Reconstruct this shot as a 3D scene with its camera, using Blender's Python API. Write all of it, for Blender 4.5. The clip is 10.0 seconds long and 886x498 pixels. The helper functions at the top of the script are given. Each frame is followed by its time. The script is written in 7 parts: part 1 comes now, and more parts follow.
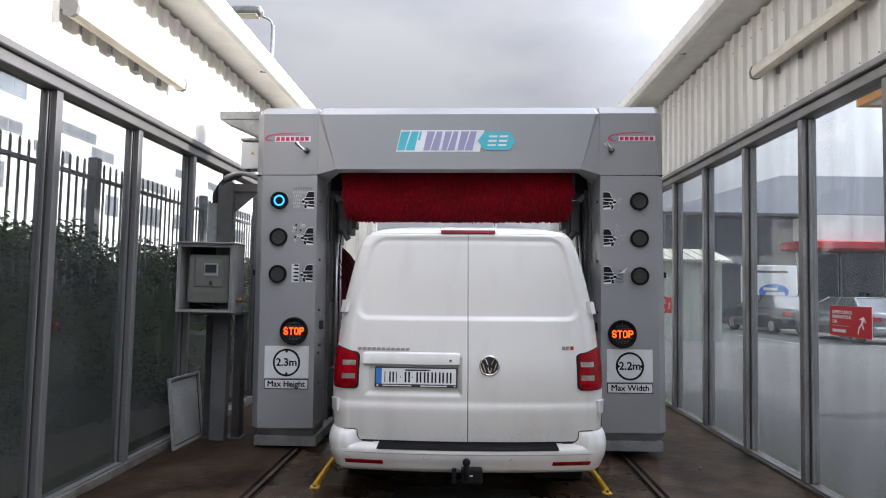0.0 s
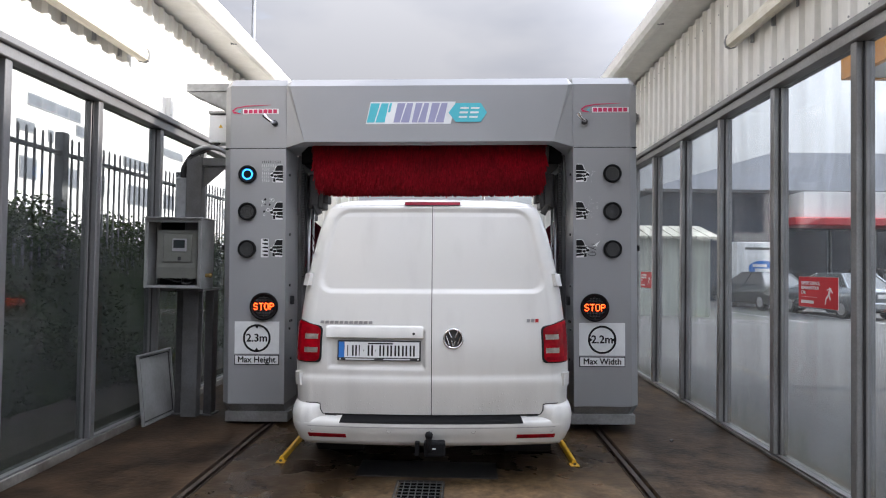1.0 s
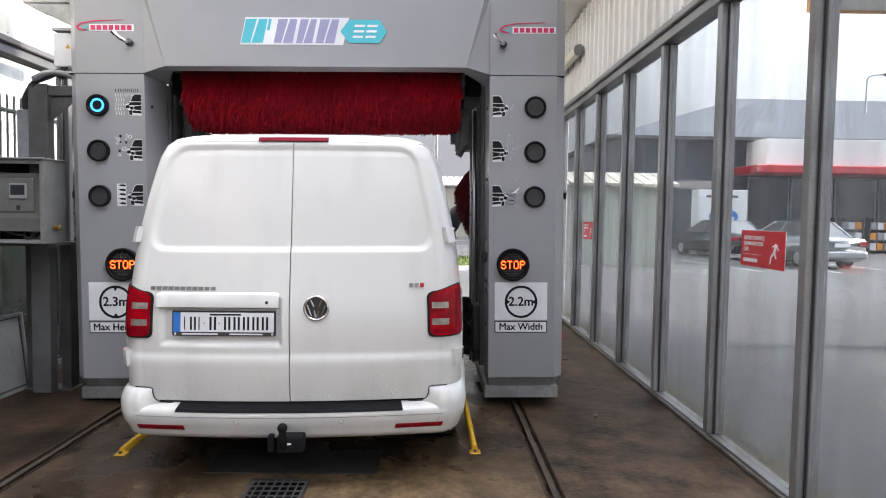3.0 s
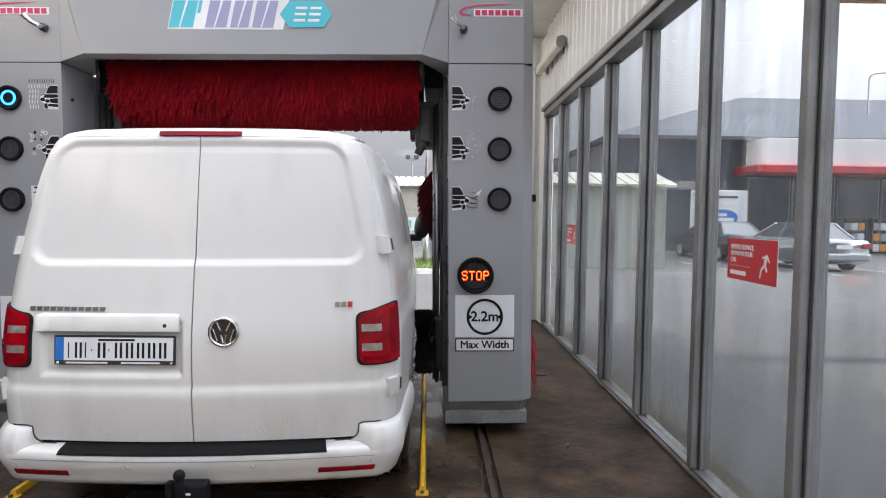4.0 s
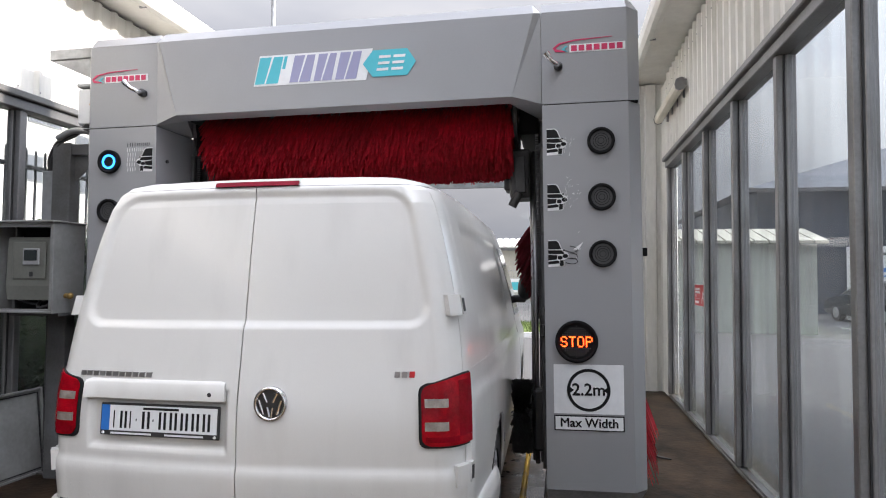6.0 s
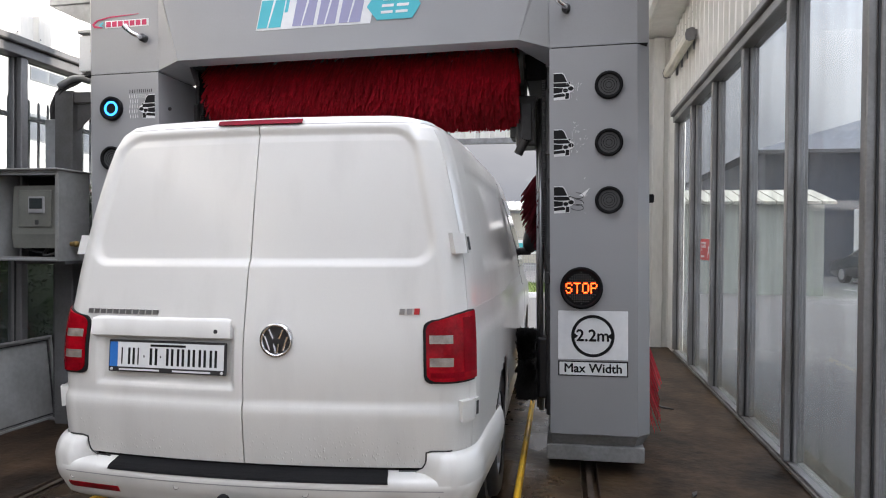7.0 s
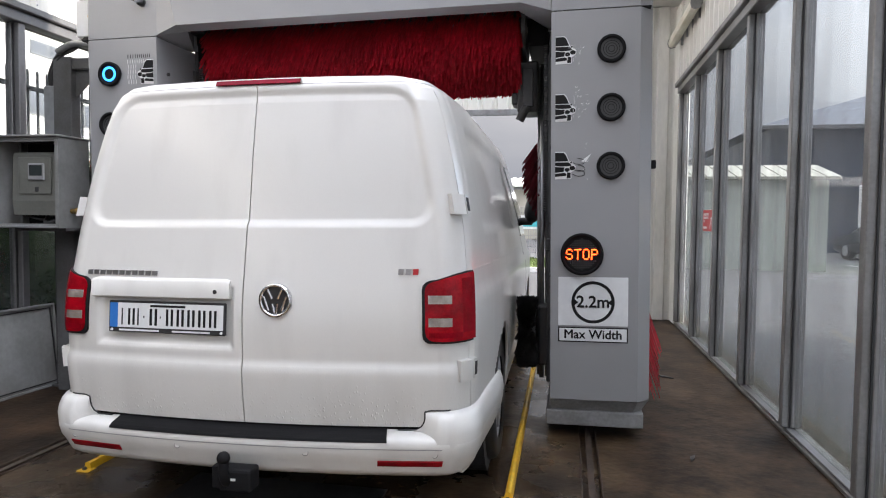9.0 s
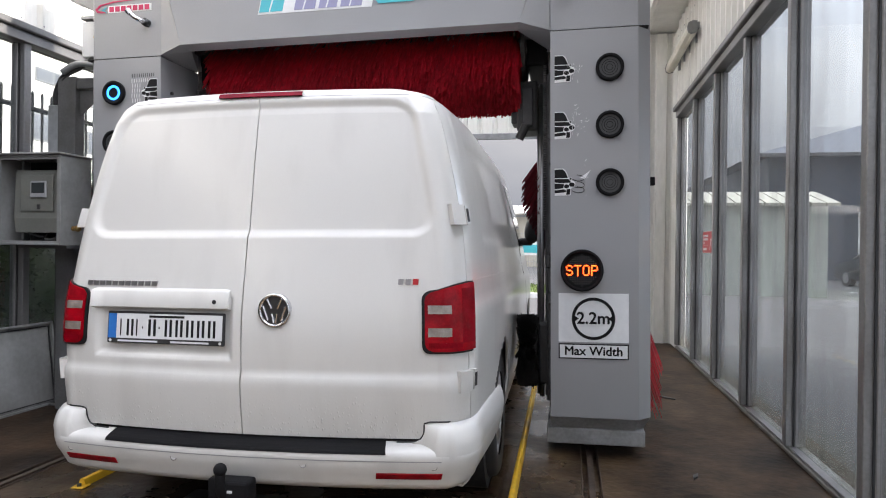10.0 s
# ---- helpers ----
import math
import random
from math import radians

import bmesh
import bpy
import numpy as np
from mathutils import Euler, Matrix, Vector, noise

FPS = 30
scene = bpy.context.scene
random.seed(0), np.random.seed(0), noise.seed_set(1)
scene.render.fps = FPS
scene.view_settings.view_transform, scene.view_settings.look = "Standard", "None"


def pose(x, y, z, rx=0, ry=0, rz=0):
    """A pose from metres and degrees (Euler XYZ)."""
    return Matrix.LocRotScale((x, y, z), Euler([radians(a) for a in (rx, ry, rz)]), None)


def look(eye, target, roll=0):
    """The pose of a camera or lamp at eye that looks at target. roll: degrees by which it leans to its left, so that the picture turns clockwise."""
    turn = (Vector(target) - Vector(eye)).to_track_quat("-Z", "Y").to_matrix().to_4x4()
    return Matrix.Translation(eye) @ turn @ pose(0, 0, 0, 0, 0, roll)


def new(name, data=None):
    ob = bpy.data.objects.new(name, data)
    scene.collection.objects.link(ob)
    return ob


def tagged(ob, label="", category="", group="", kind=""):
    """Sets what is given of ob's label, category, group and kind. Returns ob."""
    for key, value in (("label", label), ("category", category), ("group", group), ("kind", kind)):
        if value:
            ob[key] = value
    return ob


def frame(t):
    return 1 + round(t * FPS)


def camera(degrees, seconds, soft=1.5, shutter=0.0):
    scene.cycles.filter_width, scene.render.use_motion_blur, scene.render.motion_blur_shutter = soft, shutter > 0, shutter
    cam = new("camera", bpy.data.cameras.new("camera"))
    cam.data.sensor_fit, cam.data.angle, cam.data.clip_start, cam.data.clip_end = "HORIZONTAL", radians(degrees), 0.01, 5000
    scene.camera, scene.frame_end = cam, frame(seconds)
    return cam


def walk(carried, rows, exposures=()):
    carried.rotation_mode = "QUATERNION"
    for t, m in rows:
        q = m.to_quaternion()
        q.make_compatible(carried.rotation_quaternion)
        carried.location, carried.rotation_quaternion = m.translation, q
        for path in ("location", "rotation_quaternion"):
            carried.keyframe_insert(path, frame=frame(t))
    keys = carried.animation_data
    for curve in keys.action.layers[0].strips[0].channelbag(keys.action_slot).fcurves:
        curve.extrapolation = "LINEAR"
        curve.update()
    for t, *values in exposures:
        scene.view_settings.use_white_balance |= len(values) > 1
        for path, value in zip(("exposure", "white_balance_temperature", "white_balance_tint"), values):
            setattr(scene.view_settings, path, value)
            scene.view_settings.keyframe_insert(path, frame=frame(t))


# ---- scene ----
cam = camera(68.1, 10.0, soft=1.1)

PATH = [
    (0, (-0.017, -4.455, 1.499), (-0.091, -2.46, 1.615), 1.2),
    (0.5, (0.076, -4.44, 1.489), (0.011, -2.444, 1.6), 1.1),
    (1, (0.197, -4.377, 1.455), (0.139, -2.379, 1.509), 0.9),
    (1.5, (0.284, -4.152, 1.446), (0.289, -2.153, 1.383), 0.9),
    (2, (0.363, -3.941, 1.475), (0.395, -1.944, 1.368), 1.0),
    (2.5, (0.567, -3.719, 1.49), (0.605, -1.723, 1.375), 0.8),
    (2.7, (0.648, -3.641, 1.488), (0.686, -1.644, 1.377), 0.9),
    (3.8, (1.024, -3.066, 1.494), (1.053, -1.069, 1.394), 0.8),
    (4, (1.094, -2.969, 1.52), (1.124, -0.972, 1.418), 0.8),
    (4.5, (1.276, -2.734, 1.551), (1.194, -0.736, 1.524), 0.5),
    (5, (1.271, -2.563, 1.58), (1.14, -0.567, 1.594), 0.6),
    (5.5, (1.283, -2.533, 1.562), (0.968, -0.559, 1.632), 0.5),
    (5.7, (1.292, -2.514, 1.538), (0.949, -0.545, 1.624), 0.4),
    (6.8, (1.297, -2.475, 1.389), (0.93, -0.509, 1.426), 0.4),
    (7, (1.294, -2.476, 1.384), (0.925, -0.511, 1.36), 0.5),
    (7.5, (1.29, -2.456, 1.387), (0.918, -0.494, 1.279), 0.5),
    (8, (1.293, -2.47, 1.4), (0.921, -0.509, 1.265), 0.5),
    (8.5, (1.302, -2.468, 1.391), (0.925, -0.509, 1.245), 0.5),
    (9, (1.309, -2.465, 1.316), (0.932, -0.503, 1.223), 0.6),
    (9.5, (1.314, -2.466, 1.257), (0.933, -0.504, 1.187), 0.7),
    (10, (1.312, -2.469, 1.243), (0.933, -0.506, 1.236), 0.7),
]
walk(cam, [(t, look(eye, target, roll)) for t, eye, target, roll in PATH], exposures=[(0, 2.82, 6430, 14), (1.0, 2.92, 6450, 14), (2.2, 3.28, 6600, 14), (4.5, 3.11, 6590, 14), (5.5, 3.02, 6590, 14), (6.8, 3.06, 6600, 14), (10, 3.15, 6600, 14)])

import functools

# ---------- light ----------
SUN_AZ, SUN_EL = 90.0, 21.0          # degrees from +y towards +x, and above the horizon
sun_to = Vector((math.sin(radians(SUN_AZ)) * math.cos(radians(SUN_EL)), math.cos(radians(SUN_AZ)) * math.cos(radians(SUN_EL)), math.sin(radians(SUN_EL))))
sun = new("sun", bpy.data.lights.new("sun", "SUN"))
sun.data.energy, sun.data.angle, sun.data.color = 1.4, radians(3.0), (1.0, 0.95, 0.87)
sun.matrix_world = look(sun_to * 50, (0, 0, 0))

world = bpy.data.worlds.new("sky")
scene.world = world
world.use_nodes = True
wn, wl = world.node_tree.nodes, world.node_tree.links
wn.clear()
w_out, w_bg = wn.new("ShaderNodeOutputWorld"), wn.new("ShaderNodeBackground")
w_sky = wn.new("ShaderNodeTexSky")
w_sky.sky_type, w_sky.sun_disc = "NISHITA", False
w_sky.sun_elevation, w_sky.sun_rotation = radians(SUN_EL), radians(SUN_AZ)
w_sky.air_density, w_sky.dust_density = 1.0, 1.5
w_co, w_map, w_no = wn.new("ShaderNodeTexCoord"), wn.new("ShaderNodeMapping"), wn.new("ShaderNodeTexNoise")
w_map.inputs["Scale"].default_value = (1.0, 1.0, 2.6)
w_no.inputs["Scale"].default_value, w_no.inputs["Detail"].default_value = 2.3, 6.0
w_ramp, w_mix = wn.new("ShaderNodeValToRGB"), wn.new("ShaderNodeMix")
w_ramp.color_ramp.elements[0].position, w_ramp.color_ramp.elements[1].position = 0.12, 0.40
w_mix.data_type = "RGBA"
w_n2, w_r2, w_cl = wn.new("ShaderNodeTexNoise"), wn.new("ShaderNodeValToRGB"), wn.new("ShaderNodeMix")
w_n2.inputs["Scale"].default_value, w_n2.inputs["Detail"].default_value = 1.7, 5.0
w_r2.color_ramp.elements[0].position, w_r2.color_ramp.elements[1].position = 0.40, 0.62
w_cl.data_type = "RGBA"
w_cl.inputs["A"].default_value, w_cl.inputs["B"].default_value = (1.57, 1.72, 2.0, 1), (2.42, 2.50, 2.63, 1)
wl.new(w_co.outputs["Generated"], w_map.inputs["Vector"])
wl.new(w_map.outputs["Vector"], w_no.inputs["Vector"])
wl.new(w_no.outputs["Fac"], w_ramp.inputs["Fac"])
wl.new(w_ramp.outputs["Color"], w_mix.inputs["Factor"])
wl.new(w_sky.outputs["Color"], w_mix.inputs["A"])
wl.new(w_map.outputs["Vector"], w_n2.inputs["Vector"])
wl.new(w_n2.outputs["Fac"], w_r2.inputs["Fac"])
wl.new(w_r2.outputs["Color"], w_cl.inputs["Factor"])
# an overcast sky is brightest overhead
w_sep, w_zen, w_dim = wn.new("ShaderNodeSeparateXYZ"), wn.new("ShaderNodeMapRange"), wn.new("ShaderNodeMix")
w_zen.inputs["From Min"].default_value, w_zen.inputs["From Max"].default_value = 0.0, 1.0
w_zen.inputs["To Min"].default_value, w_zen.inputs["To Max"].default_value = 0.26, 1.6
w_dim.data_type, w_dim.blend_type = "RGBA", "MULTIPLY"
w_dim.inputs["Factor"].default_value, w_dim.clamp_result = 1.0, False
wl.new(w_co.outputs["Generated"], w_sep.inputs[0])
w_sq = wn.new("ShaderNodeMath")
w_sq.operation = "MULTIPLY"
wl.new(w_sep.outputs["Z"], w_sq.inputs[0])
wl.new(w_sep.outputs["Z"], w_sq.inputs[1])
wl.new(w_sq.outputs[0], w_zen.inputs["Value"])
wl.new(w_cl.outputs["Result"], w_dim.inputs["A"])
wl.new(w_zen.outputs["Result"], w_dim.inputs["B"])
wl.new(w_dim.outputs["Result"], w_mix.inputs["B"])
# and brighter on the sun's side
w_dot, w_az, w_side = wn.new("ShaderNodeVectorMath"), wn.new("ShaderNodeMapRange"), wn.new("ShaderNodeMix")
w_dot.operation = "DOT_PRODUCT"
w_dot.inputs[1].default_value = sun_to
wl.new(w_co.outputs["Generated"], w_dot.inputs[0])
w_az.inputs["From Min"].default_value, w_az.inputs["From Max"].default_value = 0.18, 0.72
w_az.inputs["To Min"].default_value, w_az.inputs["To Max"].default_value = 0.90, 3.3
w_az.interpolation_type = "SMOOTHSTEP"
wl.new(w_dot.outputs["Value"], w_az.inputs["Value"])
w_side.data_type, w_side.blend_type, w_side.clamp_result = "RGBA", "MULTIPLY", False
w_side.inputs["Factor"].default_value = 1.0
wl.new(w_mix.outputs["Result"], w_side.inputs["A"])
wl.new(w_az.outputs["Result"], w_side.inputs["B"])
wl.new(w_side.outputs["Result"], w_bg.inputs["Color"])
w_bg.inputs["Strength"].default_value = 0.1
wl.new(w_bg.outputs["Background"], w_out.inputs["Surface"])


# ---------- materials ----------
def mat(name, colour, rough=0.6, metal=0.0, vary=0.15, grain=40.0, stain=1.5, bump=0.15, second=None, coat=0.0, rough2=None, stretch=(1, 1, 1), island=False, spec=0.5, lo=0.35, hi=0.65):
    """A surface with stains at one scale and grain at another; second: the colour of the stains."""
    m = bpy.data.materials.new(name)
    m.use_nodes = True
    n, l = m.node_tree.nodes, m.node_tree.links
    b = n["Principled BSDF"]
    b.inputs["Metallic"].default_value, b.inputs["Coat Weight"].default_value, b.inputs["Coat Roughness"].default_value = metal, coat, 0.08
    b.inputs["Specular IOR Level"].default_value = spec
    co, mp = n.new("ShaderNodeTexCoord"), n.new("ShaderNodeMapping")
    mp.inputs["Scale"].default_value = stretch
    l.new(co.outputs["Object"], mp.inputs["Vector"])
    big, fine = n.new("ShaderNodeTexNoise"), n.new("ShaderNodeTexNoise")
    for node, sc, de in ((big, stain, 5.0), (fine, grain, 3.0)):
        node.inputs["Scale"].default_value, node.inputs["Detail"].default_value = sc, de
        l.new(mp.outputs["Vector"], node.inputs["Vector"])
    ramp = n.new("ShaderNodeValToRGB")
    ramp.color_ramp.elements[0].position, ramp.color_ramp.elements[1].position = lo, hi
    l.new(big.outputs["Fac"], ramp.inputs["Fac"])
    mix = n.new("ShaderNodeMix")
    mix.data_type = "RGBA"
    mix.inputs["A"].default_value = (*colour, 1)
    mix.inputs["B"].default_value = (*(second or [c * (1 - vary) for c in colour]), 1)
    l.new(ramp.outputs["Color"], mix.inputs["Factor"])
    hsv, mr = n.new("ShaderNodeHueSaturation"), n.new("ShaderNodeMapRange")
    mr.inputs["From Min"].default_value, mr.inputs["From Max"].default_value = 0.3, 0.7
    mr.inputs["To Min"].default_value, mr.inputs["To Max"].default_value = 1 - vary * 0.6, 1 + vary * 0.4
    l.new(fine.outputs["Fac"], mr.inputs["Value"])
    if island:
        geo, ad = n.new("ShaderNodeNewGeometry"), n.new("ShaderNodeMath")
        ad.operation = "MULTIPLY_ADD"
        ad.inputs[1].default_value, ad.inputs[2].default_value = 0.6, 0.70
        l.new(geo.outputs["Random Per Island"], ad.inputs[0])
        mu = n.new("ShaderNodeMath")
        mu.operation = "MULTIPLY"
        l.new(ad.outputs[0], mu.inputs[0])
        l.new(mr.outputs["Result"], mu.inputs[1])
        l.new(mu.outputs[0], hsv.inputs["Value"])
    else:
        l.new(mr.outputs["Result"], hsv.inputs["Value"])
    l.new(mix.outputs["Result"], hsv.inputs["Color"])
    l.new(hsv.outputs["Color"], b.inputs["Base Color"])
    rr = n.new("ShaderNodeMapRange")
    rr.inputs["To Min"].default_value, rr.inputs["To Max"].default_value = rough, rough if rough2 is None else rough2
    l.new(ramp.outputs["Color"], rr.inputs["Value"])
    l.new(rr.outputs["Result"], b.inputs["Roughness"])
    if bump:
        bp = n.new("ShaderNodeBump")
        bp.inputs["Strength"].default_value, bp.inputs["Distance"].default_value = bump, 0.01
        l.new(fine.outputs["Fac"], bp.inputs["Height"])
        l.new(bp.outputs["Normal"], b.inputs["Normal"])
    return m


def road_film(m, top, dust, amount):
    """Dust and dried water runs on the lower part of a paint, below the height top."""
    n, l = m.node_tree.nodes, m.node_tree.links
    b = n["Principled BSDF"]
    src = b.inputs["Base Color"].links[0].from_socket
    co, mp, no, n2 = n.new("ShaderNodeTexCoord"), n.new("ShaderNodeMapping"), n.new("ShaderNodeTexNoise"), n.new("ShaderNodeTexNoise")
    mp.inputs["Scale"].default_value = (1.0, 1.0, 0.10)
    no.inputs["Scale"].default_value, no.inputs["Detail"].default_value = 55.0, 4.0
    n2.inputs["Scale"].default_value, n2.inputs["Detail"].default_value = 3.0, 5.0
    l.new(co.outputs["Object"], mp.inputs["Vector"])
    l.new(mp.outputs["Vector"], no.inputs["Vector"])
    l.new(co.outputs["Object"], n2.inputs["Vector"])
    sx, fz, r1, a1, a2, cl = n.new("ShaderNodeSeparateXYZ"), n.new("ShaderNodeMapRange"), n.new("ShaderNodeMapRange"), n.new("ShaderNodeMath"), n.new("ShaderNodeMath"), n.new("ShaderNodeMix")
    l.new(co.outputs["Object"], sx.inputs[0])
    wob = n.new("ShaderNodeMath")
    wob.operation = "MULTIPLY_ADD"
    wob.inputs[1].default_value = 0.35
    l.new(n2.outputs["Fac"], wob.inputs[0])
    l.new(sx.outputs["Z"], wob.inputs[2])
    fz.inputs["From Min"].default_value, fz.inputs["From Max"].default_value = top + 0.17, top - 0.10
    l.new(wob.outputs[0], fz.inputs["Value"])
    r1.inputs["From Min"].default_value, r1.inputs["From Max"].default_value = 0.50, 0.60
    r1.inputs["To Min"].default_value, r1.inputs["To Max"].default_value = 0.35, 1.0
    l.new(no.outputs["Fac"], r1.inputs["Value"])
    a1.operation = a2.operation = "MULTIPLY"
    l.new(fz.outputs["Result"], a1.inputs[0])
    l.new(r1.outputs["Result"], a1.inputs[1])
    a2.inputs[1].default_value = amount
    l.new(a1.outputs[0], a2.inputs[0])
    cl.data_type = "RGBA"
    l.new(a2.outputs[0], cl.inputs["Factor"])
    l.new(src, cl.inputs["A"])
    cl.inputs["B"].default_value = (*dust, 1)
    # standing drops
    vo, vr, vm, bp = n.new("ShaderNodeTexVoronoi"), n.new("ShaderNodeMapRange"), n.new("ShaderNodeMath"), n.new("ShaderNodeBump")
    vp = n.new("ShaderNodeMapping")
    vp.inputs["Scale"].default_value = (1.0, 1.0, 0.55)
    l.new(co.outputs["Object"], vp.inputs["Vector"])
    l.new(vp.outputs["Vector"], vo.inputs["Vector"])
    vo.inputs["Scale"].default_value = 75.0
    vr.inputs["From Min"].default_value, vr.inputs["From Max"].default_value = 0.30, 0.05
    l.new(vo.outputs["Distance"], vr.inputs["Value"])
    vm.operation = "MULTIPLY"
    l.new(vr.outputs["Result"], vm.inputs[0])
    l.new(a1.outputs[0], vm.inputs[1])
    bp.inputs["Strength"].default_value, bp.inputs["Distance"].default_value = 0.6, 0.006
    l.new(vm.outputs[0], bp.inputs["Height"])
    l.new(b.inputs["Normal"].links[0].from_socket, bp.inputs["Normal"])
    l.new(bp.outputs["Normal"], b.inputs["Normal"])
    l.new(cl.outputs["Result"], b.inputs["Base Color"])


def bay_floor(name):
    """Worn brown concrete. Wash water lies on it from the machine onwards and makes it dark and glossy; shade of gantry
    and van is painted into that darkening. The rest is drying in patches.
    """
    m = mat(name, (0.19, 0.123, 0.064), 0.55, vary=0.5, grain=22, stain=0.9, bump=0.3, second=(0.092, 0.066, 0.043), spec=0.28, lo=0.34, hi=0.66)
    n, l = m.node_tree.nodes, m.node_tree.links
    b = n["Principled BSDF"]
    src = b.inputs["Base Color"].links[0].from_socket
    co, sx = n.new("ShaderNodeTexCoord"), n.new("ShaderNodeSeparateXYZ")
    l.new(co.outputs["Object"], sx.inputs[0])
    # darker brown in the gangways beside the rails
    ab, gang_tone = n.new("ShaderNodeMath"), n.new("ShaderNodeMapRange")
    ab.operation = "ABSOLUTE"
    l.new(sx.outputs["X"], ab.inputs[0])
    gang_tone.inputs["From Min"].default_value, gang_tone.inputs["From Max"].default_value = 1.3, 1.7
    gang_tone.inputs["To Max"].default_value = 0.75
    l.new(ab.outputs[0], gang_tone.inputs["Value"])
    c1 = n.new("ShaderNodeMix")
    c1.data_type = "RGBA"
    c1.inputs["B"].default_value = (0.062, 0.037, 0.022, 1)
    l.new(gang_tone.outputs["Result"], c1.inputs["Factor"])
    l.new(src, c1.inputs["A"])
    # blotches of oil and grit at two sizes
    blo, br = n.new("ShaderNodeTexNoise"), n.new("ShaderNodeMapRange")
    blo.inputs["Scale"].default_value, blo.inputs["Detail"].default_value, blo.inputs["Roughness"].default_value = 4.5, 9.0, 0.72
    l.new(co.outputs["Object"], blo.inputs["Vector"])
    br.inputs["From Min"].default_value, br.inputs["From Max"].default_value = 0.40, 0.63
    br.inputs["To Min"].default_value, br.inputs["To Max"].default_value = 0.22, 2.0
    wide, bs = n.new("ShaderNodeTexNoise"), n.new("ShaderNodeMix")
    wide.inputs["Scale"].default_value, wide.inputs["Detail"].default_value = 1.5, 10.0
    l.new(co.outputs["Object"], wide.inputs["Vector"])
    bs.data_type = "FLOAT"
    bs.inputs["Factor"].default_value = 0.45
    l.new(blo.outputs["Fac"], bs.inputs["A"])
    l.new(wide.outputs["Fac"], bs.inputs["B"])
    l.new(bs.outputs["Result"], br.inputs["Value"])
    hs = n.new("ShaderNodeHueSaturation")
    l.new(br.outputs["Result"], hs.inputs["Value"])
    l.new(c1.outputs["Result"], hs.inputs["Color"])
    # the wet part; shade of gantry and van is painted into its darkening
    wn_, edge, wet = n.new("ShaderNodeTexNoise"), n.new("ShaderNodeMath"), n.new("ShaderNodeMapRange")
    wn_.inputs["Scale"].default_value, wn_.inputs["Detail"].default_value = 1.4, 6.0
    l.new(co.outputs["Object"], wn_.inputs["Vector"])
    edge.operation = "MULTIPLY_ADD"
    edge.inputs[1].default_value = 2.2
    l.new(wn_.outputs["Fac"], edge.inputs[0])
    l.new(sx.outputs["Y"], edge.inputs[2])
    wet.interpolation_type = "SMOOTHSTEP"
    wet.inputs["From Min"].default_value, wet.inputs["From Max"].default_value = 0.85, 1.75
    far, su = n.new("ShaderNodeMapRange"), n.new("ShaderNodeMath")      # painted shade: the darkening reaches further out at the hedge side
    far.inputs["From Min"].default_value, far.inputs["From Max"].default_value, far.inputs["To Max"].default_value = -0.25, -1.3, 2.4
    l.new(sx.outputs["X"], far.inputs["Value"])
    l.new(edge.outputs[0], su.inputs[0])
    l.new(far.outputs["Result"], su.inputs[1])
    l.new(su.outputs[0], wet.inputs["Value"])
    c2 = n.new("ShaderNodeMix")
    c2.data_type, c2.blend_type = "RGBA", "MULTIPLY"
    c2.inputs["B"].default_value = (0.31, 0.30, 0.295, 1)
    side, wet_shade = n.new("ShaderNodeMapRange"), n.new("ShaderNodeMath")       # less of the painted darkening in the gangway at the forecourt
    side.inputs["From Min"].default_value, side.inputs["From Max"].default_value = 1.45, 1.75
    side.inputs["To Min"].default_value, side.inputs["To Max"].default_value = 1.0, 0.72
    l.new(sx.outputs["X"], side.inputs["Value"])
    wet_shade.operation = "MULTIPLY"
    l.new(wet.outputs["Result"], wet_shade.inputs[0])
    l.new(side.outputs["Result"], wet_shade.inputs[1])
    l.new(wet_shade.outputs[0], c2.inputs["Factor"])
    l.new(hs.outputs["Color"], c2.inputs["A"])
    l.new(c2.outputs["Result"], b.inputs["Base Color"])
    # puddles are smooth, grit between them is not
    pn, pr, rr = n.new("ShaderNodeTexNoise"), n.new("ShaderNodeMapRange"), n.new("ShaderNodeMix")
    pn.inputs["Scale"].default_value, pn.inputs["Detail"].default_value = 2.6, 5.0
    l.new(co.outputs["Object"], pn.inputs["Vector"])
    pr.inputs["From Min"].default_value, pr.inputs["From Max"].default_value = 0.42, 0.60
    pr.inputs["To Min"].default_value, pr.inputs["To Max"].default_value = 0.16, 0.42
    l.new(pn.outputs["Fac"], pr.inputs["Value"])
    rr.data_type = "FLOAT"
    rr.inputs["A"].default_value = 0.50
    dry, gl = n.new("ShaderNodeMapRange"), n.new("ShaderNodeMath")
    dry.inputs["From Min"].default_value, dry.inputs["From Max"].default_value = 1.75, 1.35
    l.new(ab.outputs[0], dry.inputs["Value"])
    gl.operation = "MULTIPLY"
    l.new(wet.outputs["Result"], gl.inputs[0])
    l.new(dry.outputs["Result"], gl.inputs[1])
    l.new(gl.outputs[0], rr.inputs["Factor"])
    l.new(pr.outputs["Result"], rr.inputs["B"])
    sp = n.new("ShaderNodeMapRange")
    sp.inputs["To Min"].default_value, sp.inputs["To Max"].default_value = 0.12, 0.30
    l.new(gl.outputs[0], sp.inputs["Value"])
    l.new(sp.outputs["Result"], b.inputs["Specular IOR Level"])
    l.new(rr.outputs["Result"], b.inputs["Roughness"])
    return m


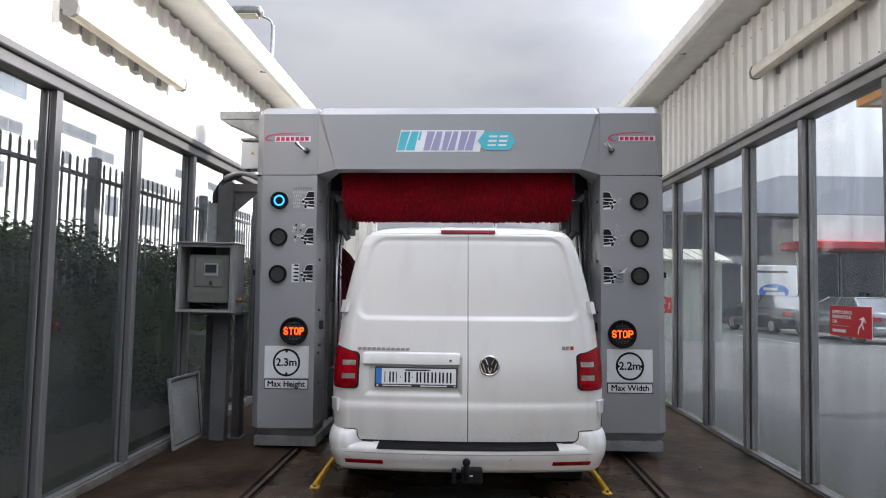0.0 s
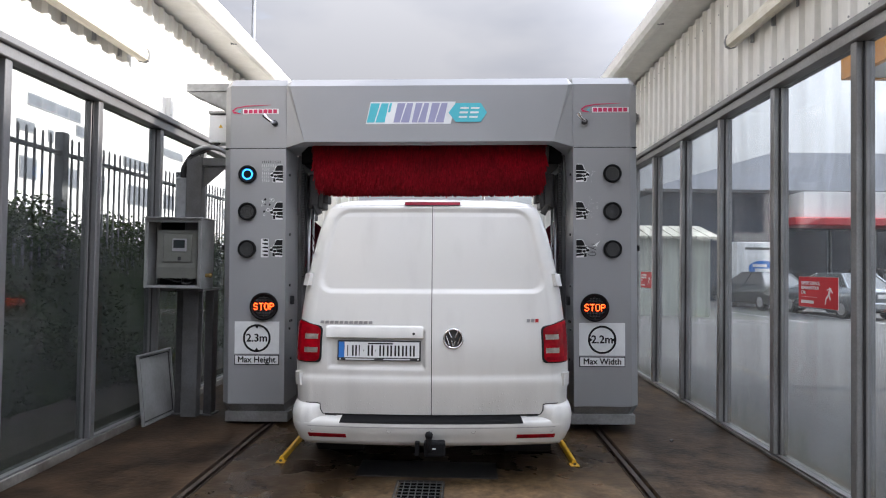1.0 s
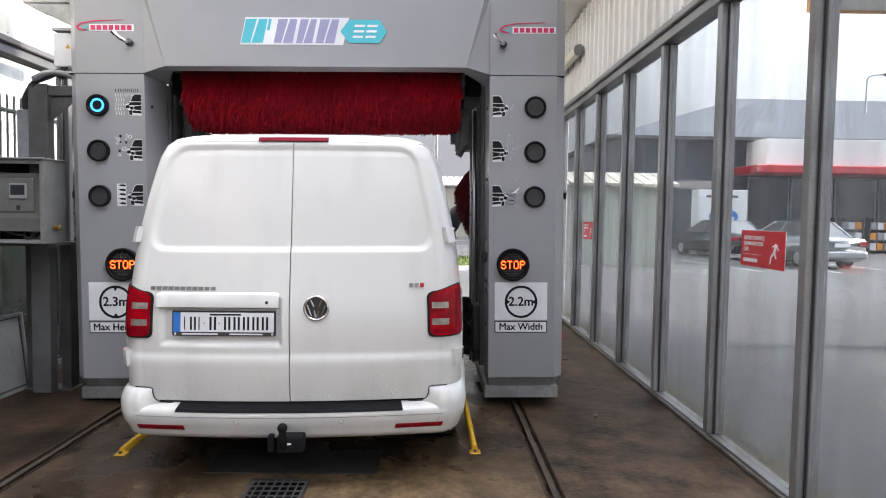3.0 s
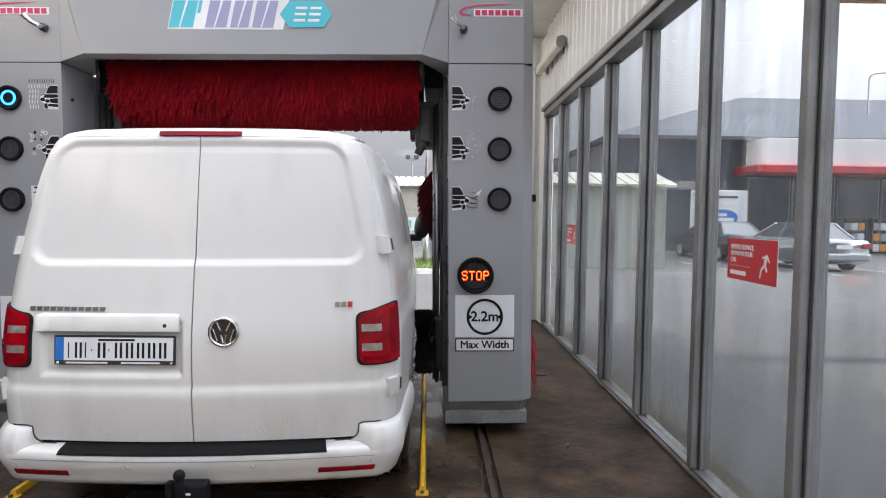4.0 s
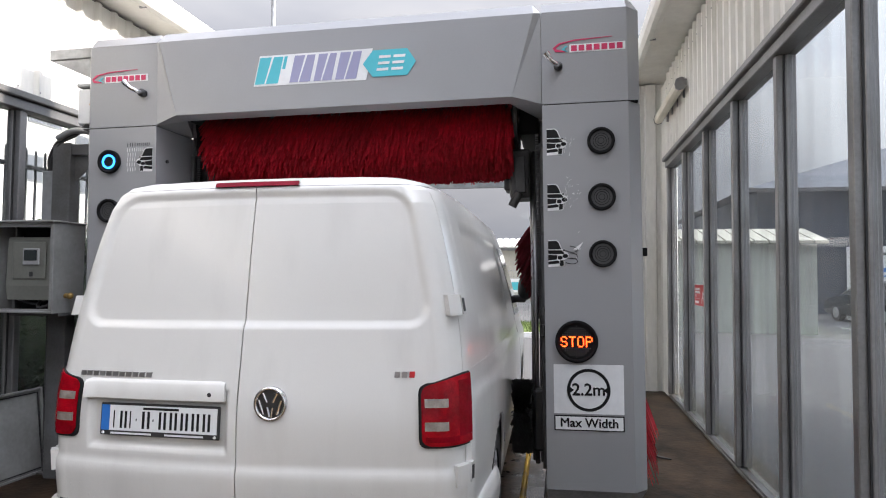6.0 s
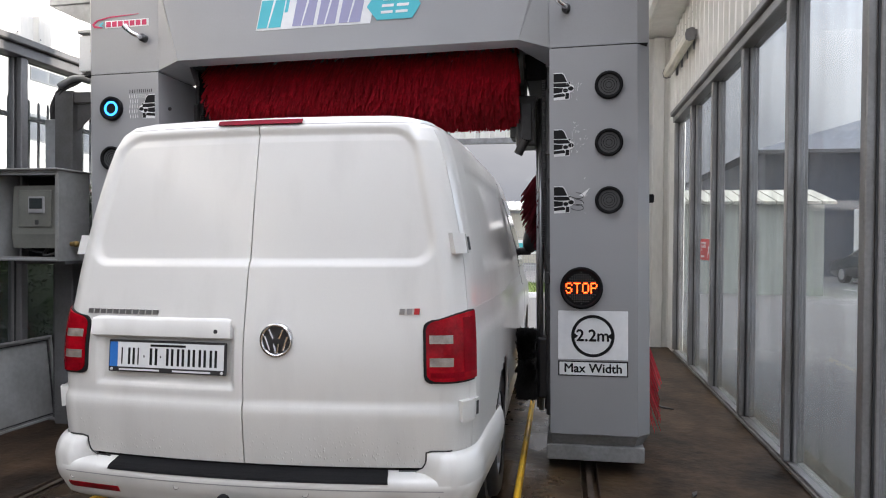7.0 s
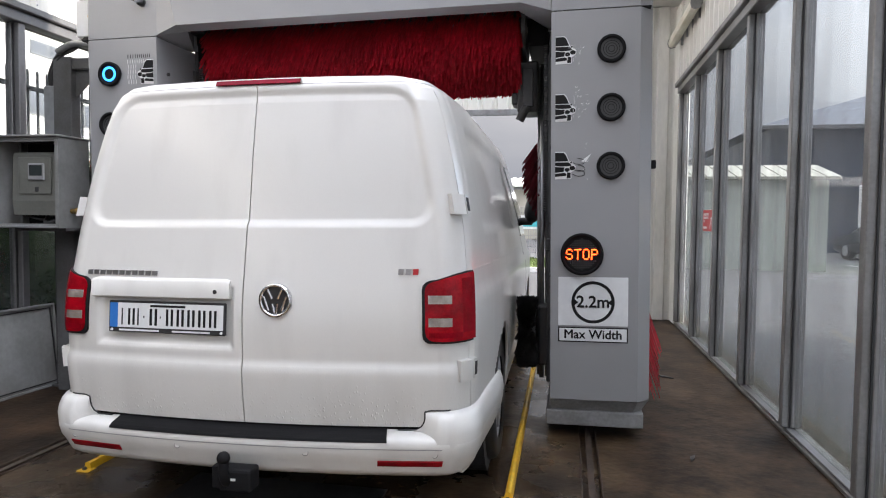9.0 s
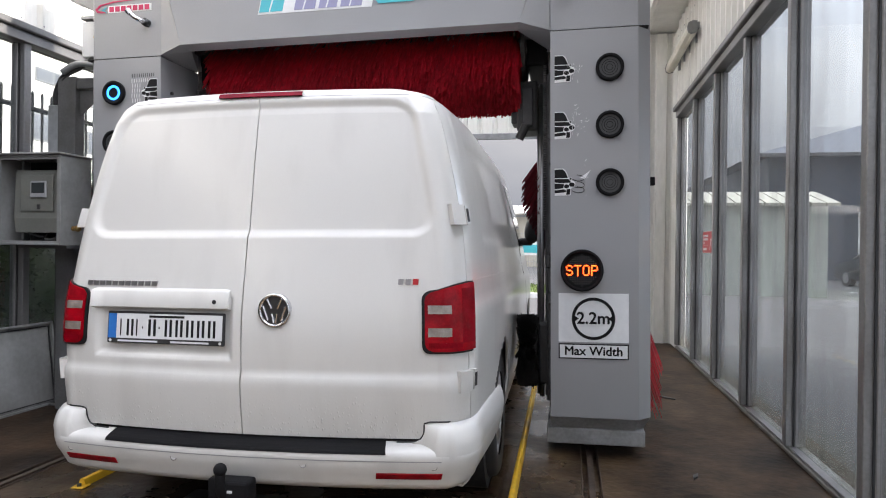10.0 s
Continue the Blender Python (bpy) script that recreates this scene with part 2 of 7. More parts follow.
def slate_roof(name):
    """Dark diamond slates: two sets of slanting joints, slightly lighter than the slates."""
    m = mat(name, (0.030, 0.036, 0.052), 0.6, vary=0.4, grain=2.4, stain=0.5, bump=0.2)
    n, l = m.node_tree.nodes, m.node_tree.links
    b = n["Principled BSDF"]
    src = b.inputs["Base Color"].links[0].from_socket
    co, sx = n.new("ShaderNodeTexCoord"), n.new("ShaderNodeSeparateXYZ")
    l.new(co.outputs["Object"], sx.inputs[0])
    lines = []
    for k in (4.2, -4.2):
        a, c, f, lt = n.new("ShaderNodeMath"), n.new("ShaderNodeMath"), n.new("ShaderNodeMath"), n.new("ShaderNodeMath")
        a.operation, c.operation, f.operation, lt.operation = "MULTIPLY", "MULTIPLY_ADD", "FRACT", "LESS_THAN"
        a.inputs[1].default_value, c.inputs[1].default_value, lt.inputs[1].default_value = 2.6, k, 0.2
        l.new(sx.outputs["X"], a.inputs[0])
        l.new(sx.outputs["Z"], c.inputs[0])
        l.new(a.outputs[0], c.inputs[2])
        l.new(c.outputs[0], f.inputs[0])
        l.new(f.outputs[0], lt.inputs[0])
        lines.append(lt)
    mx, mix = n.new("ShaderNodeMath"), n.new("ShaderNodeMix")
    mx.operation = "MAXIMUM"
    l.new(lines[0].outputs[0], mx.inputs[0])
    l.new(lines[1].outputs[0], mx.inputs[1])
    mix.data_type = "RGBA"
    mix.inputs["B"].default_value = (0.062, 0.068, 0.085, 1)
    l.new(mx.outputs[0], mix.inputs["Factor"])
    l.new(src, mix.inputs["A"])
    l.new(mix.outputs["Result"], b.inputs["Base Color"])
    return m


def glow(name, colour, strength):
    m = bpy.data.materials.new(name)
    m.use_nodes = True
    b = m.node_tree.nodes["Principled BSDF"]
    b.inputs["Base Color"].default_value = (*[c * 0.3 for c in colour], 1)
    b.inputs["Emission Color"].default_value, b.inputs["Emission Strength"].default_value = (*colour, 1), strength
    return m


def pane_glass(name, tint=(0.86, 0.89, 0.90), dirt=(0.42, 0.435, 0.46), low=0.12, high=0.36, gloss_rough=0.02, top=1.1, fog=0.14):
    """Clear glass with a film of dried spray that thins out upwards; the film is diffuse and lets light through."""
    m = bpy.data.materials.new(name)
    m.use_nodes = True
    n, l = m.node_tree.nodes, m.node_tree.links
    n.clear()
    out, tr, gl, lw = n.new("ShaderNodeOutputMaterial"), n.new("ShaderNodeBsdfTransparent"), n.new("ShaderNodeBsdfGlossy"), n.new("ShaderNodeLayerWeight")
    tr.inputs["Color"].default_value = (*tint, 1)
    gl.inputs["Roughness"].default_value = gloss_rough
    lw.inputs["Blend"].default_value = 0.5
    pw, fr = n.new("ShaderNodeMath"), n.new("ShaderNodeMath")
    pw.operation, fr.operation = "POWER", "MULTIPLY_ADD"
    pw.inputs[1].default_value, fr.inputs[1].default_value, fr.inputs[2].default_value = 4.0, 0.13, 0.03
    l.new(lw.outputs["Facing"], pw.inputs[0])
    l.new(pw.outputs[0], fr.inputs[0])
    m1, m2, m3 = n.new("ShaderNodeMixShader"), n.new("ShaderNodeMixShader"), n.new("ShaderNodeMixShader")
    di, tl = n.new("ShaderNodeBsdfDiffuse"), n.new("ShaderNodeBsdfTranslucent")
    m3.inputs["Fac"].default_value = 0.6
    l.new(di.outputs[0], m3.inputs[1])
    l.new(tl.outputs[0], m3.inputs[2])
    l.new(fr.outputs[0], m1.inputs["Fac"])
    l.new(tr.outputs[0], m1.inputs[1])
    l.new(gl.outputs[0], m1.inputs[2])
    co, mp, no = n.new("ShaderNodeTexCoord"), n.new("ShaderNodeMapping"), n.new("ShaderNodeTexNoise")
    mp.inputs["Scale"].default_value = (1.0, 2.2, 0.35)
    no.inputs["Scale"].default_value, no.inputs["Detail"].default_value = 2.2, 3.0
    l.new(co.outputs["Object"], mp.inputs["Vector"])
    l.new(mp.outputs["Vector"], no.inputs["Vector"])
    sx, fz, mu, mr = n.new("ShaderNodeSeparateXYZ"), n.new("ShaderNodeMapRange"), n.new("ShaderNodeMath"), n.new("ShaderNodeMapRange")
    l.new(co.outputs["Object"], sx.inputs[0])
    fz.inputs["From Min"].default_value, fz.inputs["From Max"].default_value = 0.1, top
    fz.inputs["To Min"].default_value, fz.inputs["To Max"].default_value = fog, 0.0
    l.new(sx.outputs["Z"], fz.inputs["Value"])
    # green-brown grime at the foot
    gn, gu, gr, gc = n.new("ShaderNodeTexNoise"), n.new("ShaderNodeMath"), n.new("ShaderNodeMapRange"), n.new("ShaderNodeMix")
    gn.inputs["Scale"].default_value, gn.inputs["Detail"].default_value = 3.0, 4.0
    l.new(co.outputs["Object"], gn.inputs["Vector"])
    gu.operation, gu.inputs[1].default_value = "MULTIPLY_ADD", -0.7
    l.new(gn.outputs["Fac"], gu.inputs[0])
    l.new(sx.outputs["Z"], gu.inputs[2])
    gr.inputs["From Min"].default_value, gr.inputs["From Max"].default_value = -0.28, 0.06
    gr.interpolation_type = "SMOOTHSTEP"
    l.new(gu.outputs[0], gr.inputs["Value"])
    gc.data_type = "RGBA"
    gc.inputs["A"].default_value = (dirt[0] * 0.78, dirt[1] * 0.76, dirt[2] * 0.58, 1)
    gc.inputs["B"].default_value = (*dirt, 1)
    l.new(gr.outputs["Result"], gc.inputs["Factor"])
    l.new(gc.outputs["Result"], di.inputs["Color"])
    l.new(gc.outputs["Result"], tl.inputs["Color"])
    mr.inputs["From Min"].default_value, mr.inputs["From Max"].default_value = 0.35, 0.75
    mr.inputs["To Min"].default_value, mr.inputs["To Max"].default_value = low, high
    l.new(no.outputs["Fac"], mr.inputs["Value"])
    mu.operation = "ADD"
    l.new(mr.outputs["Result"], mu.inputs[0])
    l.new(fz.outputs["Result"], mu.inputs[1])
    l.new(mu.outputs[0], m2.inputs["Fac"])
    l.new(m1.outputs[0], m2.inputs[1])
    l.new(m3.outputs[0], m2.inputs[2])
    l.new(m2.outputs[0], out.inputs["Surface"])
    return m


concrete = bay_floor("wet concrete")
rust = mat("rusty worn steel", (0.075, 0.05, 0.036), 0.55, 0.3, vary=0.4, grain=40, stain=6, second=(0.035, 0.026, 0.02), bump=0.15)
asphalt = mat("asphalt", (0.085, 0.084, 0.083), 0.85, vary=0.3, grain=30, stain=0.25, second=(0.058, 0.057, 0.056), bump=0.3)
grass_m = mat("grass", (0.10, 0.17, 0.04), 0.9, vary=0.5, grain=14, stain=1.2, second=(0.13, 0.15, 0.05), bump=0.6)
soil = mat("soil", (0.045, 0.038, 0.028), 0.9, vary=0.4, grain=12, stain=1.0)
clad_m = mat("cream-white coated steel sheet", (0.70, 0.69, 0.65), 0.45, vary=0.10, grain=18, stain=1.1, second=(0.56, 0.545, 0.49), bump=0.03, stretch=(1.5, 1.5, 0.4), lo=0.45, hi=0.8)
white_m = mat("white coated steel trim", (0.74, 0.73, 0.69), 0.4, vary=0.1, grain=12, stain=1.4, second=(0.55, 0.53, 0.47), bump=0.02, lo=0.5, hi=0.85)
alu = mat("weathered anodised aluminium", (0.26, 0.258, 0.26), 0.42, 0.5, vary=0.16, grain=60, stain=2.0, second=(0.17, 0.162, 0.155), bump=0.04)
sill_m = mat("grimy stained aluminium sill", (0.20, 0.19, 0.175), 0.5, 0.4, vary=0.3, grain=30, stain=3.0, second=(0.08, 0.068, 0.055), bump=0.08)
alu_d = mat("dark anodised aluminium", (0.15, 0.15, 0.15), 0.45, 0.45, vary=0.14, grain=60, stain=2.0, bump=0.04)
rubber = mat("black rubber", (0.018, 0.018, 0.019), 0.6, vary=0.2, grain=80, stain=5, bump=0.1)
black = mat("black plastic", (0.022, 0.022, 0.024), 0.4, vary=0.2, grain=120, stain=4, bump=0.08)
dark = mat("grimy dark steel", (0.055, 0.054, 0.055), 0.5, 0.3, vary=0.3, grain=30, stain=4, bump=0.12)
galv = mat("galvanised steel", (0.33, 0.34, 0.35), 0.45, 0.6, vary=0.2, grain=25, stain=5, second=(0.23, 0.235, 0.24), bump=0.05)
grey = mat("grey powder-coated steel", (0.285, 0.288, 0.30), 0.38, 0.15, vary=0.05, grain=150, stain=0.9, second=(0.255, 0.258, 0.268), bump=0.02, coat=0.12)
grey_d = mat("dark grey steel base", (0.10, 0.102, 0.107), 0.5, 0.2, vary=0.2, grain=60, stain=4, second=(0.065, 0.063, 0.06), bump=0.06)
foot_m = mat("grimy grey coated steel", (0.22, 0.22, 0.222), 0.5, 0.1, vary=0.25, grain=50, stain=4, second=(0.13, 0.125, 0.118), bump=0.04)
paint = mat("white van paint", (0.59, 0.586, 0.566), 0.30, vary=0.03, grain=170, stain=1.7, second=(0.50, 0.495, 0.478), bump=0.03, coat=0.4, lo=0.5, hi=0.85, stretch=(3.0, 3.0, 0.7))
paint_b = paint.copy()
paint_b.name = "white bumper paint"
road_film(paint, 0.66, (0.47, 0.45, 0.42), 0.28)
chrome = mat("chrome", (0.7, 0.7, 0.72), 0.12, 1.0, vary=0.05, grain=60, stain=5, bump=0)
steel = mat("bright steel", (0.5, 0.5, 0.51), 0.3, 0.9, vary=0.12, grain=60, stain=6, bump=0.03)
red_lens = mat("red lamp lens", (0.34, 0.003, 0.010), 0.18, vary=0.3, grain=160, stain=11, bump=0.05, second=(0.17, 0.002, 0.006), spec=0.10, coat=0.12)
red_mid = mat("deep red lens", (0.22, 0.002, 0.009), 0.2, vary=0.25, grain=160, stain=9, bump=0.05, spec=0.06, second=(0.14, 0.002, 0.005))
red_brake = mat("crimson brake lamp lens", (0.20, 0.004, 0.018), 0.15, vary=0.2, grain=160, stain=9, bump=0.04, spec=0.14, second=(0.15, 0.003, 0.012))
pale_lens = mat("clear lamp lens", (0.34, 0.30, 0.27), 0.2, vary=0.2, grain=200, stain=14, second=(0.17, 0.14, 0.12), bump=0.1, coat=0.6)
glass_dark = mat("dark tinted glass", (0.012, 0.014, 0.016), 0.06, vary=0.1, grain=5, stain=2, bump=0, coat=0.5)
plate_m = mat("white plate", (0.66, 0.67, 0.68), 0.35, vary=0.04, grain=60, stain=4, bump=0.02)
blue_m = mat("blue plate band", (0.02, 0.15, 0.48), 0.4, vary=0.08, grain=60, stain=4, bump=0.02)
ink = mat("black print", (0.012, 0.012, 0.013), 0.6, vary=0.1, grain=60, stain=4, bump=0, spec=0.15)
sticker = mat("white vinyl", (0.72, 0.73, 0.74), 0.4, vary=0.06, grain=30, stain=3, second=(0.62, 0.63, 0.64), bump=0.03)
sign_red = mat("red sign vinyl", (0.48, 0.022, 0.03), 0.4, vary=0.08, grain=30, stain=3, bump=0.02)
brass = mat("tarnished brass", (0.30, 0.19, 0.05), 0.4, 0.6, vary=0.3, grain=60, stain=9, second=(0.12, 0.08, 0.03), bump=0.03)
yellow = mat("worn yellow paint", (0.62, 0.36, 0.02), 0.4, vary=0.25, grain=25, stain=4, second=(0.34, 0.20, 0.03), bump=0.1, lo=0.5, hi=0.7)
bristle = mat("wet dark red polyethylene bristles", (0.40, 0.008, 0.020), 0.55, vary=0.35, grain=30, stain=2.4, bump=0, spec=0.2, island=True, second=(0.24, 0.007, 0.014))
bristle_d = mat("wine-red wet bristles", (0.15, 0.010, 0.020), 0.5, vary=0.35, grain=30, stain=3, bump=0, spec=0.25, island=True, second=(0.07, 0.008, 0.013))
bristle_b = mat("bright red polyethylene bristles", (0.5, 0.02, 0.035), 0.45, vary=0.3, grain=30, stain=3, bump=0, island=True)
magenta = mat("crimson vinyl", (0.50, 0.02, 0.09), 0.4, vary=0.05, grain=30, stain=3, bump=0)
teal = mat("turquoise vinyl", (0.06, 0.42, 0.50), 0.4, vary=0.05, grain=30, stain=3, bump=0)
lilac = mat("lilac vinyl", (0.27, 0.27, 0.42), 0.4, vary=0.05, grain=30, stain=3, bump=0)
beige = mat("grey-beige control box plastic", (0.148, 0.152, 0.136), 0.5, vary=0.1, grain=60, stain=3, second=(0.11, 0.113, 0.10), bump=0.03)
screen_m = mat("dull display", (0.028, 0.033, 0.035), 0.2, vary=0.1, grain=60, stain=5, bump=0)
cab_in = mat("painted steel sheet", (0.22, 0.224, 0.224), 0.45, vary=0.14, grain=30, stain=3, second=(0.15, 0.15, 0.146), bump=0.03)
lamp_m = mat("aged translucent lamp cover", (0.62, 0.59, 0.50), 0.3, vary=0.1, grain=20, stain=3, second=(0.50, 0.46, 0.36), bump=0.03)
slate = slate_roof("blue-grey slate roof")
render_w = mat("white rendered wall", (0.76, 0.76, 0.75), 0.8, vary=0.06, grain=8, stain=0.5, bump=0.05)
shop_d = mat("dark blue-grey wall panels", (0.035, 0.046, 0.065), 0.5, vary=0.15, grain=6, stain=0.6, bump=0.03)
canopy_o = mat("orange canopy fascia", (0.70, 0.28, 0.04), 0.5, vary=0.06, grain=8, stain=1, bump=0.02)
leaf_m = mat("hedge leaves", (0.026, 0.045, 0.015), 0.8, vary=0.3, grain=9, stain=1.4, bump=0, island=True, spec=0.08, second=(0.034, 0.050, 0.016))
twig = mat("bark", (0.06, 0.045, 0.03), 0.8, vary=0.3, grain=25, stain=4)
silver = mat("silver car paint", (0.30, 0.32, 0.34), 0.25, 0.6, vary=0.04, grain=200, stain=3, bump=0, coat=0.6)
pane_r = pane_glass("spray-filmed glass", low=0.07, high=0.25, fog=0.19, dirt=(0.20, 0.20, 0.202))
# left copy: shade and a faint reflection veil are put into its film colour
pane_l = pane_glass("shade-toned filmed glass", tint=(0.84, 0.86, 0.86), dirt=(0.135, 0.143, 0.147), low=0.05, high=0.20, fog=0.11, top=1.4)
led = glow("orange LED dots", (1.0, 0.055, 0.007), 1.4)
dark_chrome = mat("dull chrome letters", (0.36, 0.36, 0.37), 0.3, 0.9, vary=0.1, grain=60, stain=5, bump=0)
black_m = mat("matt black plastic", (0.012, 0.012, 0.013), 0.6, vary=0.2, grain=120, stain=4, bump=0.05, spec=0.06)
ring_b = glow("blue ring light", (0.02, 0.24, 0.85), 0.6)
white_line = mat("white road paint", (0.5, 0.5, 0.48), 0.7, vary=0.2, grain=20, stain=2, bump=0.05)


# ---------- mesh helpers ----------
def part(name, bm, material, parent=None, label="", smooth=False, kind=""):
    me = bpy.data.meshes.new(name)
    bm.to_mesh(me)
    bm.free()
    for mm in (material if isinstance(material, (list, tuple)) else [material]):
        me.materials.append(mm)
    if smooth:
        for p in me.polygons:
            p.use_smooth = True
    ob = new(name, me)
    ob.parent = parent
    return tagged(ob, label, kind=kind)


def thing(name, label, category, m=Matrix(), group="", kind=""):
    ob = new(name)
    ob.matrix_world = m
    ob.empty_display_size = 0.1
    return tagged(ob, label, category, group, kind)


def B():
    return bmesh.new()


def box(bm, x0, x1, y0, y1, z0, z1, bevel=0.0, seg=1, m=None):
    r = bmesh.ops.create_cube(bm, size=1, matrix=Matrix.LocRotScale(((x0 + x1) / 2, (y0 + y1) / 2, (z0 + z1) / 2), None, (abs(x1 - x0), abs(y1 - y0), abs(z1 - z0))))
    vs = r["verts"]
    if bevel:
        es = list({e for v in vs for e in v.link_edges})
        q = bmesh.ops.bevel(bm, geom=es, offset=bevel, segments=seg, affect="EDGES", profile=0.5)
        vs = list({v for f in q["faces"] for v in f.verts} | {v for v in vs if v.is_valid})
    if m is not None:
        bmesh.ops.transform(bm, matrix=m, verts=vs)
    return bm


def rod(bm, a, b, r, seg=12, r2=None):
    a, b = Vector(a), Vector(b)
    q = (b - a).to_track_quat("Z", "Y").to_matrix().to_4x4()
    bmesh.ops.create_cone(bm, cap_ends=True, segments=seg, radius1=r, radius2=r if r2 is None else r2, depth=(b - a).length, matrix=Matrix.Translation((a + b) / 2) @ q)
    return bm


def ball(bm, c, r, seg=16):
    bmesh.ops.create_uvsphere(bm, u_segments=seg, v_segments=seg // 2, radius=r, matrix=Matrix.Translation(c))
    return bm


def tube(bm, pts, r, seg=8):
    """A bent pipe through pts."""
    pts = [Vector(p) for p in pts]
    rings = []
    for i, p in enumerate(pts):
        d = (pts[min(i + 1, len(pts) - 1)] - pts[max(i - 1, 0)]).normalized()
        side = d.cross(Vector((0.13, 0.21, 0.97))).normalized()
        up = side.cross(d)
        rings.append([bm.verts.new(p + r * (math.cos(k * math.tau / seg) * side + math.sin(k * math.tau / seg) * up)) for k in range(seg)])
    for a, b in zip(rings, rings[1:]):
        for k in range(seg):
            bm.faces.new((a[k], a[(k + 1) % seg], b[(k + 1) % seg], b[k]))
    bm.faces.new(rings[0][::-1])
    bm.faces.new(rings[-1])
    return bm


def curve_pts(ctrl, n=16):
    """Points of a smooth line through ctrl."""
    c = [Vector(p) for p in ctrl]
    c = [c[0] * 2 - c[1]] + c + [c[-1] * 2 - c[-2]]
    out = []
    for i in range(1, len(c) - 2):
        for k in range(n):
            t = k / n
            out.append(0.5 * (2 * c[i] + (c[i + 1] - c[i - 1]) * t + (2 * c[i - 1] - 5 * c[i] + 4 * c[i + 1] - c[i + 2]) * t * t + (3 * c[i] - 3 * c[i + 1] + c[i + 2] - c[i - 1]) * t ** 3))
    return out + [c[-2]]


def prism(bm, poly, y0, y1, axis="y"):
    """A polygon (pairs) drawn along an axis: y: pairs are x, z; x: pairs are y, z; z: pairs are x, y."""
    def at(p, d):
        return {"y": (p[0], d, p[1]), "x": (d, p[0], p[1]), "z": (p[0], p[1], d)}[axis]
    a = [bm.verts.new(at(p, y0)) for p in poly]
    b = [bm.verts.new(at(p, y1)) for p in poly]
    n = len(poly)
    bm.faces.new(a)
    bm.faces.new(b[::-1])
    for i in range(n):
        bm.faces.new((a[i], b[i], b[(i + 1) % n], a[(i + 1) % n]))
    bmesh.ops.recalc_face_normals(bm, faces=bm.faces)
    return bm


def ring(bm, c, r0, r1, y0, y1, seg=32):
    """A flat ring facing -y, from y0 (front) to y1."""
    vs = []
    for k in range(seg):
        ca, sa = math.cos(k * math.tau / seg), math.sin(k * math.tau / seg)
        vs.append([bm.verts.new((c[0] + r * ca, y, c[1] + r * sa)) for r, y in ((r0, y1), (r0, y0), (r1, y0), (r1, y1))])
    for k in range(seg):
        a, b = vs[k], vs[(k + 1) % seg]
        for i in range(4):
            bm.faces.new((a[i], a[(i + 1) % 4], b[(i + 1) % 4], b[i]))
    bmesh.ops.recalc_face_normals(bm, faces=bm.faces)
    return bm


def disc(bm, c, r, y0, y1, seg=32, r2=None):
    return rod(bm, (c[0], y1, c[1]), (c[0], y0, c[1]), r, seg, r2)


def words(name, text, size, m, material, parent, depth=0.001, bold=0.0, align="CENTER", spacing=1.0, label=""):
    cu = bpy.data.curves.new(name, "FONT")
    cu.body, cu.size, cu.extrude, cu.align_x, cu.align_y, cu.space_character = text, size, depth, align, "CENTER", spacing
    tmp = bpy.data.objects.new(name, cu)
    scene.collection.objects.link(tmp)
    me = bpy.data.meshes.new_from_object(tmp.evaluated_get(bpy.context.evaluated_depsgraph_get()))
    bpy.data.objects.remove(tmp)
    if bold:
        # a heavier cut: the letters again, shifted a hair each way
        bm = B()
        for k, (dx, dy) in enumerate(((0, 0), (bold, 0), (-bold, 0), (0, bold), (0, -bold))):
            n0 = len(bm.verts)
            bm.from_mesh(me)
            bm.verts.ensure_lookup_table()
            bmesh.ops.translate(bm, vec=(dx, dy, 0.00012 * k), verts=bm.verts[n0:])
        bm.to_mesh(me)
        bm.free()
    me.materials.clear()
    me.materials.append(material)
    ob = new(name, me)
    ob.parent = parent
    ob.matrix_local = m
    return tagged(ob, label)


def lerp_table(tab, z):
    for (a, va), (b, vb) in zip(tab, tab[1:]):
        if z <= b:
            return va + (vb - va) * max(0.0, (z - a) / (b - a))
    return tab[-1][1]


def smooth01(t):
    t = min(1.0, max(0.0, t))
    return t * t * (3 - 2 * t)

# ---------- the bay ----------
XR, XL, Y0, Y1 = 2.645, -2.68, -7.2, 6.6       # inner faces of the glazed walls, the open end behind, the exit wall
ground = part("ground", prism(B(), [(-400, -400), (400, -400), (400, 400), (-400, 400)], -0.5, -0.03, "z"), asphalt, None, "grey worn asphalt of the forecourt and road", kind="structure")
tagged(ground, category="ground")

bm = B()
cuts = [-2.9, -1.585, -1.475, 1.40, 1.485, 2.9]
for a, b in zip(cuts, cuts[1:]):
    low = abs(b - a) < 0.2
    if low:
        box(bm, a, b, Y0, Y1 + 0.4, -0.3, -0.028)
    else:
        y = Y0
        while y < Y1 + 0.3:
            box(bm, a, b, y, min(y + 30.0, Y1 + 0.4) - 0.006, -0.3, 0.0, 0.004)
            y += 30.0
floor = part("floor", bm, concrete, None, "wet brown stained concrete wash bay floor", kind="structure")
tagged(floor, category="floor")


def guide_rail(x, label):
    t = thing("floor_rail", label, "rail", pose(x, 0, 0))
    bm = B()
    prism(bm, [(-0.03, -0.045), (0.03, -0.045), (0.03, -0.037), (0.008, -0.03), (0.008, -0.012), (0.016, -0.006), (0.016, 0.004), (-0.016, 0.004), (-0.016, -0.006), (-0.008, -0.012), (-0.008, -0.03), (-0.03, -0.037)], Y0, Y1 + 0.3)
    part("rail_bar", bm, rust, t)
    for s in (-1, 1):
        bm = B()
        box(bm, s * 0.050 - 0.003, s * 0.050 + 0.003, Y0, Y1 + 0.3, -0.045, 0.006, 0.002)
        part("edge_angle", bm, rust, t)
    return t


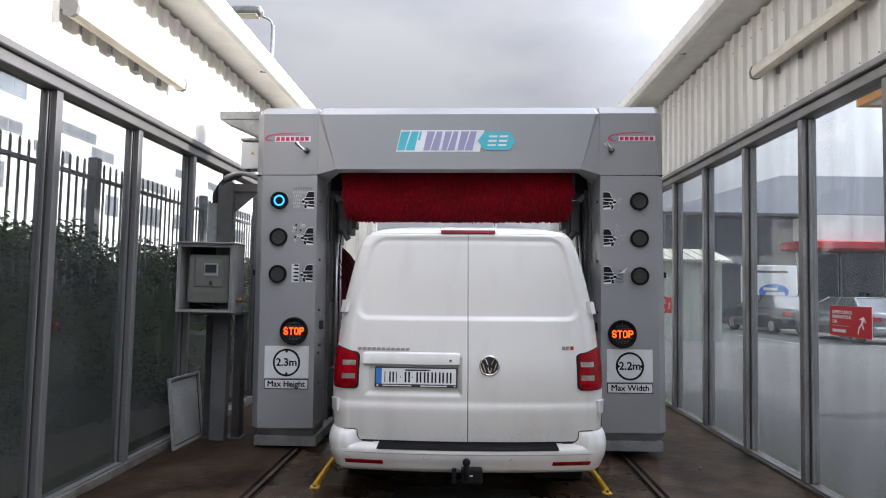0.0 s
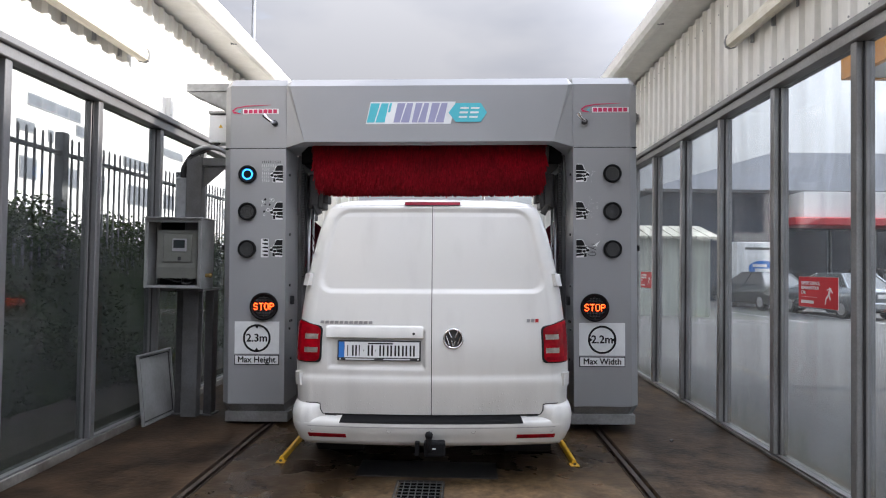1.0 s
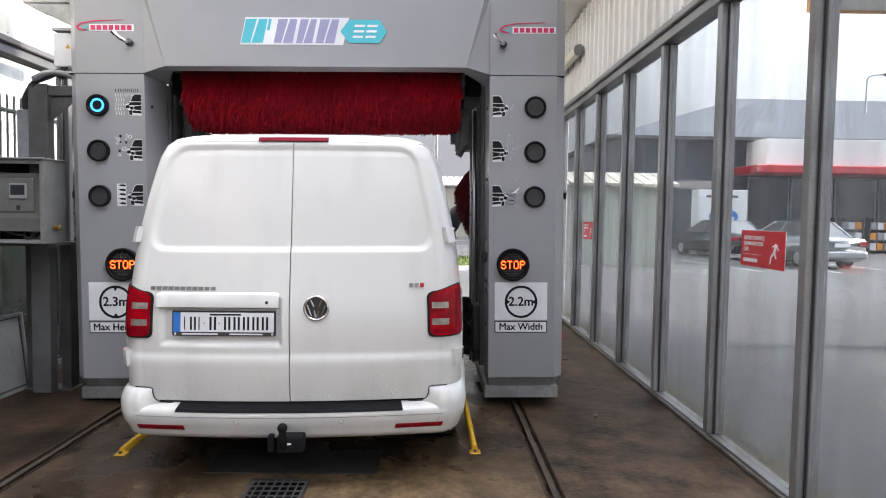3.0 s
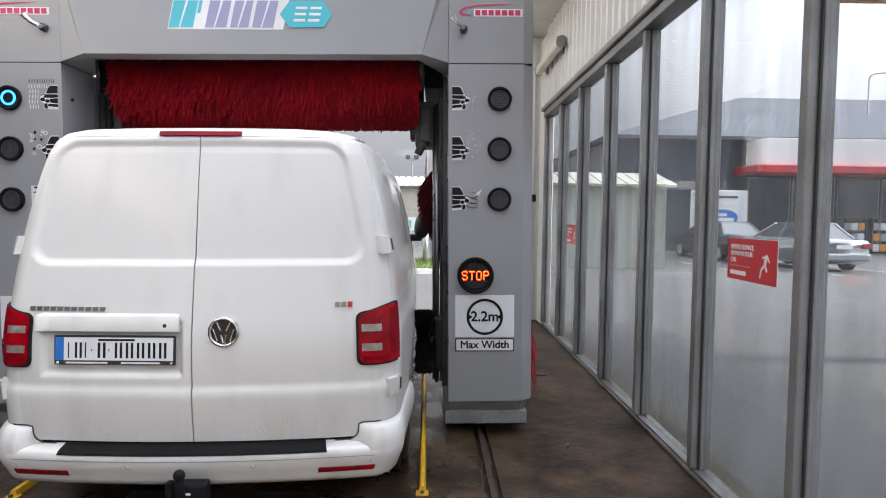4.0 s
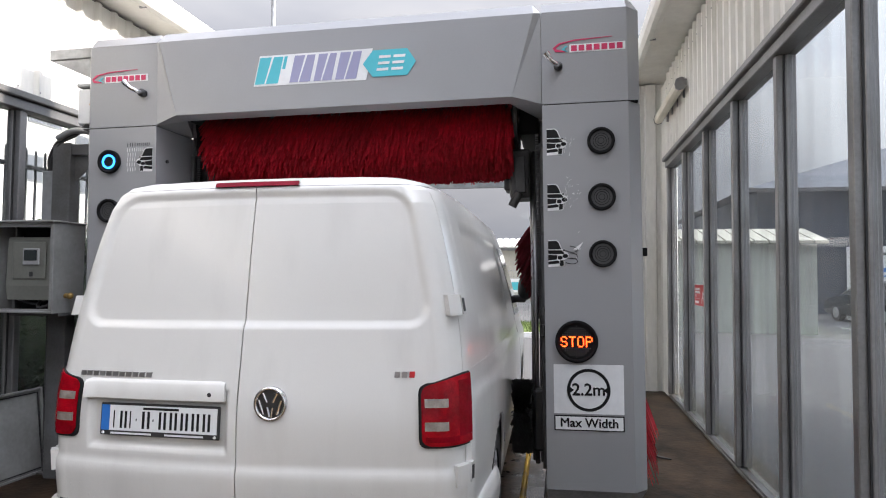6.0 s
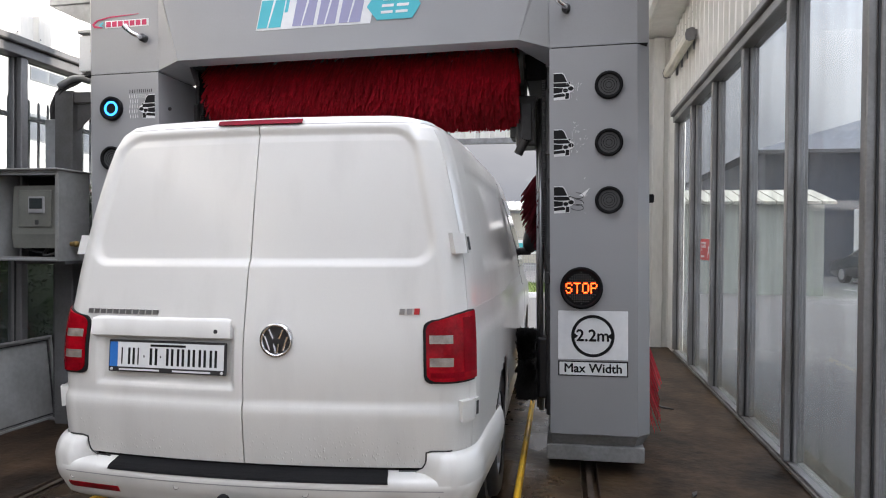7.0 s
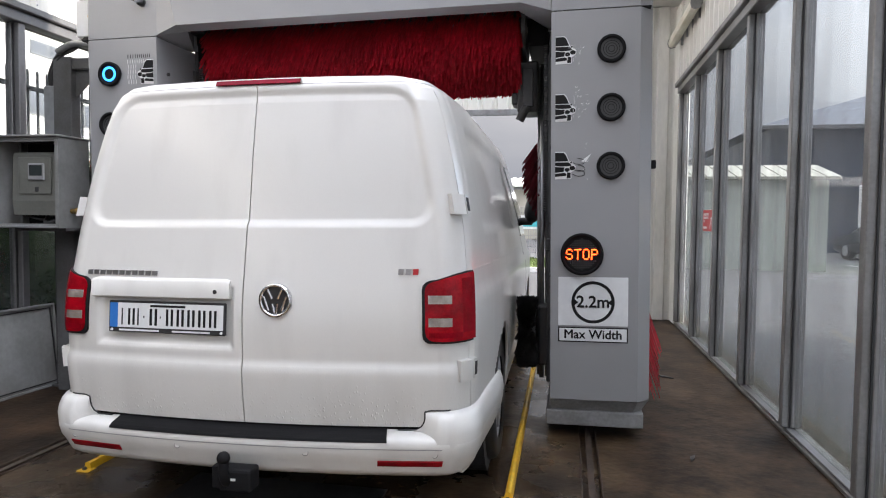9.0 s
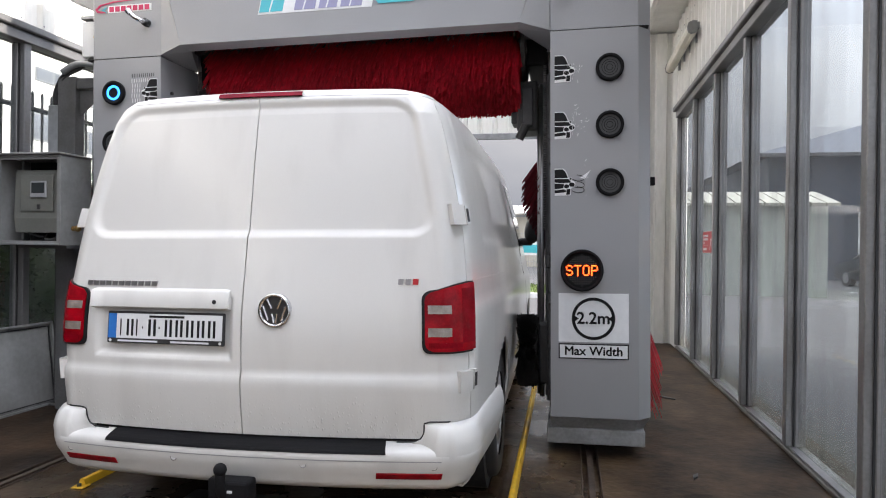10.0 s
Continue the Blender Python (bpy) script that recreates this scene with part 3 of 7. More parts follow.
guide_rail(-1.53, "worn steel gantry rail sunk in the concrete floor")
guide_rail(1.4425, "worn steel gantry rail sunk in the concrete floor")


def glazed_wall(name, x, s, ys, z_sill, z_tr, z_top, glass, label, metal):
    """One side of the bay. s: +1 for the wall at +x. ys: the mullions."""
    w = thing(name, label, "wall", kind="structure")
    a, b = ys[0], ys[-1]
    bm = B()
    box(bm, x - s * 0.012, x + s * 0.12, a, b, 0.0, z_sill - 0.020, 0.004)
    part("sill", bm, sill_m, w)
    bm = B()
    box(bm, x + s * 0.004, x + s * 0.10, a, b, z_sill - 0.0195, z_sill - 0.0045, 0.003)
    part("sill_bead", bm, metal, w)
    bm = B()
    box(bm, x - s * 0.04, x + s * 0.11, a, b, z_tr, z_tr + 0.075, 0.006)
    box(bm, x - s * 0.075, x + s * 0.02, a, b, z_tr + 0.077, z_tr + 0.13, 0.008)
    part("transom", bm, metal, w)
    for y in ys:
        bm = B()
        box(bm, x - s * 0.018, x + s * 0.10, y - 0.032, y + 0.032, z_sill - 0.004, z_tr - 0.002, 0.005)
        m_ob = part("mullion", bm, metal, w)
        bm = B()
        for d in (-1, 1):
            box(bm, x + s * 0.022, x + s * 0.031, y + d * 0.034, y + d * 0.044, z_sill, z_tr - 0.004)
        part("gasket", bm, rubber, m_ob)
        bm = B()
        for d in (-1, 1):
            box(bm, x + s * 0.032, x + s * 0.075, y + d * 0.034, y + d * 0.049, z_sill, z_tr - 0.004, 0.004)
        part("glazing_bead", bm, metal, m_ob)
    for p, q in zip(ys, ys[1:]):
        bm = B()
        box(bm, x + s * 0.048, x + s * 0.056, p + 0.036, q - 0.036, z_sill - 0.0042, z_tr - 0.003)
        part("pane", bm, glass, w).visible_shadow = False
    # ribbed sheet above
    bm = B()
    pitch, d, y = 0.21, 0.032, a
    prof = []
    while y < b:
        prof += [(y, 0), (y + 0.135, 0), (y + 0.155, -d), (y + 0.190, -d)]
        y += pitch
    prof = [(p, q) for p, q in prof if p <= b] + [(b, 0)]
    zs = [z_tr + 0.10, z_tr + 0.5, z_top + 0.108]
    rows = [[bm.verts.new((x + s * q, p, z)) for p, q in prof] for z in zs]
    for r0, r1 in zip(rows, rows[1:]):
        for i in range(len(prof) - 1):
            bm.faces.new((r0[i], r0[i + 1], r1[i + 1], r1[i]) if s < 0 else (r0[i], r1[i], r1[i + 1], r0[i + 1]))
    part("cladding", bm, clad_m, w, "ribbed cream-white steel cladding")
    bm = B()
    box(bm, x + s * 0.03, x + s * 0.16, a, b, z_tr + 0.132, z_top + 0.34)
    part("backing", bm, dark, w)
    bm = B()
    y = a + 0.17
    while y < b:
        for z in (z_tr + 0.17, z_top - 0.09):
            disc_m = Matrix.Translation((x - s * d, y, z)) @ Euler((0, radians(90), 0)).to_matrix().to_4x4()
            bmesh.ops.create_cone(bm, cap_ends=True, segments=8, radius1=0.008, radius2=0.005, depth=0.01, matrix=disc_m)
        y += pitch
    part("screw", bm, galv, w, kind="stuff")
    return w


YR = [round(-0.235 + 1.075 * k, 3) for k in range(-6, 7)]
YL = [round(-0.37 + 1.055 * k, 3) for k in range(-6, 7)]
glazed_wall("wall_right", XR, 1, YR, 0.046, 2.90, 3.985, pane_r, "tall glazed wall with grey aluminium mullions and ribbed white cladding above", alu)
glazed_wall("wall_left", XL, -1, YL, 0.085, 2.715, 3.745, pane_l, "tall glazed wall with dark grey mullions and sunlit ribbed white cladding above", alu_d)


def eaves(name, x, s, z, label):
    """Soffit and a rounded gutter along the top of a side wall; they reach over the bay."""
    t = thing(name, label, "gutter", kind="structure")
    a, b = Y0 + 0.4, Y1 + 0.25
    bm = B()
    box(bm, x - s * 0.33, x + s * 0.30, a, b, z + 0.133, z + 0.16, 0.003)
    part("soffit", bm, white_m, t)
    bm = B()
    prof = [(x - s * 0.332, z + 0.135), (x - s * 0.335, z + 0.105), (x - s * 0.38, z + 0.09), (x - s * 0.43, z + 0.10), (x - s * 0.465, z + 0.14), (x - s * 0.475, z + 0.20), (x - s * 0.475, z + 0.255), (x - s * 0.455, z + 0.262), (x - s * 0.45, z + 0.24), (x - s * 0.333, z + 0.22)]
    prism(bm, prof, a, b)
    part("gutter_trough", bm, white_m, t)
    bm = B()
    y = a + 0.6
    while y < b:
        box(bm, x - s * 0.40, x - s * 0.336, y, y + 0.012, z + 0.085, z + 0.135)
        y += 2.2
    part("gutter_joint", bm, galv, t)
    bm = B()
    prism(bm, [(x - s * 0.33, z + 0.165), (x + s * 0.32, z + 0.235), (x + s * 0.32, z + 0.162), (x - s * 0.30, z + 0.162)], a, b)
    part("roof_sheet", bm, white_m, t)
    return t


eaves("gutter_right", XR, 1, 3.985, "white rounded steel gutter and soffit along the eaves")
eaves("gutter_left", XL, -1, 3.745, "white rounded steel gutter and soffit along the eaves")

# exit wall with its portal
ex = thing("wall_exit", "white ribbed exit wall with a wide open portal", "wall", kind="structure")
OX0, OX1, OZ = -1.575, 1.37, 2.768
for xa, xb, za, zb in ((-2.70, OX0, 0, 4.1), (OX1, 2.70, 0, 4.1), (OX0, OX1, OZ, 4.1)):
    bm = B()
    prof, x = [], xa
    while x < xb:
        prof += [(x, 0), (x + 0.125, 0), (x + 0.145, 0.034), (x + 0.19, 0.034)]
        x += 0.21
    prof = [(p, q) for p, q in prof if p <= xb] + [(xb, 0)]
    lo_r = [bm.verts.new((p, Y1 + q, za)) for p, q in prof]
    hi_r = [bm.verts.new((p, Y1 + q, zb)) for p, q in prof]
    for i in range(len(prof) - 1):
        bm.faces.new((lo_r[i], lo_r[i + 1], hi_r[i + 1], hi_r[i]))
    part("cladding", bm, clad_m, ex)
    bm = B()
    box(bm, xa + 0.001, xb - 0.001, Y1 + 0.038, Y1 + 0.17, za + 0.001, zb - 0.001)
    part("backing", bm, white_m, ex)
bm = B()
box(bm, OX0 - 0.06, OX1 + 0.06, Y1 - 0.03, Y1 - 0.004, OZ - 0.035, OZ + 0.05, 0.006)
part("header_trim", bm, galv, ex)
for xx in (OX0 - 0.03, OX1 + 0.03):
    bm = B()
    box(bm, xx - 0.032, xx + 0.032, Y1 - 0.03, Y1 - 0.004, 0.0, OZ - 0.037, 0.005)
    part("jamb_trim", bm, white_m, ex)
for s, x in ((1, XR), (-1, XL)):
    bm = B()
    ye = YR[-1] if s > 0 else YL[-1]
    box(bm, x - s * 0.02, x + s * 0.12, ye + 0.04, Y1 - 0.002, 0, 4.05, 0.01)
    part("corner_panel", bm, white_m, ex)

# plain light wall behind the open end: unseen, added to bounce light into the bay
nb = part("bounce_wall", prism(B(), [(-16, -15.2), (17, -15.2), (17, -14.9), (-16, -14.9)], -0.03, 4.2, "z"), render_w, None, "plain white wall behind the open end, unseen, added to bounce light", kind="structure")
tagged(nb, category="wall")

# ---------- the van ----------
van = thing("van", "white panel van with closed rear doors, wet and dusty low down", "van", pose(0.015, 0.02, 0.0, 0, -0.75, 1.1))
TW = [(0.2, 0.88), (0.3, 0.90), (0.45, 0.925), (0.8, 0.936), (1.0, 0.932), (1.28, 0.906), (1.5, 0.866), (1.7, 0.820), (1.80, 0.790), (1.86, 0.762), (1.90, 0.722), (1.92, 0.66), (1.937, 0.52), (1.947, 0.38), (1.952, 0.18), (1.953, 0.02)]
TR = [(0.2, 0.03), (0.45, 0.0), (0.62, -0.022), (0.8, -0.03), (0.95, -0.025), (1.28, 0.035), (1.6, 0.085), (1.80, 0.125), (1.87, 0.148), (1.90, 0.172), (1.92, 0.215), (1.937, 0.30), (1.947, 0.45), (1.952, 0.75), (1.953, 1.1)]
TF = [(0.2, 4.80), (0.7, 4.95), (0.95, 4.85), (1.08, 4.45), (1.2, 4.15), (1.8, 3.35), (1.90, 3.1), (1.937, 2.9), (1.947, 2.7), (1.952, 2.4), (1.953, 2.0)]


def flare(y):
    """The body widens from the tail to the wheel arches."""
    return 0.045 * smooth01((y - 0.15) / 0.9)


@functools.lru_cache(maxsize=None)
def profile(z):
    """Half width, rear and front of the body at a height, with the bends of the sheet rounded."""
    k = 0.075 * (1 - smooth01((z - 1.62) / 0.14)) * smooth01((z - 0.5) / 0.1)
    tabs = []
    for tab in (TW, TR, TF):
        tabs.append(sum(lerp_table(tab, z + k * q / 6) for q in range(-6, 7)) / 13)
    return tabs


def skin(s, z, off=0.0):
    """A point of the body: |s| 0..1 across the rear, 1..2 round its corner, 2..3 along the side, 3..4 front corner, 4..5 front."""
    sg, a = (-1 if s < 0 else 1), abs(s)

    def raw(a, z):
        w, r, f = profile(z)
        c, cy = min(0.13, w * 0.4), 0.20
        b = 0.085 * (w / 0.94)
        if a <= 1:
            x = a * (w - c)
            return x, r + b * (x / w) ** 2
        yb = r + b * ((w - c) / w) ** 2
        if a <= 2:
            q = (a - 1) * math.pi / 2
            return w - c + c * math.sin(q), yb + cy * (1 - math.cos(q))
        if a <= 3:
            y = yb + cy + (f - 0.45 - yb - cy) * (a - 2)
            return w + flare(y) * smooth01((1.95 - z) / 0.06), y
        w += 0.045 * smooth01((1.95 - z) / 0.06)
        if a <= 4:
            q = (a - 3) * math.pi / 2
            return w - 0.3 * (1 - math.cos(q)), f - 0.45 + 0.40 * math.sin(q)
        return (w - 0.3) * (5 - a), f - 0.05 + 0.05 * (1 - (5 - a) ** 2)

    x, y = raw(a, z)
    if off:
        e = 0.01
        x1, y1 = raw(min(a + e, 5), z)
        x0, y0 = raw(max(a - e, 0), z)
        n = Vector((y1 - y0, -(x1 - x0))).normalized()
        x, y = x + n.x * off, y + n.y * off
    return sg * x, y


def emboss(s, z, x):
    """How far the sheet stands in or out: the blind windows, the plate recess and the lower crease."""
    d, ax = 0.0, abs(x)
    if abs(s) < 1.7:
        lim = 0.80 - (z - 1.29) * (0.80 - 0.695) / 0.53
        k = min(lim - ax, z - 1.266, 1.866 - z)
        rr = 0.12
        cx, cz = lim - ax, min(z - 1.266, 1.866 - z)
        if cx < rr and cz < rr:
            k = rr - math.hypot(rr - cx, rr - cz)
        d -= 0.015 * smooth01(k / 0.042)
        d += 0.014 * smooth01((0.735 - z) / 0.05)
        q = min(x + 0.705, -0.035 - x, z - 0.765, 1.03 - z)
        d -= 0.022 * smooth01(q / 0.03)
    else:
        y = skin(s, z)[1]
        k = min(y - 0.55, 2.35 - y, z - 1.24, 1.74 - z)
        d -= 0.014 * smooth01(k / 0.05)
        d += 0.012 * smooth01((1.02 - z) / 0.06)
        d -= 0.02 * smooth01(min((z - 0.28) / 0.1, (0.5 - z) / 0.1, (y - 1.5) / 0.1))
    return d


def sheet(name, ss, zs, material, parent, off=0.0, label="", edge=0.022, keep=None, shape=True, top=None, low=None):
    """A piece of the skin over the grid ss x zs with returned edges. top(s): scales the upper edge; low(s): lifts the lower one."""
    bm = B()
    grid = []
    for z in zs:
        row = []
        for s in ss:
            zz = z
            if top:
                lift = low(s) if low else 0.0
                zz = zs[0] + lift + (z - zs[0]) * (top(s) - lift / (zs[-1] - zs[0]))
            x0, _ = skin(s, zz)
            x, y = skin(s, zz, off + (emboss(s, zz, x0) if shape else 0.0))
            row.append(bm.verts.new((x, y, zz)))
        grid.append(row)
    for i in range(len(zs) - 1):
        for j in range(len(ss) - 1):
            if keep:
                c = (grid[i][j].co + grid[i + 1][j + 1].co) / 2
                if not keep(c):
                    continue
            bm.faces.new((grid[i][j], grid[i][j + 1], grid[i + 1][j + 1], grid[i + 1][j]))
    if edge:
        def inner(i, j):
            z, s = grid[i][j].co.z, ss[j]
            x, y = skin(s, z, off - edge + (emboss(s, z, skin(s, z)[0]) if shape else 0.0))
            return bm.verts.new((x, y, z))
        loops = [[(0, j) for j in range(len(ss))], [(len(zs) - 1, j) for j in range(len(ss))], [(i, 0) for i in range(len(zs))], [(i, len(ss) - 1) for i in range(len(zs))]]
        for lp in loops:
            ins = [inner(i, j) for i, j in lp]
            for k in range(len(lp) - 1):
                bm.faces.new((grid[lp[k][0]][lp[k][1]], grid[lp[k + 1][0]][lp[k + 1][1]], ins[k + 1], ins[k]))
    bmesh.ops.delete(bm, geom=[v for v in bm.verts if not v.link_faces], context="VERTS")
    bmesh.ops.recalc_face_normals(bm, faces=bm.faces)
    ob = part(name, bm, material, parent, label)
    for p in ob.data.polygons:
        p.use_smooth = True
    ob.data.set_sharp_from_angle(angle=radians(40))
    return ob


def span(a, b, n):
    return [a + (b - a) * k / n for k in range(n + 1)]


ARCH_Y, ARCH_Z, ARCH_R = 1.04, 0.345, 0.40
side_keep = lambda c: (c.y - ARCH_Y) ** 2 + (c.z - ARCH_Z) ** 2 > ARCH_R ** 2 and (c.y - 4.04) ** 2 + (c.z - ARCH_Z) ** 2 > ARCH_R ** 2
zrow = span(0.469, 0.70, 10) + span(0.71, 1.24, 53) + span(1.244, 1.316, 30) + span(1.33, 1.79, 23) + span(1.795, 1.8785, 36)
SE = 1.62
dl = sheet("rear_door", span(-SE, -1.0, 14)[:-1] + span(-1.0, -0.0035, 150), zrow, paint, van, label="white rear door with number plate")
dr = sheet("rear_door", span(0.0035, 1.0, 150) + span(1.0, SE, 14)[1:], zrow, paint, van, label="white rear door with round badge")
sheet("body_side", span(SE + 0.012, 2, 8)[:-1] + span(2, 3, 170), span(0.24, 1.876, 70), paint, van, keep=side_keep)
sheet("body_side", span(-3, -2, 90)[:-1] + span(-2, -SE - 0.012, 8), span(0.24, 1.876, 50), paint, van, keep=side_keep)
roofz = [1.8805, 1.89, 1.90, 1.91, 1.92, 1.929, 1.937, 1.942, 1.947, 1.95, 1.952, 1.9528]
roof_s = span(-5, -3, 16)[:-1] + span(-3, -2, 20)[:-1] + span(-2, -1, 14)[:-1] + span(-1, 1, 40)[:-1] + span(1, 2, 14)[:-1] + span(2, 3, 20)[:-1] + span(3, 5, 16)
sheet("roof", roof_s, roofz, paint, van, edge=0)
sheet("nose", span(3.003, 5, 24), span(0.24, 1.876, 40), paint, van, edge=0, shape=False)
sheet("nose", span(-5, -3.003, 24), span(0.24, 1.876, 40), paint, van, edge=0, shape=False)
sheet("inner_shell", span(-5, 5, 160), span(0.24, 1.90, 30), rubber, van, off=-0.045, edge=0, shape=False)
sheet("windscreen", span(3.3, 5, 16), span(1.12, 1.78, 10), glass_dark, van, off=0.004, shape=False)
sheet("windscreen", span(-5, -3.3, 16), span(1.12, 1.78, 10), glass_dark, van, off=0.004, shape=False)
for sg in (-1, 1):
    ss = span(2.80, 2.985, 12) if sg > 0 else span(-2.985, -2.80, 12)
    sheet("cab_window", ss, span(1.16, 1.70, 10), glass_dark, van, off=0.004, shape=False, label="dark cab side window")
    # shut line of the cab and load doors
    for q in ((2.775,) if sg > 0 else (2.36, 2.775)):
        ss = [sg * q - 0.0015, sg * q + 0.0015]
        sheet("shut_line", ss, span(0.50, 1.80, 12), rubber, van, off=0.001, edge=0.003)
    # sliding door rail
    if sg < 0:
        sheet("door_track", span(-2.32, -2.12, 20), [1.085, 1.105], rubber, van, off=0.013, edge=0.01)
    # arch lip and liner
    for cy in (ARCH_Y, 4.04):
        bm = B()
        pts = []
        for k in range(33):
            an = math.pi * (k / 32 * 1.16 - 0.08)
            y, z = cy + (ARCH_R + 0.006) * math.cos(an), ARCH_Z + (ARCH_R + 0.006) * math.sin(an)
            z = max(z, 0.245)
            w = lerp_table(TW, z) + flare(y)
            pts.append((sg * (w + 0.001), y, z))
        tube(bm, pts, 0.009, 8)
        part("arch_lip", bm, paint, van, smooth=True)
        bm = B()
        bmesh.ops.create_cone(bm, cap_ends=True, segments=32, radius1=ARCH_R + 0.012, radius2=ARCH_R + 0.012, depth=0.36, matrix=Matrix.Translation((sg * 0.735, cy, ARCH_Z + 0.01)) @ Euler((0, radians(90), 0)).to_matrix().to_4x4())
        part("arch_liner", bm, rubber, van)


def wheel(x, y, sg):
    w = part("wheel", B(), rubber, van, "alloy wheel with black tyre")
    bm = B()
    prof = [(0.22, -0.11), (0.30, -0.115), (0.325, -0.10), (0.335, -0.06), (0.336, 0.0), (0.335, 0.06), (0.325, 0.10), (0.30, 0.115), (0.22, 0.11)]
    rows = []
    for k in range(48):
        a = k * math.tau / 48
        rows.append([bm.verts.new((x + q, y + r * math.cos(a), 0.336 + r * math.sin(a))) for r, q in prof])
    for k in range(48):
        a, b = rows[k], rows[(k + 1) % 48]
        for i in range(len(prof) - 1):
            bm.faces.new((a[i], a[i + 1], b[i + 1], b[i]))
    bmesh.ops.recalc_face_normals(bm, faces=bm.faces)
    part("tyre", bm, rubber, w, smooth=True)
    bm = B()
    rot = Euler((0, radians(90), 0)).to_matrix().to_4x4()
    bmesh.ops.create_cone(bm, cap_ends=False, segments=40, radius1=0.225, radius2=0.225, depth=0.20, matrix=Matrix.Translation((x, y, 0.336)) @ rot)
    rod(bm, (x + sg * 0.05, y, 0.336), (x + sg * 0.085, y, 0.336), 0.075, 24)
    for k in range(5):
        a = k * math.tau / 5 + 0.3
        for d in (-0.12, 0.12):
            p0 = (x + sg * 0.075, y + 0.05 * math.cos(a), 0.336 + 0.05 * math.sin(a))
            p1 = (x + sg * 0.085, y + 0.222 * math.cos(a + d), 0.336 + 0.222 * math.sin(a + d))
            rod(bm, p0, p1, 0.022, 8, 0.017)
    part("rim", bm, steel, w)
    bm = B()
    bmesh.ops.create_cone(bm, cap_ends=True, segments=32, radius1=0.15, radius2=0.15, depth=0.03, matrix=Matrix.Translation((x - sg * 0.02, y, 0.336)) @ rot)
    part("brake_disc", bm, dark, w)


for sg in (-1, 1):
    wheel(sg * 0.852, ARCH_Y, sg)
    wheel(sg * 0.845, 4.04, sg)
bm = B()
box(bm, -0.70, 0.70, 0.35, 4.6, 0.22, 0.30, 0.02)
rod(bm, (-0.7, ARCH_Y, 0.32), (0.7, ARCH_Y, 0.32), 0.05, 12)
rod(bm, (-0.35, 0.12, 0.255), (-0.35, 0.6, 0.27), 0.03, 12)
part("underbody", bm, rubber, van)


def bumper_off(z):
    return lerp_table([(0.262, 0.02), (0.285, 0.052), (0.335, 0.068), (0.362, 0.079), (0.400, 0.081), (0.413, 0.0785), (0.425, 0.073), (0.434, 0.064), (0.442, 0.048), (0.449, 0.028), (0.456, 0.004)], z)


def bumper_piece(name, ss, zs, fn, mt, label="", add=0.0, rise=lambda a: 1.0, crease=40, inner=lambda z: 0.0):
    bm = B()
    g = []
    for z in zs:
        ss_z = [s - math.copysign(inner(z) * max(0.0, 1.03 - abs(s)) / 0.09, s) for s in ss]
        g.append([bm.verts.new((*skin(s, z, (fn(z) + add) * rise(abs(s)) * (1 - 0.55 * smooth01((abs(s) - 1.25) / 0.75)) + 0.006 * (abs(s) > 1.2)), z)) for s in ss_z])
    for i in range(len(zs) - 1):
        for j in range(len(ss) - 1):
            bm.faces.new((g[i][j], g[i][j + 1], g[i + 1][j + 1], g[i + 1][j]))
    lo_r = [bm.verts.new((*skin(s, zs[0] + 0.005, -0.06), zs[0] + 0.005)) for s in ss]
    for j in range(len(ss) - 1):
        bm.faces.new((g[0][j + 1], g[0][j], lo_r[j], lo_r[j + 1]))
    for e in (0, -1):
        ins = [bm.verts.new((*skin(ss[e], z, -0.03), z)) for z in zs]
        for i in range(len(zs) - 1):
            bm.faces.new((g[i][e], g[i + 1][e], ins[i + 1], ins[i]))
    bmesh.ops.recalc_face_normals(bm, faces=bm.faces)
    ob = part(name, bm, mt, van, label, True)
    ob.data.set_sharp_from_angle(angle=radians(crease))
    return ob


zb = [0.262, 0.270, 0.285, 0.30, 0.318, 0.335, 0.362, 0.385, 0.400, 0.413, 0.425, 0.434, 0.442, 0.449, 0.456]
bs = span(-2.135, -2, 6)[:-1] + span(-2, -1, 16)[:-1] + span(-1, 1, 60)[:-1] + span(1, 2, 16)[:-1] + span(2, 2.135, 6)
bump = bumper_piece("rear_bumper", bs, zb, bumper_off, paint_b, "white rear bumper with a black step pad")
zc = [0.40, 0.42, 0.45, 0.47, 0.49, 0.505, 0.515, 0.522, 0.528, 0.533, 0.537]
end_off = lambda z: lerp_table([(0.40, 0.079), (0.45, 0.074), (0.48, 0.066), (0.50, 0.056), (0.515, 0.046), (0.528, 0.032), (0.537, 0.012)], z)
def fillet(z):
    """The rounded corner where a bumper end meets the foot of a door."""
    q = min(1.0, max(0.0, (0.508 - z) / 0.055))
    return 0.065 * (1 - math.sqrt(max(0.0, 1 - q * q)))


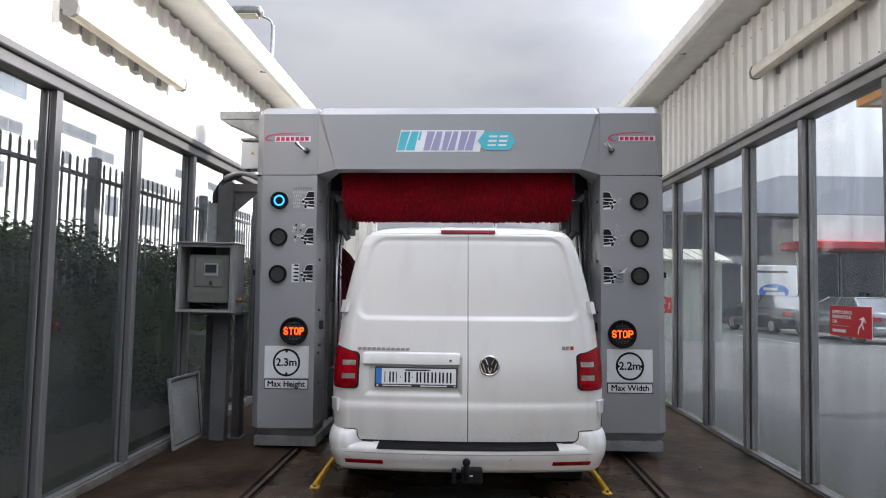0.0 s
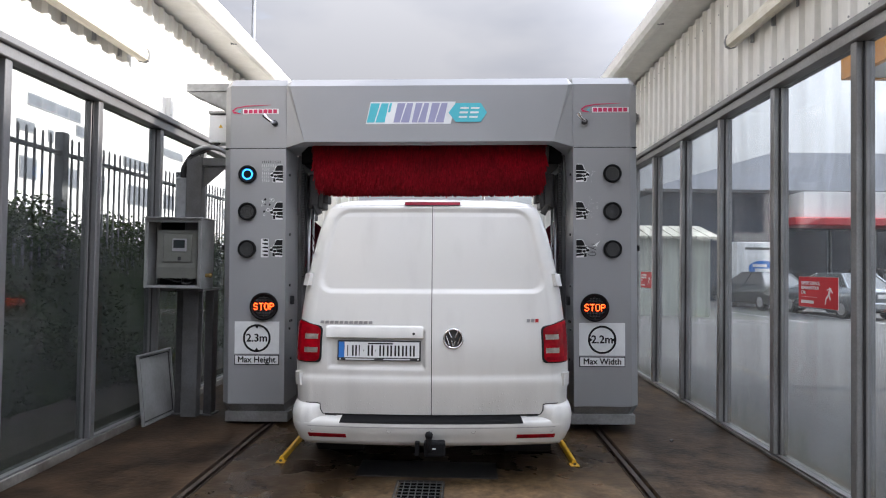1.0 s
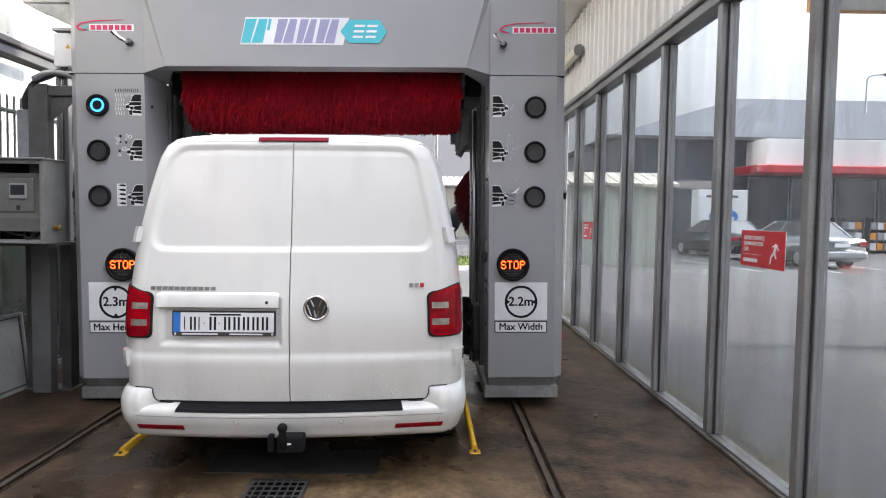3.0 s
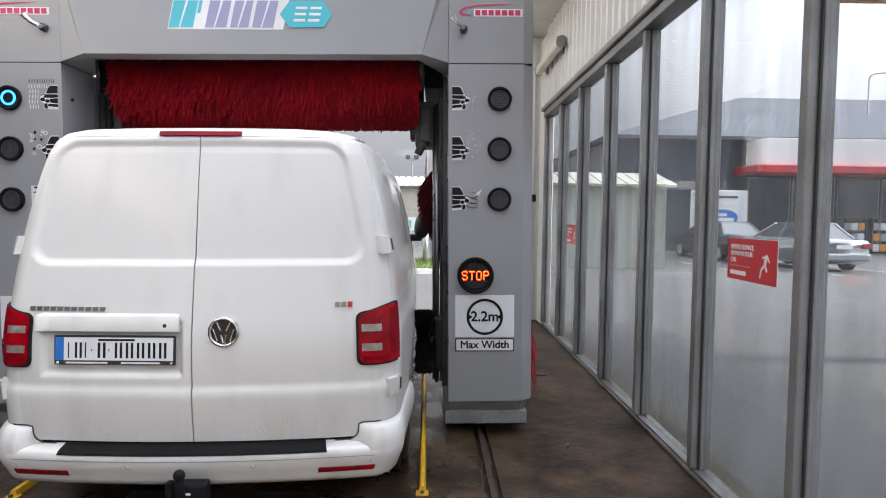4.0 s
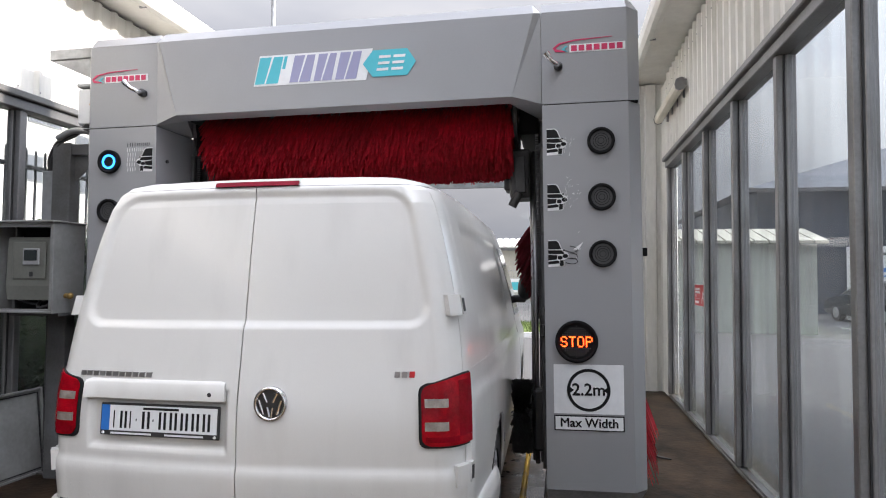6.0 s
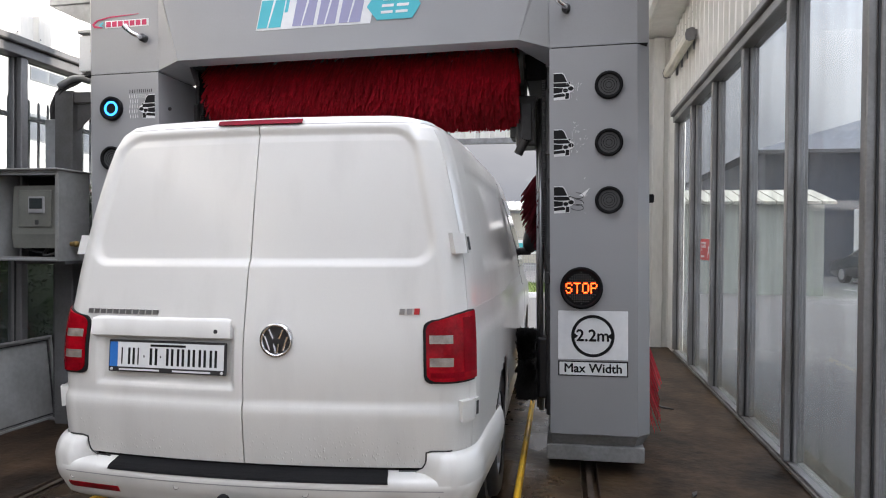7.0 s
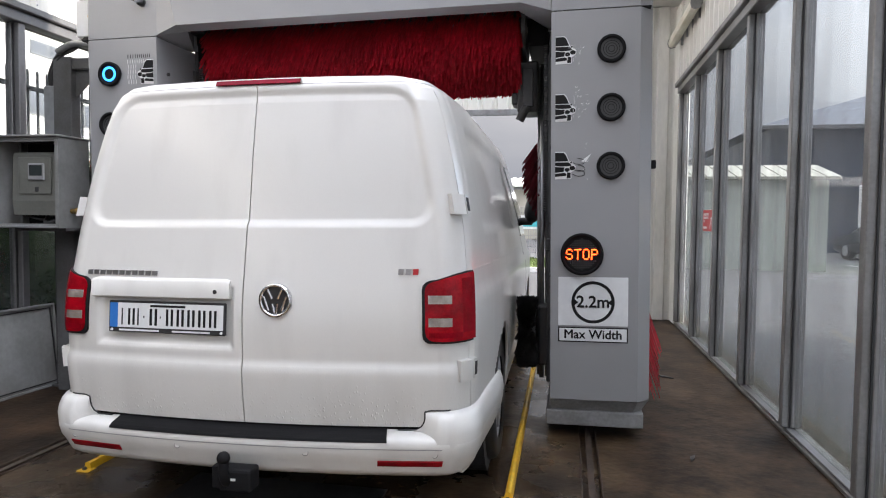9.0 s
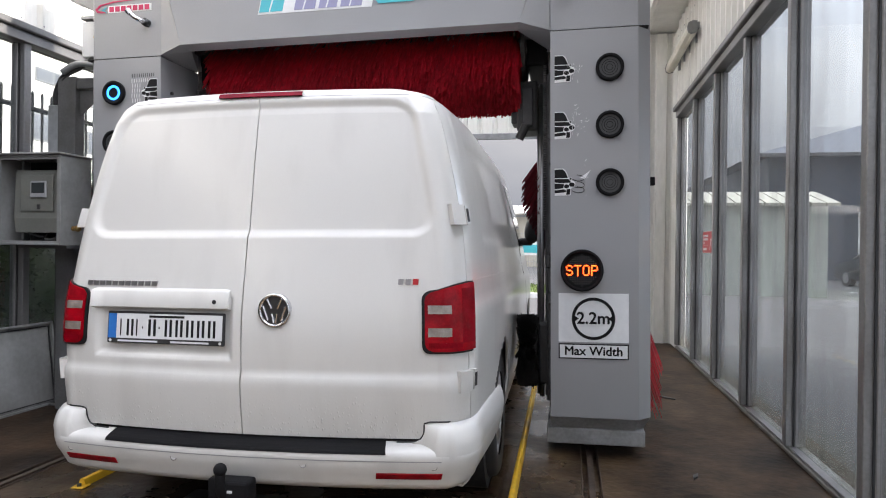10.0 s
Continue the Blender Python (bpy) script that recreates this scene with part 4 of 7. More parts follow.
for sg in (-1, 1):
    ss = span(0.94, 1, 8)[:-1] + span(1, 2, 24)[:-1] + span(2, 2.135, 6)
    if sg < 0:
        ss = [-q for q in ss][::-1]
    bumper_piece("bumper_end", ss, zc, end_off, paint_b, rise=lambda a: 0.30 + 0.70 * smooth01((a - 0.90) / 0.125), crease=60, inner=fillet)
    line = [(SE - 0.62 * k / 10, 0.539) for k in range(11)] + [(0.965, 0.539)]
    line += [(0.936 - fillet(z) * 0.98, z) for z in span(0.532, 0.458, 12)] + [(0.80, 0.4565)]
    bm = B()
    tube(bm, [(*skin(sg * q, z, 0.0155 if q < 1.2 else 0.010), z) for q, z in line], 0.0032, 6)
    part("shut_line", bm, rubber, van)
    # reflector
    rs = span(0.72, 1.13, 10)
    rs = rs if sg > 0 else [-q for q in rs][::-1]
    bumper_piece("reflector", rs, [0.316, 0.320, 0.342, 0.346], lambda z: lerp_table([(0.316, 0.0615), (0.346, 0.0735)], z) + (0.004 if 0.319 < z < 0.343 else 0), red_lens, "long red bumper reflector")
    for q in (0.35, 1.03):
        x, y = skin(sg * q, 0.374, bumper_off(0.374) * (1.0 if q < 1 else 0.985))
        bm = B()
        disc(bm, (x, 0.374), 0.0125, y + 0.0005, y + 0.02, 20)
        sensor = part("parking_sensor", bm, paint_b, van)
        bm = B()
        ring(bm, (x, 0.374), 0.0125, 0.0145, y + 0.0002, y + 0.01, 24)
        part("sensor_ring", bm, grey_d, sensor)
    # tail lamp
    def both(q):
        return q if sg > 0 else [-v for v in q][::-1]

    def lamp_top(q):
        return lerp_table([(0.921, 0.74), (0.925, 0.80), (0.934, 0.835), (0.946, 0.86), (0.965, 0.88), (1.0, 0.893), (1.35, 0.968), (1.6, 1.0), (2.0, 1.0)], abs(q))

    def lens_top(q):
        return lerp_table([(0.936, 0.74), (0.941, 0.80), (0.953, 0.838), (0.968, 0.865), (0.985, 0.882), (1.02, 0.897), (1.35, 0.968), (1.6, 1.0), (2.0, 1.0)], abs(q))

    def lamp_low(q):
        return lerp_table([(0.921, 0.034), (0.925, 0.018), (0.934, 0.008), (0.946, 0.002), (0.96, 0.0), (2.0, 0.0)], abs(q))

    def lens_low(q):
        return lerp_table([(0.936, 0.034), (0.941, 0.018), (0.953, 0.008), (0.968, 0.002), (0.985, 0.0), (2.0, 0.0)], abs(q))

    seal = sheet("tail_lamp", both([0.921, 0.923, 0.925, 0.929, 0.934, 0.940, 0.946, 0.954, 0.965, 0.98] + span(1, 1.765, 14)), span(0.809, 1.092, 12), ink, van, off=0.009, edge=0.03, shape=False, top=lamp_top, low=lamp_low, label="red tail lamp with two pale bands and a black seal")
    sheet("lens", both([0.936, 0.9385, 0.941, 0.948, 0.953, 0.96, 0.968, 0.976, 0.985] + span(1, 1.758, 16)), span(0.818, 1.087, 14), red_lens, seal, off=0.0135, edge=0.02, shape=False, top=lens_top, low=lens_low, label="glossy red lens")
    for za, zb_ in ((0.877, 0.911), (0.967, 1.000)):
        sheet("pale_band", both(span(0.952, 1.0, 3)[:-1] + span(1.0, 1.24, 8)), [za, (za + zb_) / 2, zb_], pale_lens, seal, off=0.0155, edge=0.006, shape=False)
    sheet("outer_band", both(span(1.44, 1.752, 6)), span(0.850, 1.066, 8), red_mid, seal, off=0.0145, edge=0.004, shape=False)
    sheet("lower_band", both(span(0.955, 1, 4)[:-1] + span(1, 1.44, 10)), [0.832, 0.842, 0.852], red_mid, seal, off=0.0145, edge=0.004, shape=False)
    # crease along the flank from the lamp forwards
    sheet("belt_crease", both(span(1.765, 2.98, 40)), [1.088, 1.091, 1.094], paint, van, off=0.0014, edge=0.004, shape=False)
    # hinges
    for z in (1.365, 0.695):
        hs = span(1.36, 1.60, 5)
        hs = hs if sg > 0 else [-q for q in hs][::-1]
        hg = sheet("hinge", hs, span(z - 0.042, z + 0.042, 4), paint, van, off=0.030, edge=0.04, shape=False)
        hs = span(1.66, 1.75, 3)
        hs = hs if sg > 0 else [-q for q in hs][::-1]
        sheet("hinge_plate", hs, span(z - 0.04, z + 0.04, 3), paint, hg, off=0.024, edge=0.04, shape=False)
        hs = [1.672, 1.735] if sg > 0 else [-1.735, -1.672]
        sheet("hinge_slot", hs, span(z - 0.028, z + 0.028, 2), rubber, hg, off=0.0255, edge=0.004, shape=False)
    # mirror
    bm = B()
    x = sg * 1.05
    bmesh.ops.create_uvsphere(bm, u_segments=20, v_segments=12, radius=1, matrix=Matrix.LocRotScale((x + sg * 0.015, 3.55, 1.42), Euler((0, sg * radians(16), 0)), (0.085, 0.075, 0.16)))
    box(bm, min(sg * 0.90, x), max(sg * 0.90, x), 3.52, 3.57, 1.25, 1.32, 0.012)
    part("door_mirror", bm, black, van, "black door mirror", True)

# raised grey strip that draws the shadow gap across the bumper
gs = span(-1.10, 1.10, 40)
bumper_piece("bumper_gap_line", gs, [0.3925, 0.3945, 0.3965], lambda z: bumper_off(z) + 0.0010, grey, "thin grey line across the bumper, drawn for its shadow gap")

# step pad, tow bar
bm = B()
g = []
for z, o in ((0.419, 0.0790), (0.422, 0.0778), (0.428, 0.0743), (0.435, 0.067), (0.443, 0.051), (0.450, 0.031), (0.4595, 0.008)):
    half = 0.760 - (z - 0.419) * 0.35
    g.append([bm.verts.new((*skin(q * half, z, o), z + 0.002)) for q in span(-1, 1, 50)])
for i in range(6):
    for j in range(50):
        bm.faces.new((g[i][j], g[i][j + 1], g[i + 1][j + 1], g[i + 1][j]))
part("step_pad", bm, black_m, bump, "ribbed black plastic step pad")
bm = B()
ball(bm, (-0.01, -0.178, 0.375), 0.026)
tube(bm, curve_pts([(-0.01, -0.178, 0.36), (-0.01, -0.178, 0.31), (-0.01, -0.15, 0.27), (-0.01, -0.05, 0.255), (-0.01, 0.1, 0.255)], 6), 0.02, 10)
tow = part("tow_bar", bm, black_m, van, "black tow ball and socket box", True)
bm = B()
box(bm, -0.045, 0.095, -0.165, -0.08, 0.235, 0.325, 0.012, 2)
box(bm, -0.105, -0.075, -0.10, -0.06, 0.22, 0.31, 0.004)
part("socket_box", bm, black_m, tow)
bm = B()
box(bm, 0.012, 0.032, -0.168, -0.16, 0.282, 0.291)
part("socket_tag", bm, sticker, tow)


def on_rear(x, z, off=0.0):
    w = lerp_table(TW, z)
    s = x / (w - min(0.13, w * 0.4))
    return skin(s, z, off + emboss(s, z, x))


# handle bar with plate lamps
bm = B()
g = []
for q in span(0, 1, 30):
    x = -0.71 + q * 0.655
    y = on_rear(x, 0.985)[1] + 0.012
    e = 0.006 if q in (0, 1) else 0.0
    row = [(y, 0.968 + e), (y - 0.034 + e, 0.970 + e), (y - 0.046 + e, 0.980), (y - 0.042 + e, 1.044 - e), (y - 0.03 + e, 1.058 - e), (y + 0.01, 1.060 - e)]
    g.append([bm.verts.new((x, a, b)) for a, b in row])
for a, b in zip(g, g[1:]):
    for i in range(5):
        bm.faces.new((a[i], b[i], b[i + 1], a[i + 1]))
bm.faces.new(g[0])
bm.faces.new(g[-1][::-1])
bmesh.ops.recalc_face_normals(bm, faces=bm.faces)
hb = part("handle_bar", bm, paint, dl, "white grip bar above the plate", True)
hb.data.set_sharp_from_angle(angle=radians(50))
bm = B()
disc(bm, (-0.118, 1.006), 0.009, on_rear(-0.118, 0.985)[1] - 0.034, on_rear(-0.118, 0.985)[1] - 0.01, 16)
part("lock", bm, rubber, hb)

# number plate with plain bars
yp = on_rear(-0.348, 0.89)[1] - 0.004
slope = (on_rear(-0.10, 0.89)[1] - on_rear(-0.60, 0.89)[1]) / 0.5
np_ = thing("number_plate", "", "")
np_.parent = dl
np_.matrix_local = pose(-0.350, yp - 0.004, 0.892, 90 - 4, 0, math.degrees(math.atan(slope))) @ Matrix.Scale(1.05, 4)
for k in ("label", "category"):
    if k in np_:
        del np_[k]
bm = B()
box(bm, -0.268, 0.268, -0.064, 0.064, 0.0, 0.010, 0.004)
part("plate_frame", bm, black, np_)
bm = B()
box(bm, -0.222, 0.258, -0.044, 0.055, 0.0102, 0.0118)
part("plate_face", bm, plate_m, np_)
bm = B()
box(bm, -0.260, -0.2225, -0.044, 0.055, 0.0102, 0.0118)
part("plate_band", bm, blue_m, np_)
x = -0.207
for wd in (0.022, 0.04, 0.022, 0.018, 0.045, 0.018, 0.042, 0.042, 0.042, 0.042, 0.042):
    h = 0.0045 if wd == 0.018 else 0.0335
    part("plate_bar", box(B(), x + wd * 0.14, x + wd * 0.40, -h, h, 0.012, 0.0135, 0.0005), ink, np_)
    if wd > 0.03:
        part("plate_bar", box(B(), x + wd * 0.66, x + wd * 0.92, -h, h, 0.012, 0.0135, 0.0005), ink, np_)
    x += wd + 0.0065
bm = B()
box(bm, -0.07, 0.09, 0.040, 0.049, 0.012, 0.0132)
part("small_bar", bm, ink, np_)
bm = B()
box(bm, -0.215, -0.03, -0.058, -0.051, 0.0102, 0.0112)
box(bm, 0.03, 0.20, -0.058, -0.051, 0.0102, 0.0112)
for x in (-0.25, 0.25):
    bmesh.ops.create_cone(bm, cap_ends=True, segments=12, radius1=0.006, radius2=0.005, depth=0.004, matrix=Matrix.Translation((x, -0.054, 0.012)))
part("frame_print", bm, plate_m, np_)

# badge, name bars
bx, bz_ = 0.145, 0.976
yb_ = on_rear(bx, bz_)[1]
bm = B()
disc(bm, (bx, bz_), 0.062, yb_ - 0.008, yb_ + 0.02, 40)
bd = part("badge", bm, black, dr, "round black badge with chrome ring and slanted bars")
bm = B()
ring(bm, (bx, bz_), 0.057, 0.068, yb_ - 0.016, yb_ + 0.012, 48)
part("badge_ring", bm, chrome, bd, smooth=True)
bm = B()
for xa, za, xb, zb_ in ((-0.032, 0.048, -0.014, 0.008), (0.032, 0.048, 0.014, 0.008), (-0.052, 0.018, -0.030, -0.044), (0.052, 0.018, 0.030, -0.044), (-0.012, -0.014, -0.004, -0.056), (0.012, -0.014, 0.004, -0.056)):
    rod(bm, (bx + xa * 0.92, yb_ - 0.011, bz_ + za * 0.92), (bx + xb * 0.92, yb_ - 0.011, bz_ + zb_ * 0.92), 0.0062, 8)
part("badge_bars", bm, chrome, bd)


def name_bars(x0, x1, n, z, h, parent, mts):
    st = (x1 - x0) / n
    for i in range(n):
        xa = x0 + i * st
        y = on_rear(xa + st / 2, z)[1]
        bm = prism(B(), [(xa, z - h / 2), (xa + st * 0.72, z - h / 2), (xa + st * 0.80, z + h / 2), (xa + st * 0.08, z + h / 2)], y - 0.006, y + 0.012)
        part("name_bar", bm, mts[min(i, len(mts) - 1)], parent)


name_bars(-0.755, -0.39, 11, 1.078, 0.020, dl, [dark_chrome])
name_bars(0.640, 0.728, 3, 1.092, 0.024, dr, [dark_chrome, dark_chrome, sign_red])

# high brake lamp and roof ribs
bm = B()
g = []
for q in span(-1, 1, 24):
    x = q * 0.192
    row = []
    for z, o in ((1.881, 0.004), (1.883, 0.016), (1.902, 0.022), (1.907, 0.010)):
        w = lerp_table(TW, z)
        s = x / (w - min(0.13, w * 0.4))
        row.append(bm.verts.new((*skin(s, z, o), z)))
    g.append(row)
for a, b in zip(g, g[1:]):
    for i in range(3):
        bm.faces.new((a[i], b[i], b[i + 1], a[i + 1]))
part("brake_lamp", bm, red_brake, van, "long red high-level brake lamp")
for x in (-0.55, 0.55):
    bm = B()
    box(bm, x - 0.012, x + 0.012, 0.5, 2.8, 1.925, 1.945, 0.005)
    part("roof_channel", bm, rubber, van)

# ---------- the wash gantry ----------
GY, GX = 1.52, -0.083
gan = thing("wash_gantry", "grey steel rollover car wash gantry with red brushes, over the van", "car wash", pose(GX, GY, 0.0, 0, -0.8, 0))


def ellipse(c, rx, rz, n=16):
    return [(c[0] + rx * math.cos(q * math.tau / n), c[1] + rz * math.sin(q * math.tau / n)) for q in range(n)]


def pictogram(s, k, z):
    """A car's front with spray, drops, rollers or air before it: white under black pieces."""
    c = s * 1.405
    ux = lambda u: c + s * (-0.08 + (u + 0.08) * (0.72 if u < 0.09 else 0.72 + (u - 0.09) * 0.6))
    at = lambda pts: [(ux(u), z + v) for u, v in pts]
    under = at([(-0.08, -0.075), (0.048, -0.072), (0.052, -0.062), (0.05, -0.035), (0.082, -0.02), (0.088, -0.002), (0.078, 0.012), (0.06, 0.016), (0.062, 0.03), (0.045, 0.034), (0.038, 0.028), (0.01, 0.076), (-0.01, 0.088), (-0.08, 0.088)])
    pic = part("pictogram", prism(B(), under, -0.0022, -0.0005), sticker, gan, "black and white car wash pictogram")
    bm = B()
    for pts in ([(-0.08, 0.031), (0.030, 0.031), (0.006, 0.070), (-0.012, 0.083), (-0.08, 0.083)], [(-0.08, 0.026), (0.034, 0.025), (0.052, 0.008), (0.048, 0.003), (-0.03, 0.001), (-0.08, 0.005)],
                [(-0.08, 0.0), (-0.03, -0.004), (-0.004, -0.004), (-0.010, -0.030), (-0.08, -0.036)], [(-0.08, -0.042), (-0.005, -0.036), (0.012, -0.042), (0.012, -0.054), (-0.08, -0.060)],
                [(0.018, -0.034), (0.047, -0.036), (0.046, -0.068), (0.014, -0.070)], ellipse((0.060, -0.009), 0.023, 0.013), ellipse((0.05, 0.025), 0.009, 0.006, 10), ellipse((0.017, -0.019), 0.021, 0.012)):
        prism(bm, at(pts), -0.004, -0.0024)
    part("car_drawing", bm, ink, pic)
    rng = random.Random(k * 7 + int(s))
    wh, bk = B(), B()
    if s < 0 and k == 0:
        for i in range(11):
            for j in range(6):
                u, v = 0.165 - 0.021 * i + 0.004 * math.sin(j * 2.1), 0.125 - 0.034 * j
                if u > 0.095 or v > 0.075 + 0.03 * (u < 0.02):
                    prism(wh if j else bk, at([(u - 0.002, v), (u + 0.002, v), (u + 0.003, v - 0.024), (u - 0.001, v - 0.024)]), -0.003, -0.001)
    elif s < 0 and k == 1:
        for u, v, r in ((0.135, 0.11, 0.011), (0.085, 0.062, 0.010), (0.135, 0.065, 0.007), (0.145, 0.0, 0.010)):
            prism(bk, at(ellipse((u, v), r, r)), -0.003, -0.001)
        for u, v, r in ((0.075, 0.115, 0.009), (0.045, 0.105, 0.014), (0.155, 0.085, 0.012), (0.165, 0.055, 0.009), (0.105, 0.015, 0.016), (0.145, -0.03, 0.01), (0.085, 0.09, 0.006), (0.17, 0.1, 0.006)):
            ring(wh, (ux(u), z + v), r * 0.72, r, -0.003, -0.001, 18)
    elif s < 0:
        for j in range(5):
            v = 0.075 - 0.034 * j
            prism(wh, at([(0.175, v + 0.018), (0.098, v + 0.018), (0.092, v), (0.098, v - 0.016), (0.175, v - 0.016)]), -0.0022, -0.0008)
            prism(bk, at([(0.165, v + 0.008), (0.13, v + 0.014), (0.102, v + 0.011), (0.098, v), (0.102, v - 0.004), (0.14, v - 0.002)]), -0.004, -0.0024)
    else:
        for i in range((26, 34, 6)[k]):
            u, v = (rng.uniform(0.02, 0.13), rng.uniform(-0.08, 0.03)) if k == 0 else (rng.uniform(0.06, 0.17), rng.uniform(-0.08, 0.13))
            q, ln = rng.random() * 3.1, rng.uniform(0.008, 0.02)
            du, dv = ln * math.cos(q), ln * math.sin(q)
            prism(wh, at([(u, v), (u + 0.003, v - 0.002), (u + du + 0.001, v + dv), (u + du, v + dv + 0.001)]), -0.0048, -0.0042)
        if k == 2:
            prism(wh, at([(0.12, 0.03), (0.19, 0.075), (0.155, 0.025)]), -0.003, -0.001)
            for v in (0.03, -0.01, -0.04):
                tube(bk, [(ux(0.10 + 0.05 * math.sin(q * 0.5)), -0.002, z + v + 0.018 * math.cos(q * 0.55)) for q in range(9)], 0.0018, 4)
    part("spray_drawing", wh, sticker, pic, kind="stuff")
    if len(bk.verts):
        part("drop_drawing", bk, ink, pic, kind="stuff")
    else:
        bk.free()


lens_m = mat("smoked lamp lens", (0.055, 0.056, 0.058), 0.35, vary=0.15, grain=90, stain=8, bump=0.08, spec=0.4)


def tower(s):
    t = part("tower", prism(B(), [(s * 1.30, 0.0), (s * 1.81, 0.0), (s * 1.885, 0.085), (s * 1.885, 0.46), (s * 1.30, 0.46)], 0.215, 2.525, "z"), grey, gan, "smooth grey tower panel")
    bm = B()
    prism(bm, [(s * 1.30, 0.004), (s * 1.81, 0.004), (s * 1.885, 0.089), (s * 1.885, 0.45), (s * 1.30, 0.45)], 2.533, 3.10, "z")
    v = [q for q in bm.verts if q.co.z > 3]
    part("tower_cap", bm, grey, gan)
    bm = B()
    a = [(s * 1.30, 0.004), (s * 1.81, 0.004), (s * 1.885, 0.089), (s * 1.885, 0.45), (s * 1.30, 0.45)]
    b = [(s * 1.30, 0.05), (s * 1.80, 0.05), (s * 1.85, 0.12), (s * 1.85, 0.45), (s * 1.30, 0.45)]
    lo_r, hi_r = [bm.verts.new((*p, 3.102)) for p in a], [bm.verts.new((*p, 3.17)) for p in b]
    for i in range(5):
        bm.faces.new((lo_r[i], lo_r[(i + 1) % 5], hi_r[(i + 1) % 5], hi_r[i]))
    bm.faces.new(hi_r)
    bmesh.ops.recalc_face_normals(bm, faces=bm.faces)
    part("tower_lid", bm, grey, gan)
    part("seam", box(B(), s * 1.312, s * 1.87, 0.012, 0.44, 2.5255, 2.5325), black_m, gan)
    # slanted skirt and plinth
    bm = B()
    a = [(s * 1.30, 0.0), (s * 1.81, 0.0), (s * 1.885, 0.085), (s * 1.885, 0.46), (s * 1.30, 0.46)]
    b = [(s * 1.305, 0.05), (s * 1.79, 0.05), (s * 1.845, 0.11), (s * 1.845, 0.46), (s * 1.305, 0.46)]
    hi_r, lo_r = [bm.verts.new((*p, 0.212)) for p in a], [bm.verts.new((*p, 0.140)) for p in b]
    for i in range(5):
        bm.faces.new((lo_r[i], lo_r[(i + 1) % 5], hi_r[(i + 1) % 5], hi_r[i]))
    bm.faces.new(lo_r)
    bmesh.ops.recalc_face_normals(bm, faces=bm.faces)
    part("skirt", bm, foot_m, gan)
    bm = B()
    box(bm, s * 1.275, s * 1.850, 0.035, 1.25, 0.045, 0.138, 0.006)
    part("plinth", bm, foot_m, gan, "grimy grey base beam")
    for y in (0.18, 1.1):
        bm = B()
        rod(bm, (s * 1.50, y, 0.072), (s * 1.545, y, 0.072), 0.07, 20)
        part("wheel", bm, dark, gan)
    # inner side: guides, pipes, chain and bolts
    bm = B()
    box(bm, s * 1.262, s * 1.305, 0.464, 0.60, 0.2, 2.39, 0.006)
    box(bm, s * 1.245, s * 1.30, 0.62, 0.66, 0.2, 2.39, 0.006)
    part("guide_rail", bm, grey_d, gan)
    bm = B()
    rod(bm, (s * 1.225, 0.60, 0.2), (s * 1.225, 0.60, 2.36), 0.017)
    rod(bm, (s * 1.20, 0.68, 0.2), (s * 1.20, 0.68, 2.36), 0.012)
    part("guide_rod", bm, steel, gan, smooth=True)
    bm = B()
    for k in range(70):
        z = 1.35 + k * 0.016
        box(bm, s * 1.250 - 0.011, s * 1.250 + 0.011, 0.452 + 0.004 * (k % 2), 0.480, z, z + 0.012)
    part("chain", bm, dark, gan)
    for y, z in ((0.15, 0.88), (0.16, 0.95), (0.22, 0.95), (0.15, 1.28), (0.14, 1.75), (0.2, 0.6), (0.12, 2.3)):
        part("bolt", rod(B(), (s * 1.30, y, z), (s * 1.288, y, z), 0.012, 10), dark, gan)
    bm = B()
    box(bm, s * 1.262, s * 1.297, 0.17, 0.20, 1.10, 1.18, 0.006)
    part("sensor", bm, black, gan)
    # three round lamps
    for k, z in enumerate((2.29, 1.952, 1.612)):
        c = (s * 1.646, z)
        bm = B()
        ring(bm, c, 0.062, 0.081, -0.026, 0.0, 40)
        bz = part("lamp", bm, black_m, gan, "black-rimmed round signal lamp", True)
        bm = B()
        disc(bm, c, 0.063, -0.014, -0.002, 32)
        part("lens", bm, lens_m if not (s < 0 and k == 0) else ink, bz)
        bm = B()
        for r in (0.018, 0.032, 0.046):
            ring(bm, c, r - 0.0015, r + 0.0015, -0.0155, -0.0135, 32)
        part("reflector", bm, black_m, bz)
        if s < 0 and k == 0:
            bm = B()
            ring(bm, c, 0.036, 0.050, -0.021, -0.0175, 40)
            part("light_ring", bm, ring_b, bz, "lit blue ring")
    # stop display
    c = (s * 1.484, 1.092)
    bm = B()
    ring(bm, c, 0.105, 0.125, -0.035, 0.0, 48)
    sd = part("stop_display", bm, black_m, gan, "round black display with lit orange word", True)
    bm = B()
    disc(bm, c, 0.106, -0.022, -0.002, 48)
    part("display_face", bm, black_m, sd)
    bm = B()
    for i in range(-7, 8):
        for j in range(-7, 8):
            if i * i + j * j < 50 and not (abs(j) < 3 and abs(i) < 7):
                disc(bm, (c[0] + i * 0.0132, c[1] + j * 0.0132), 0.004, -0.0245, -0.021, 6)
    part("unlit_dots", bm, grey_d, sd, kind="stuff")
    glyph = {"S": "01110 10001 10000 01110 00001 10001 01110", "T": "11111 00100 00100 00100 00100 00100 00100", "O": "01110 10001 10001 10001 10001 10001 01110", "P": "11110 10001 10001 11110 10000 10000 10000"}
    bm = B()
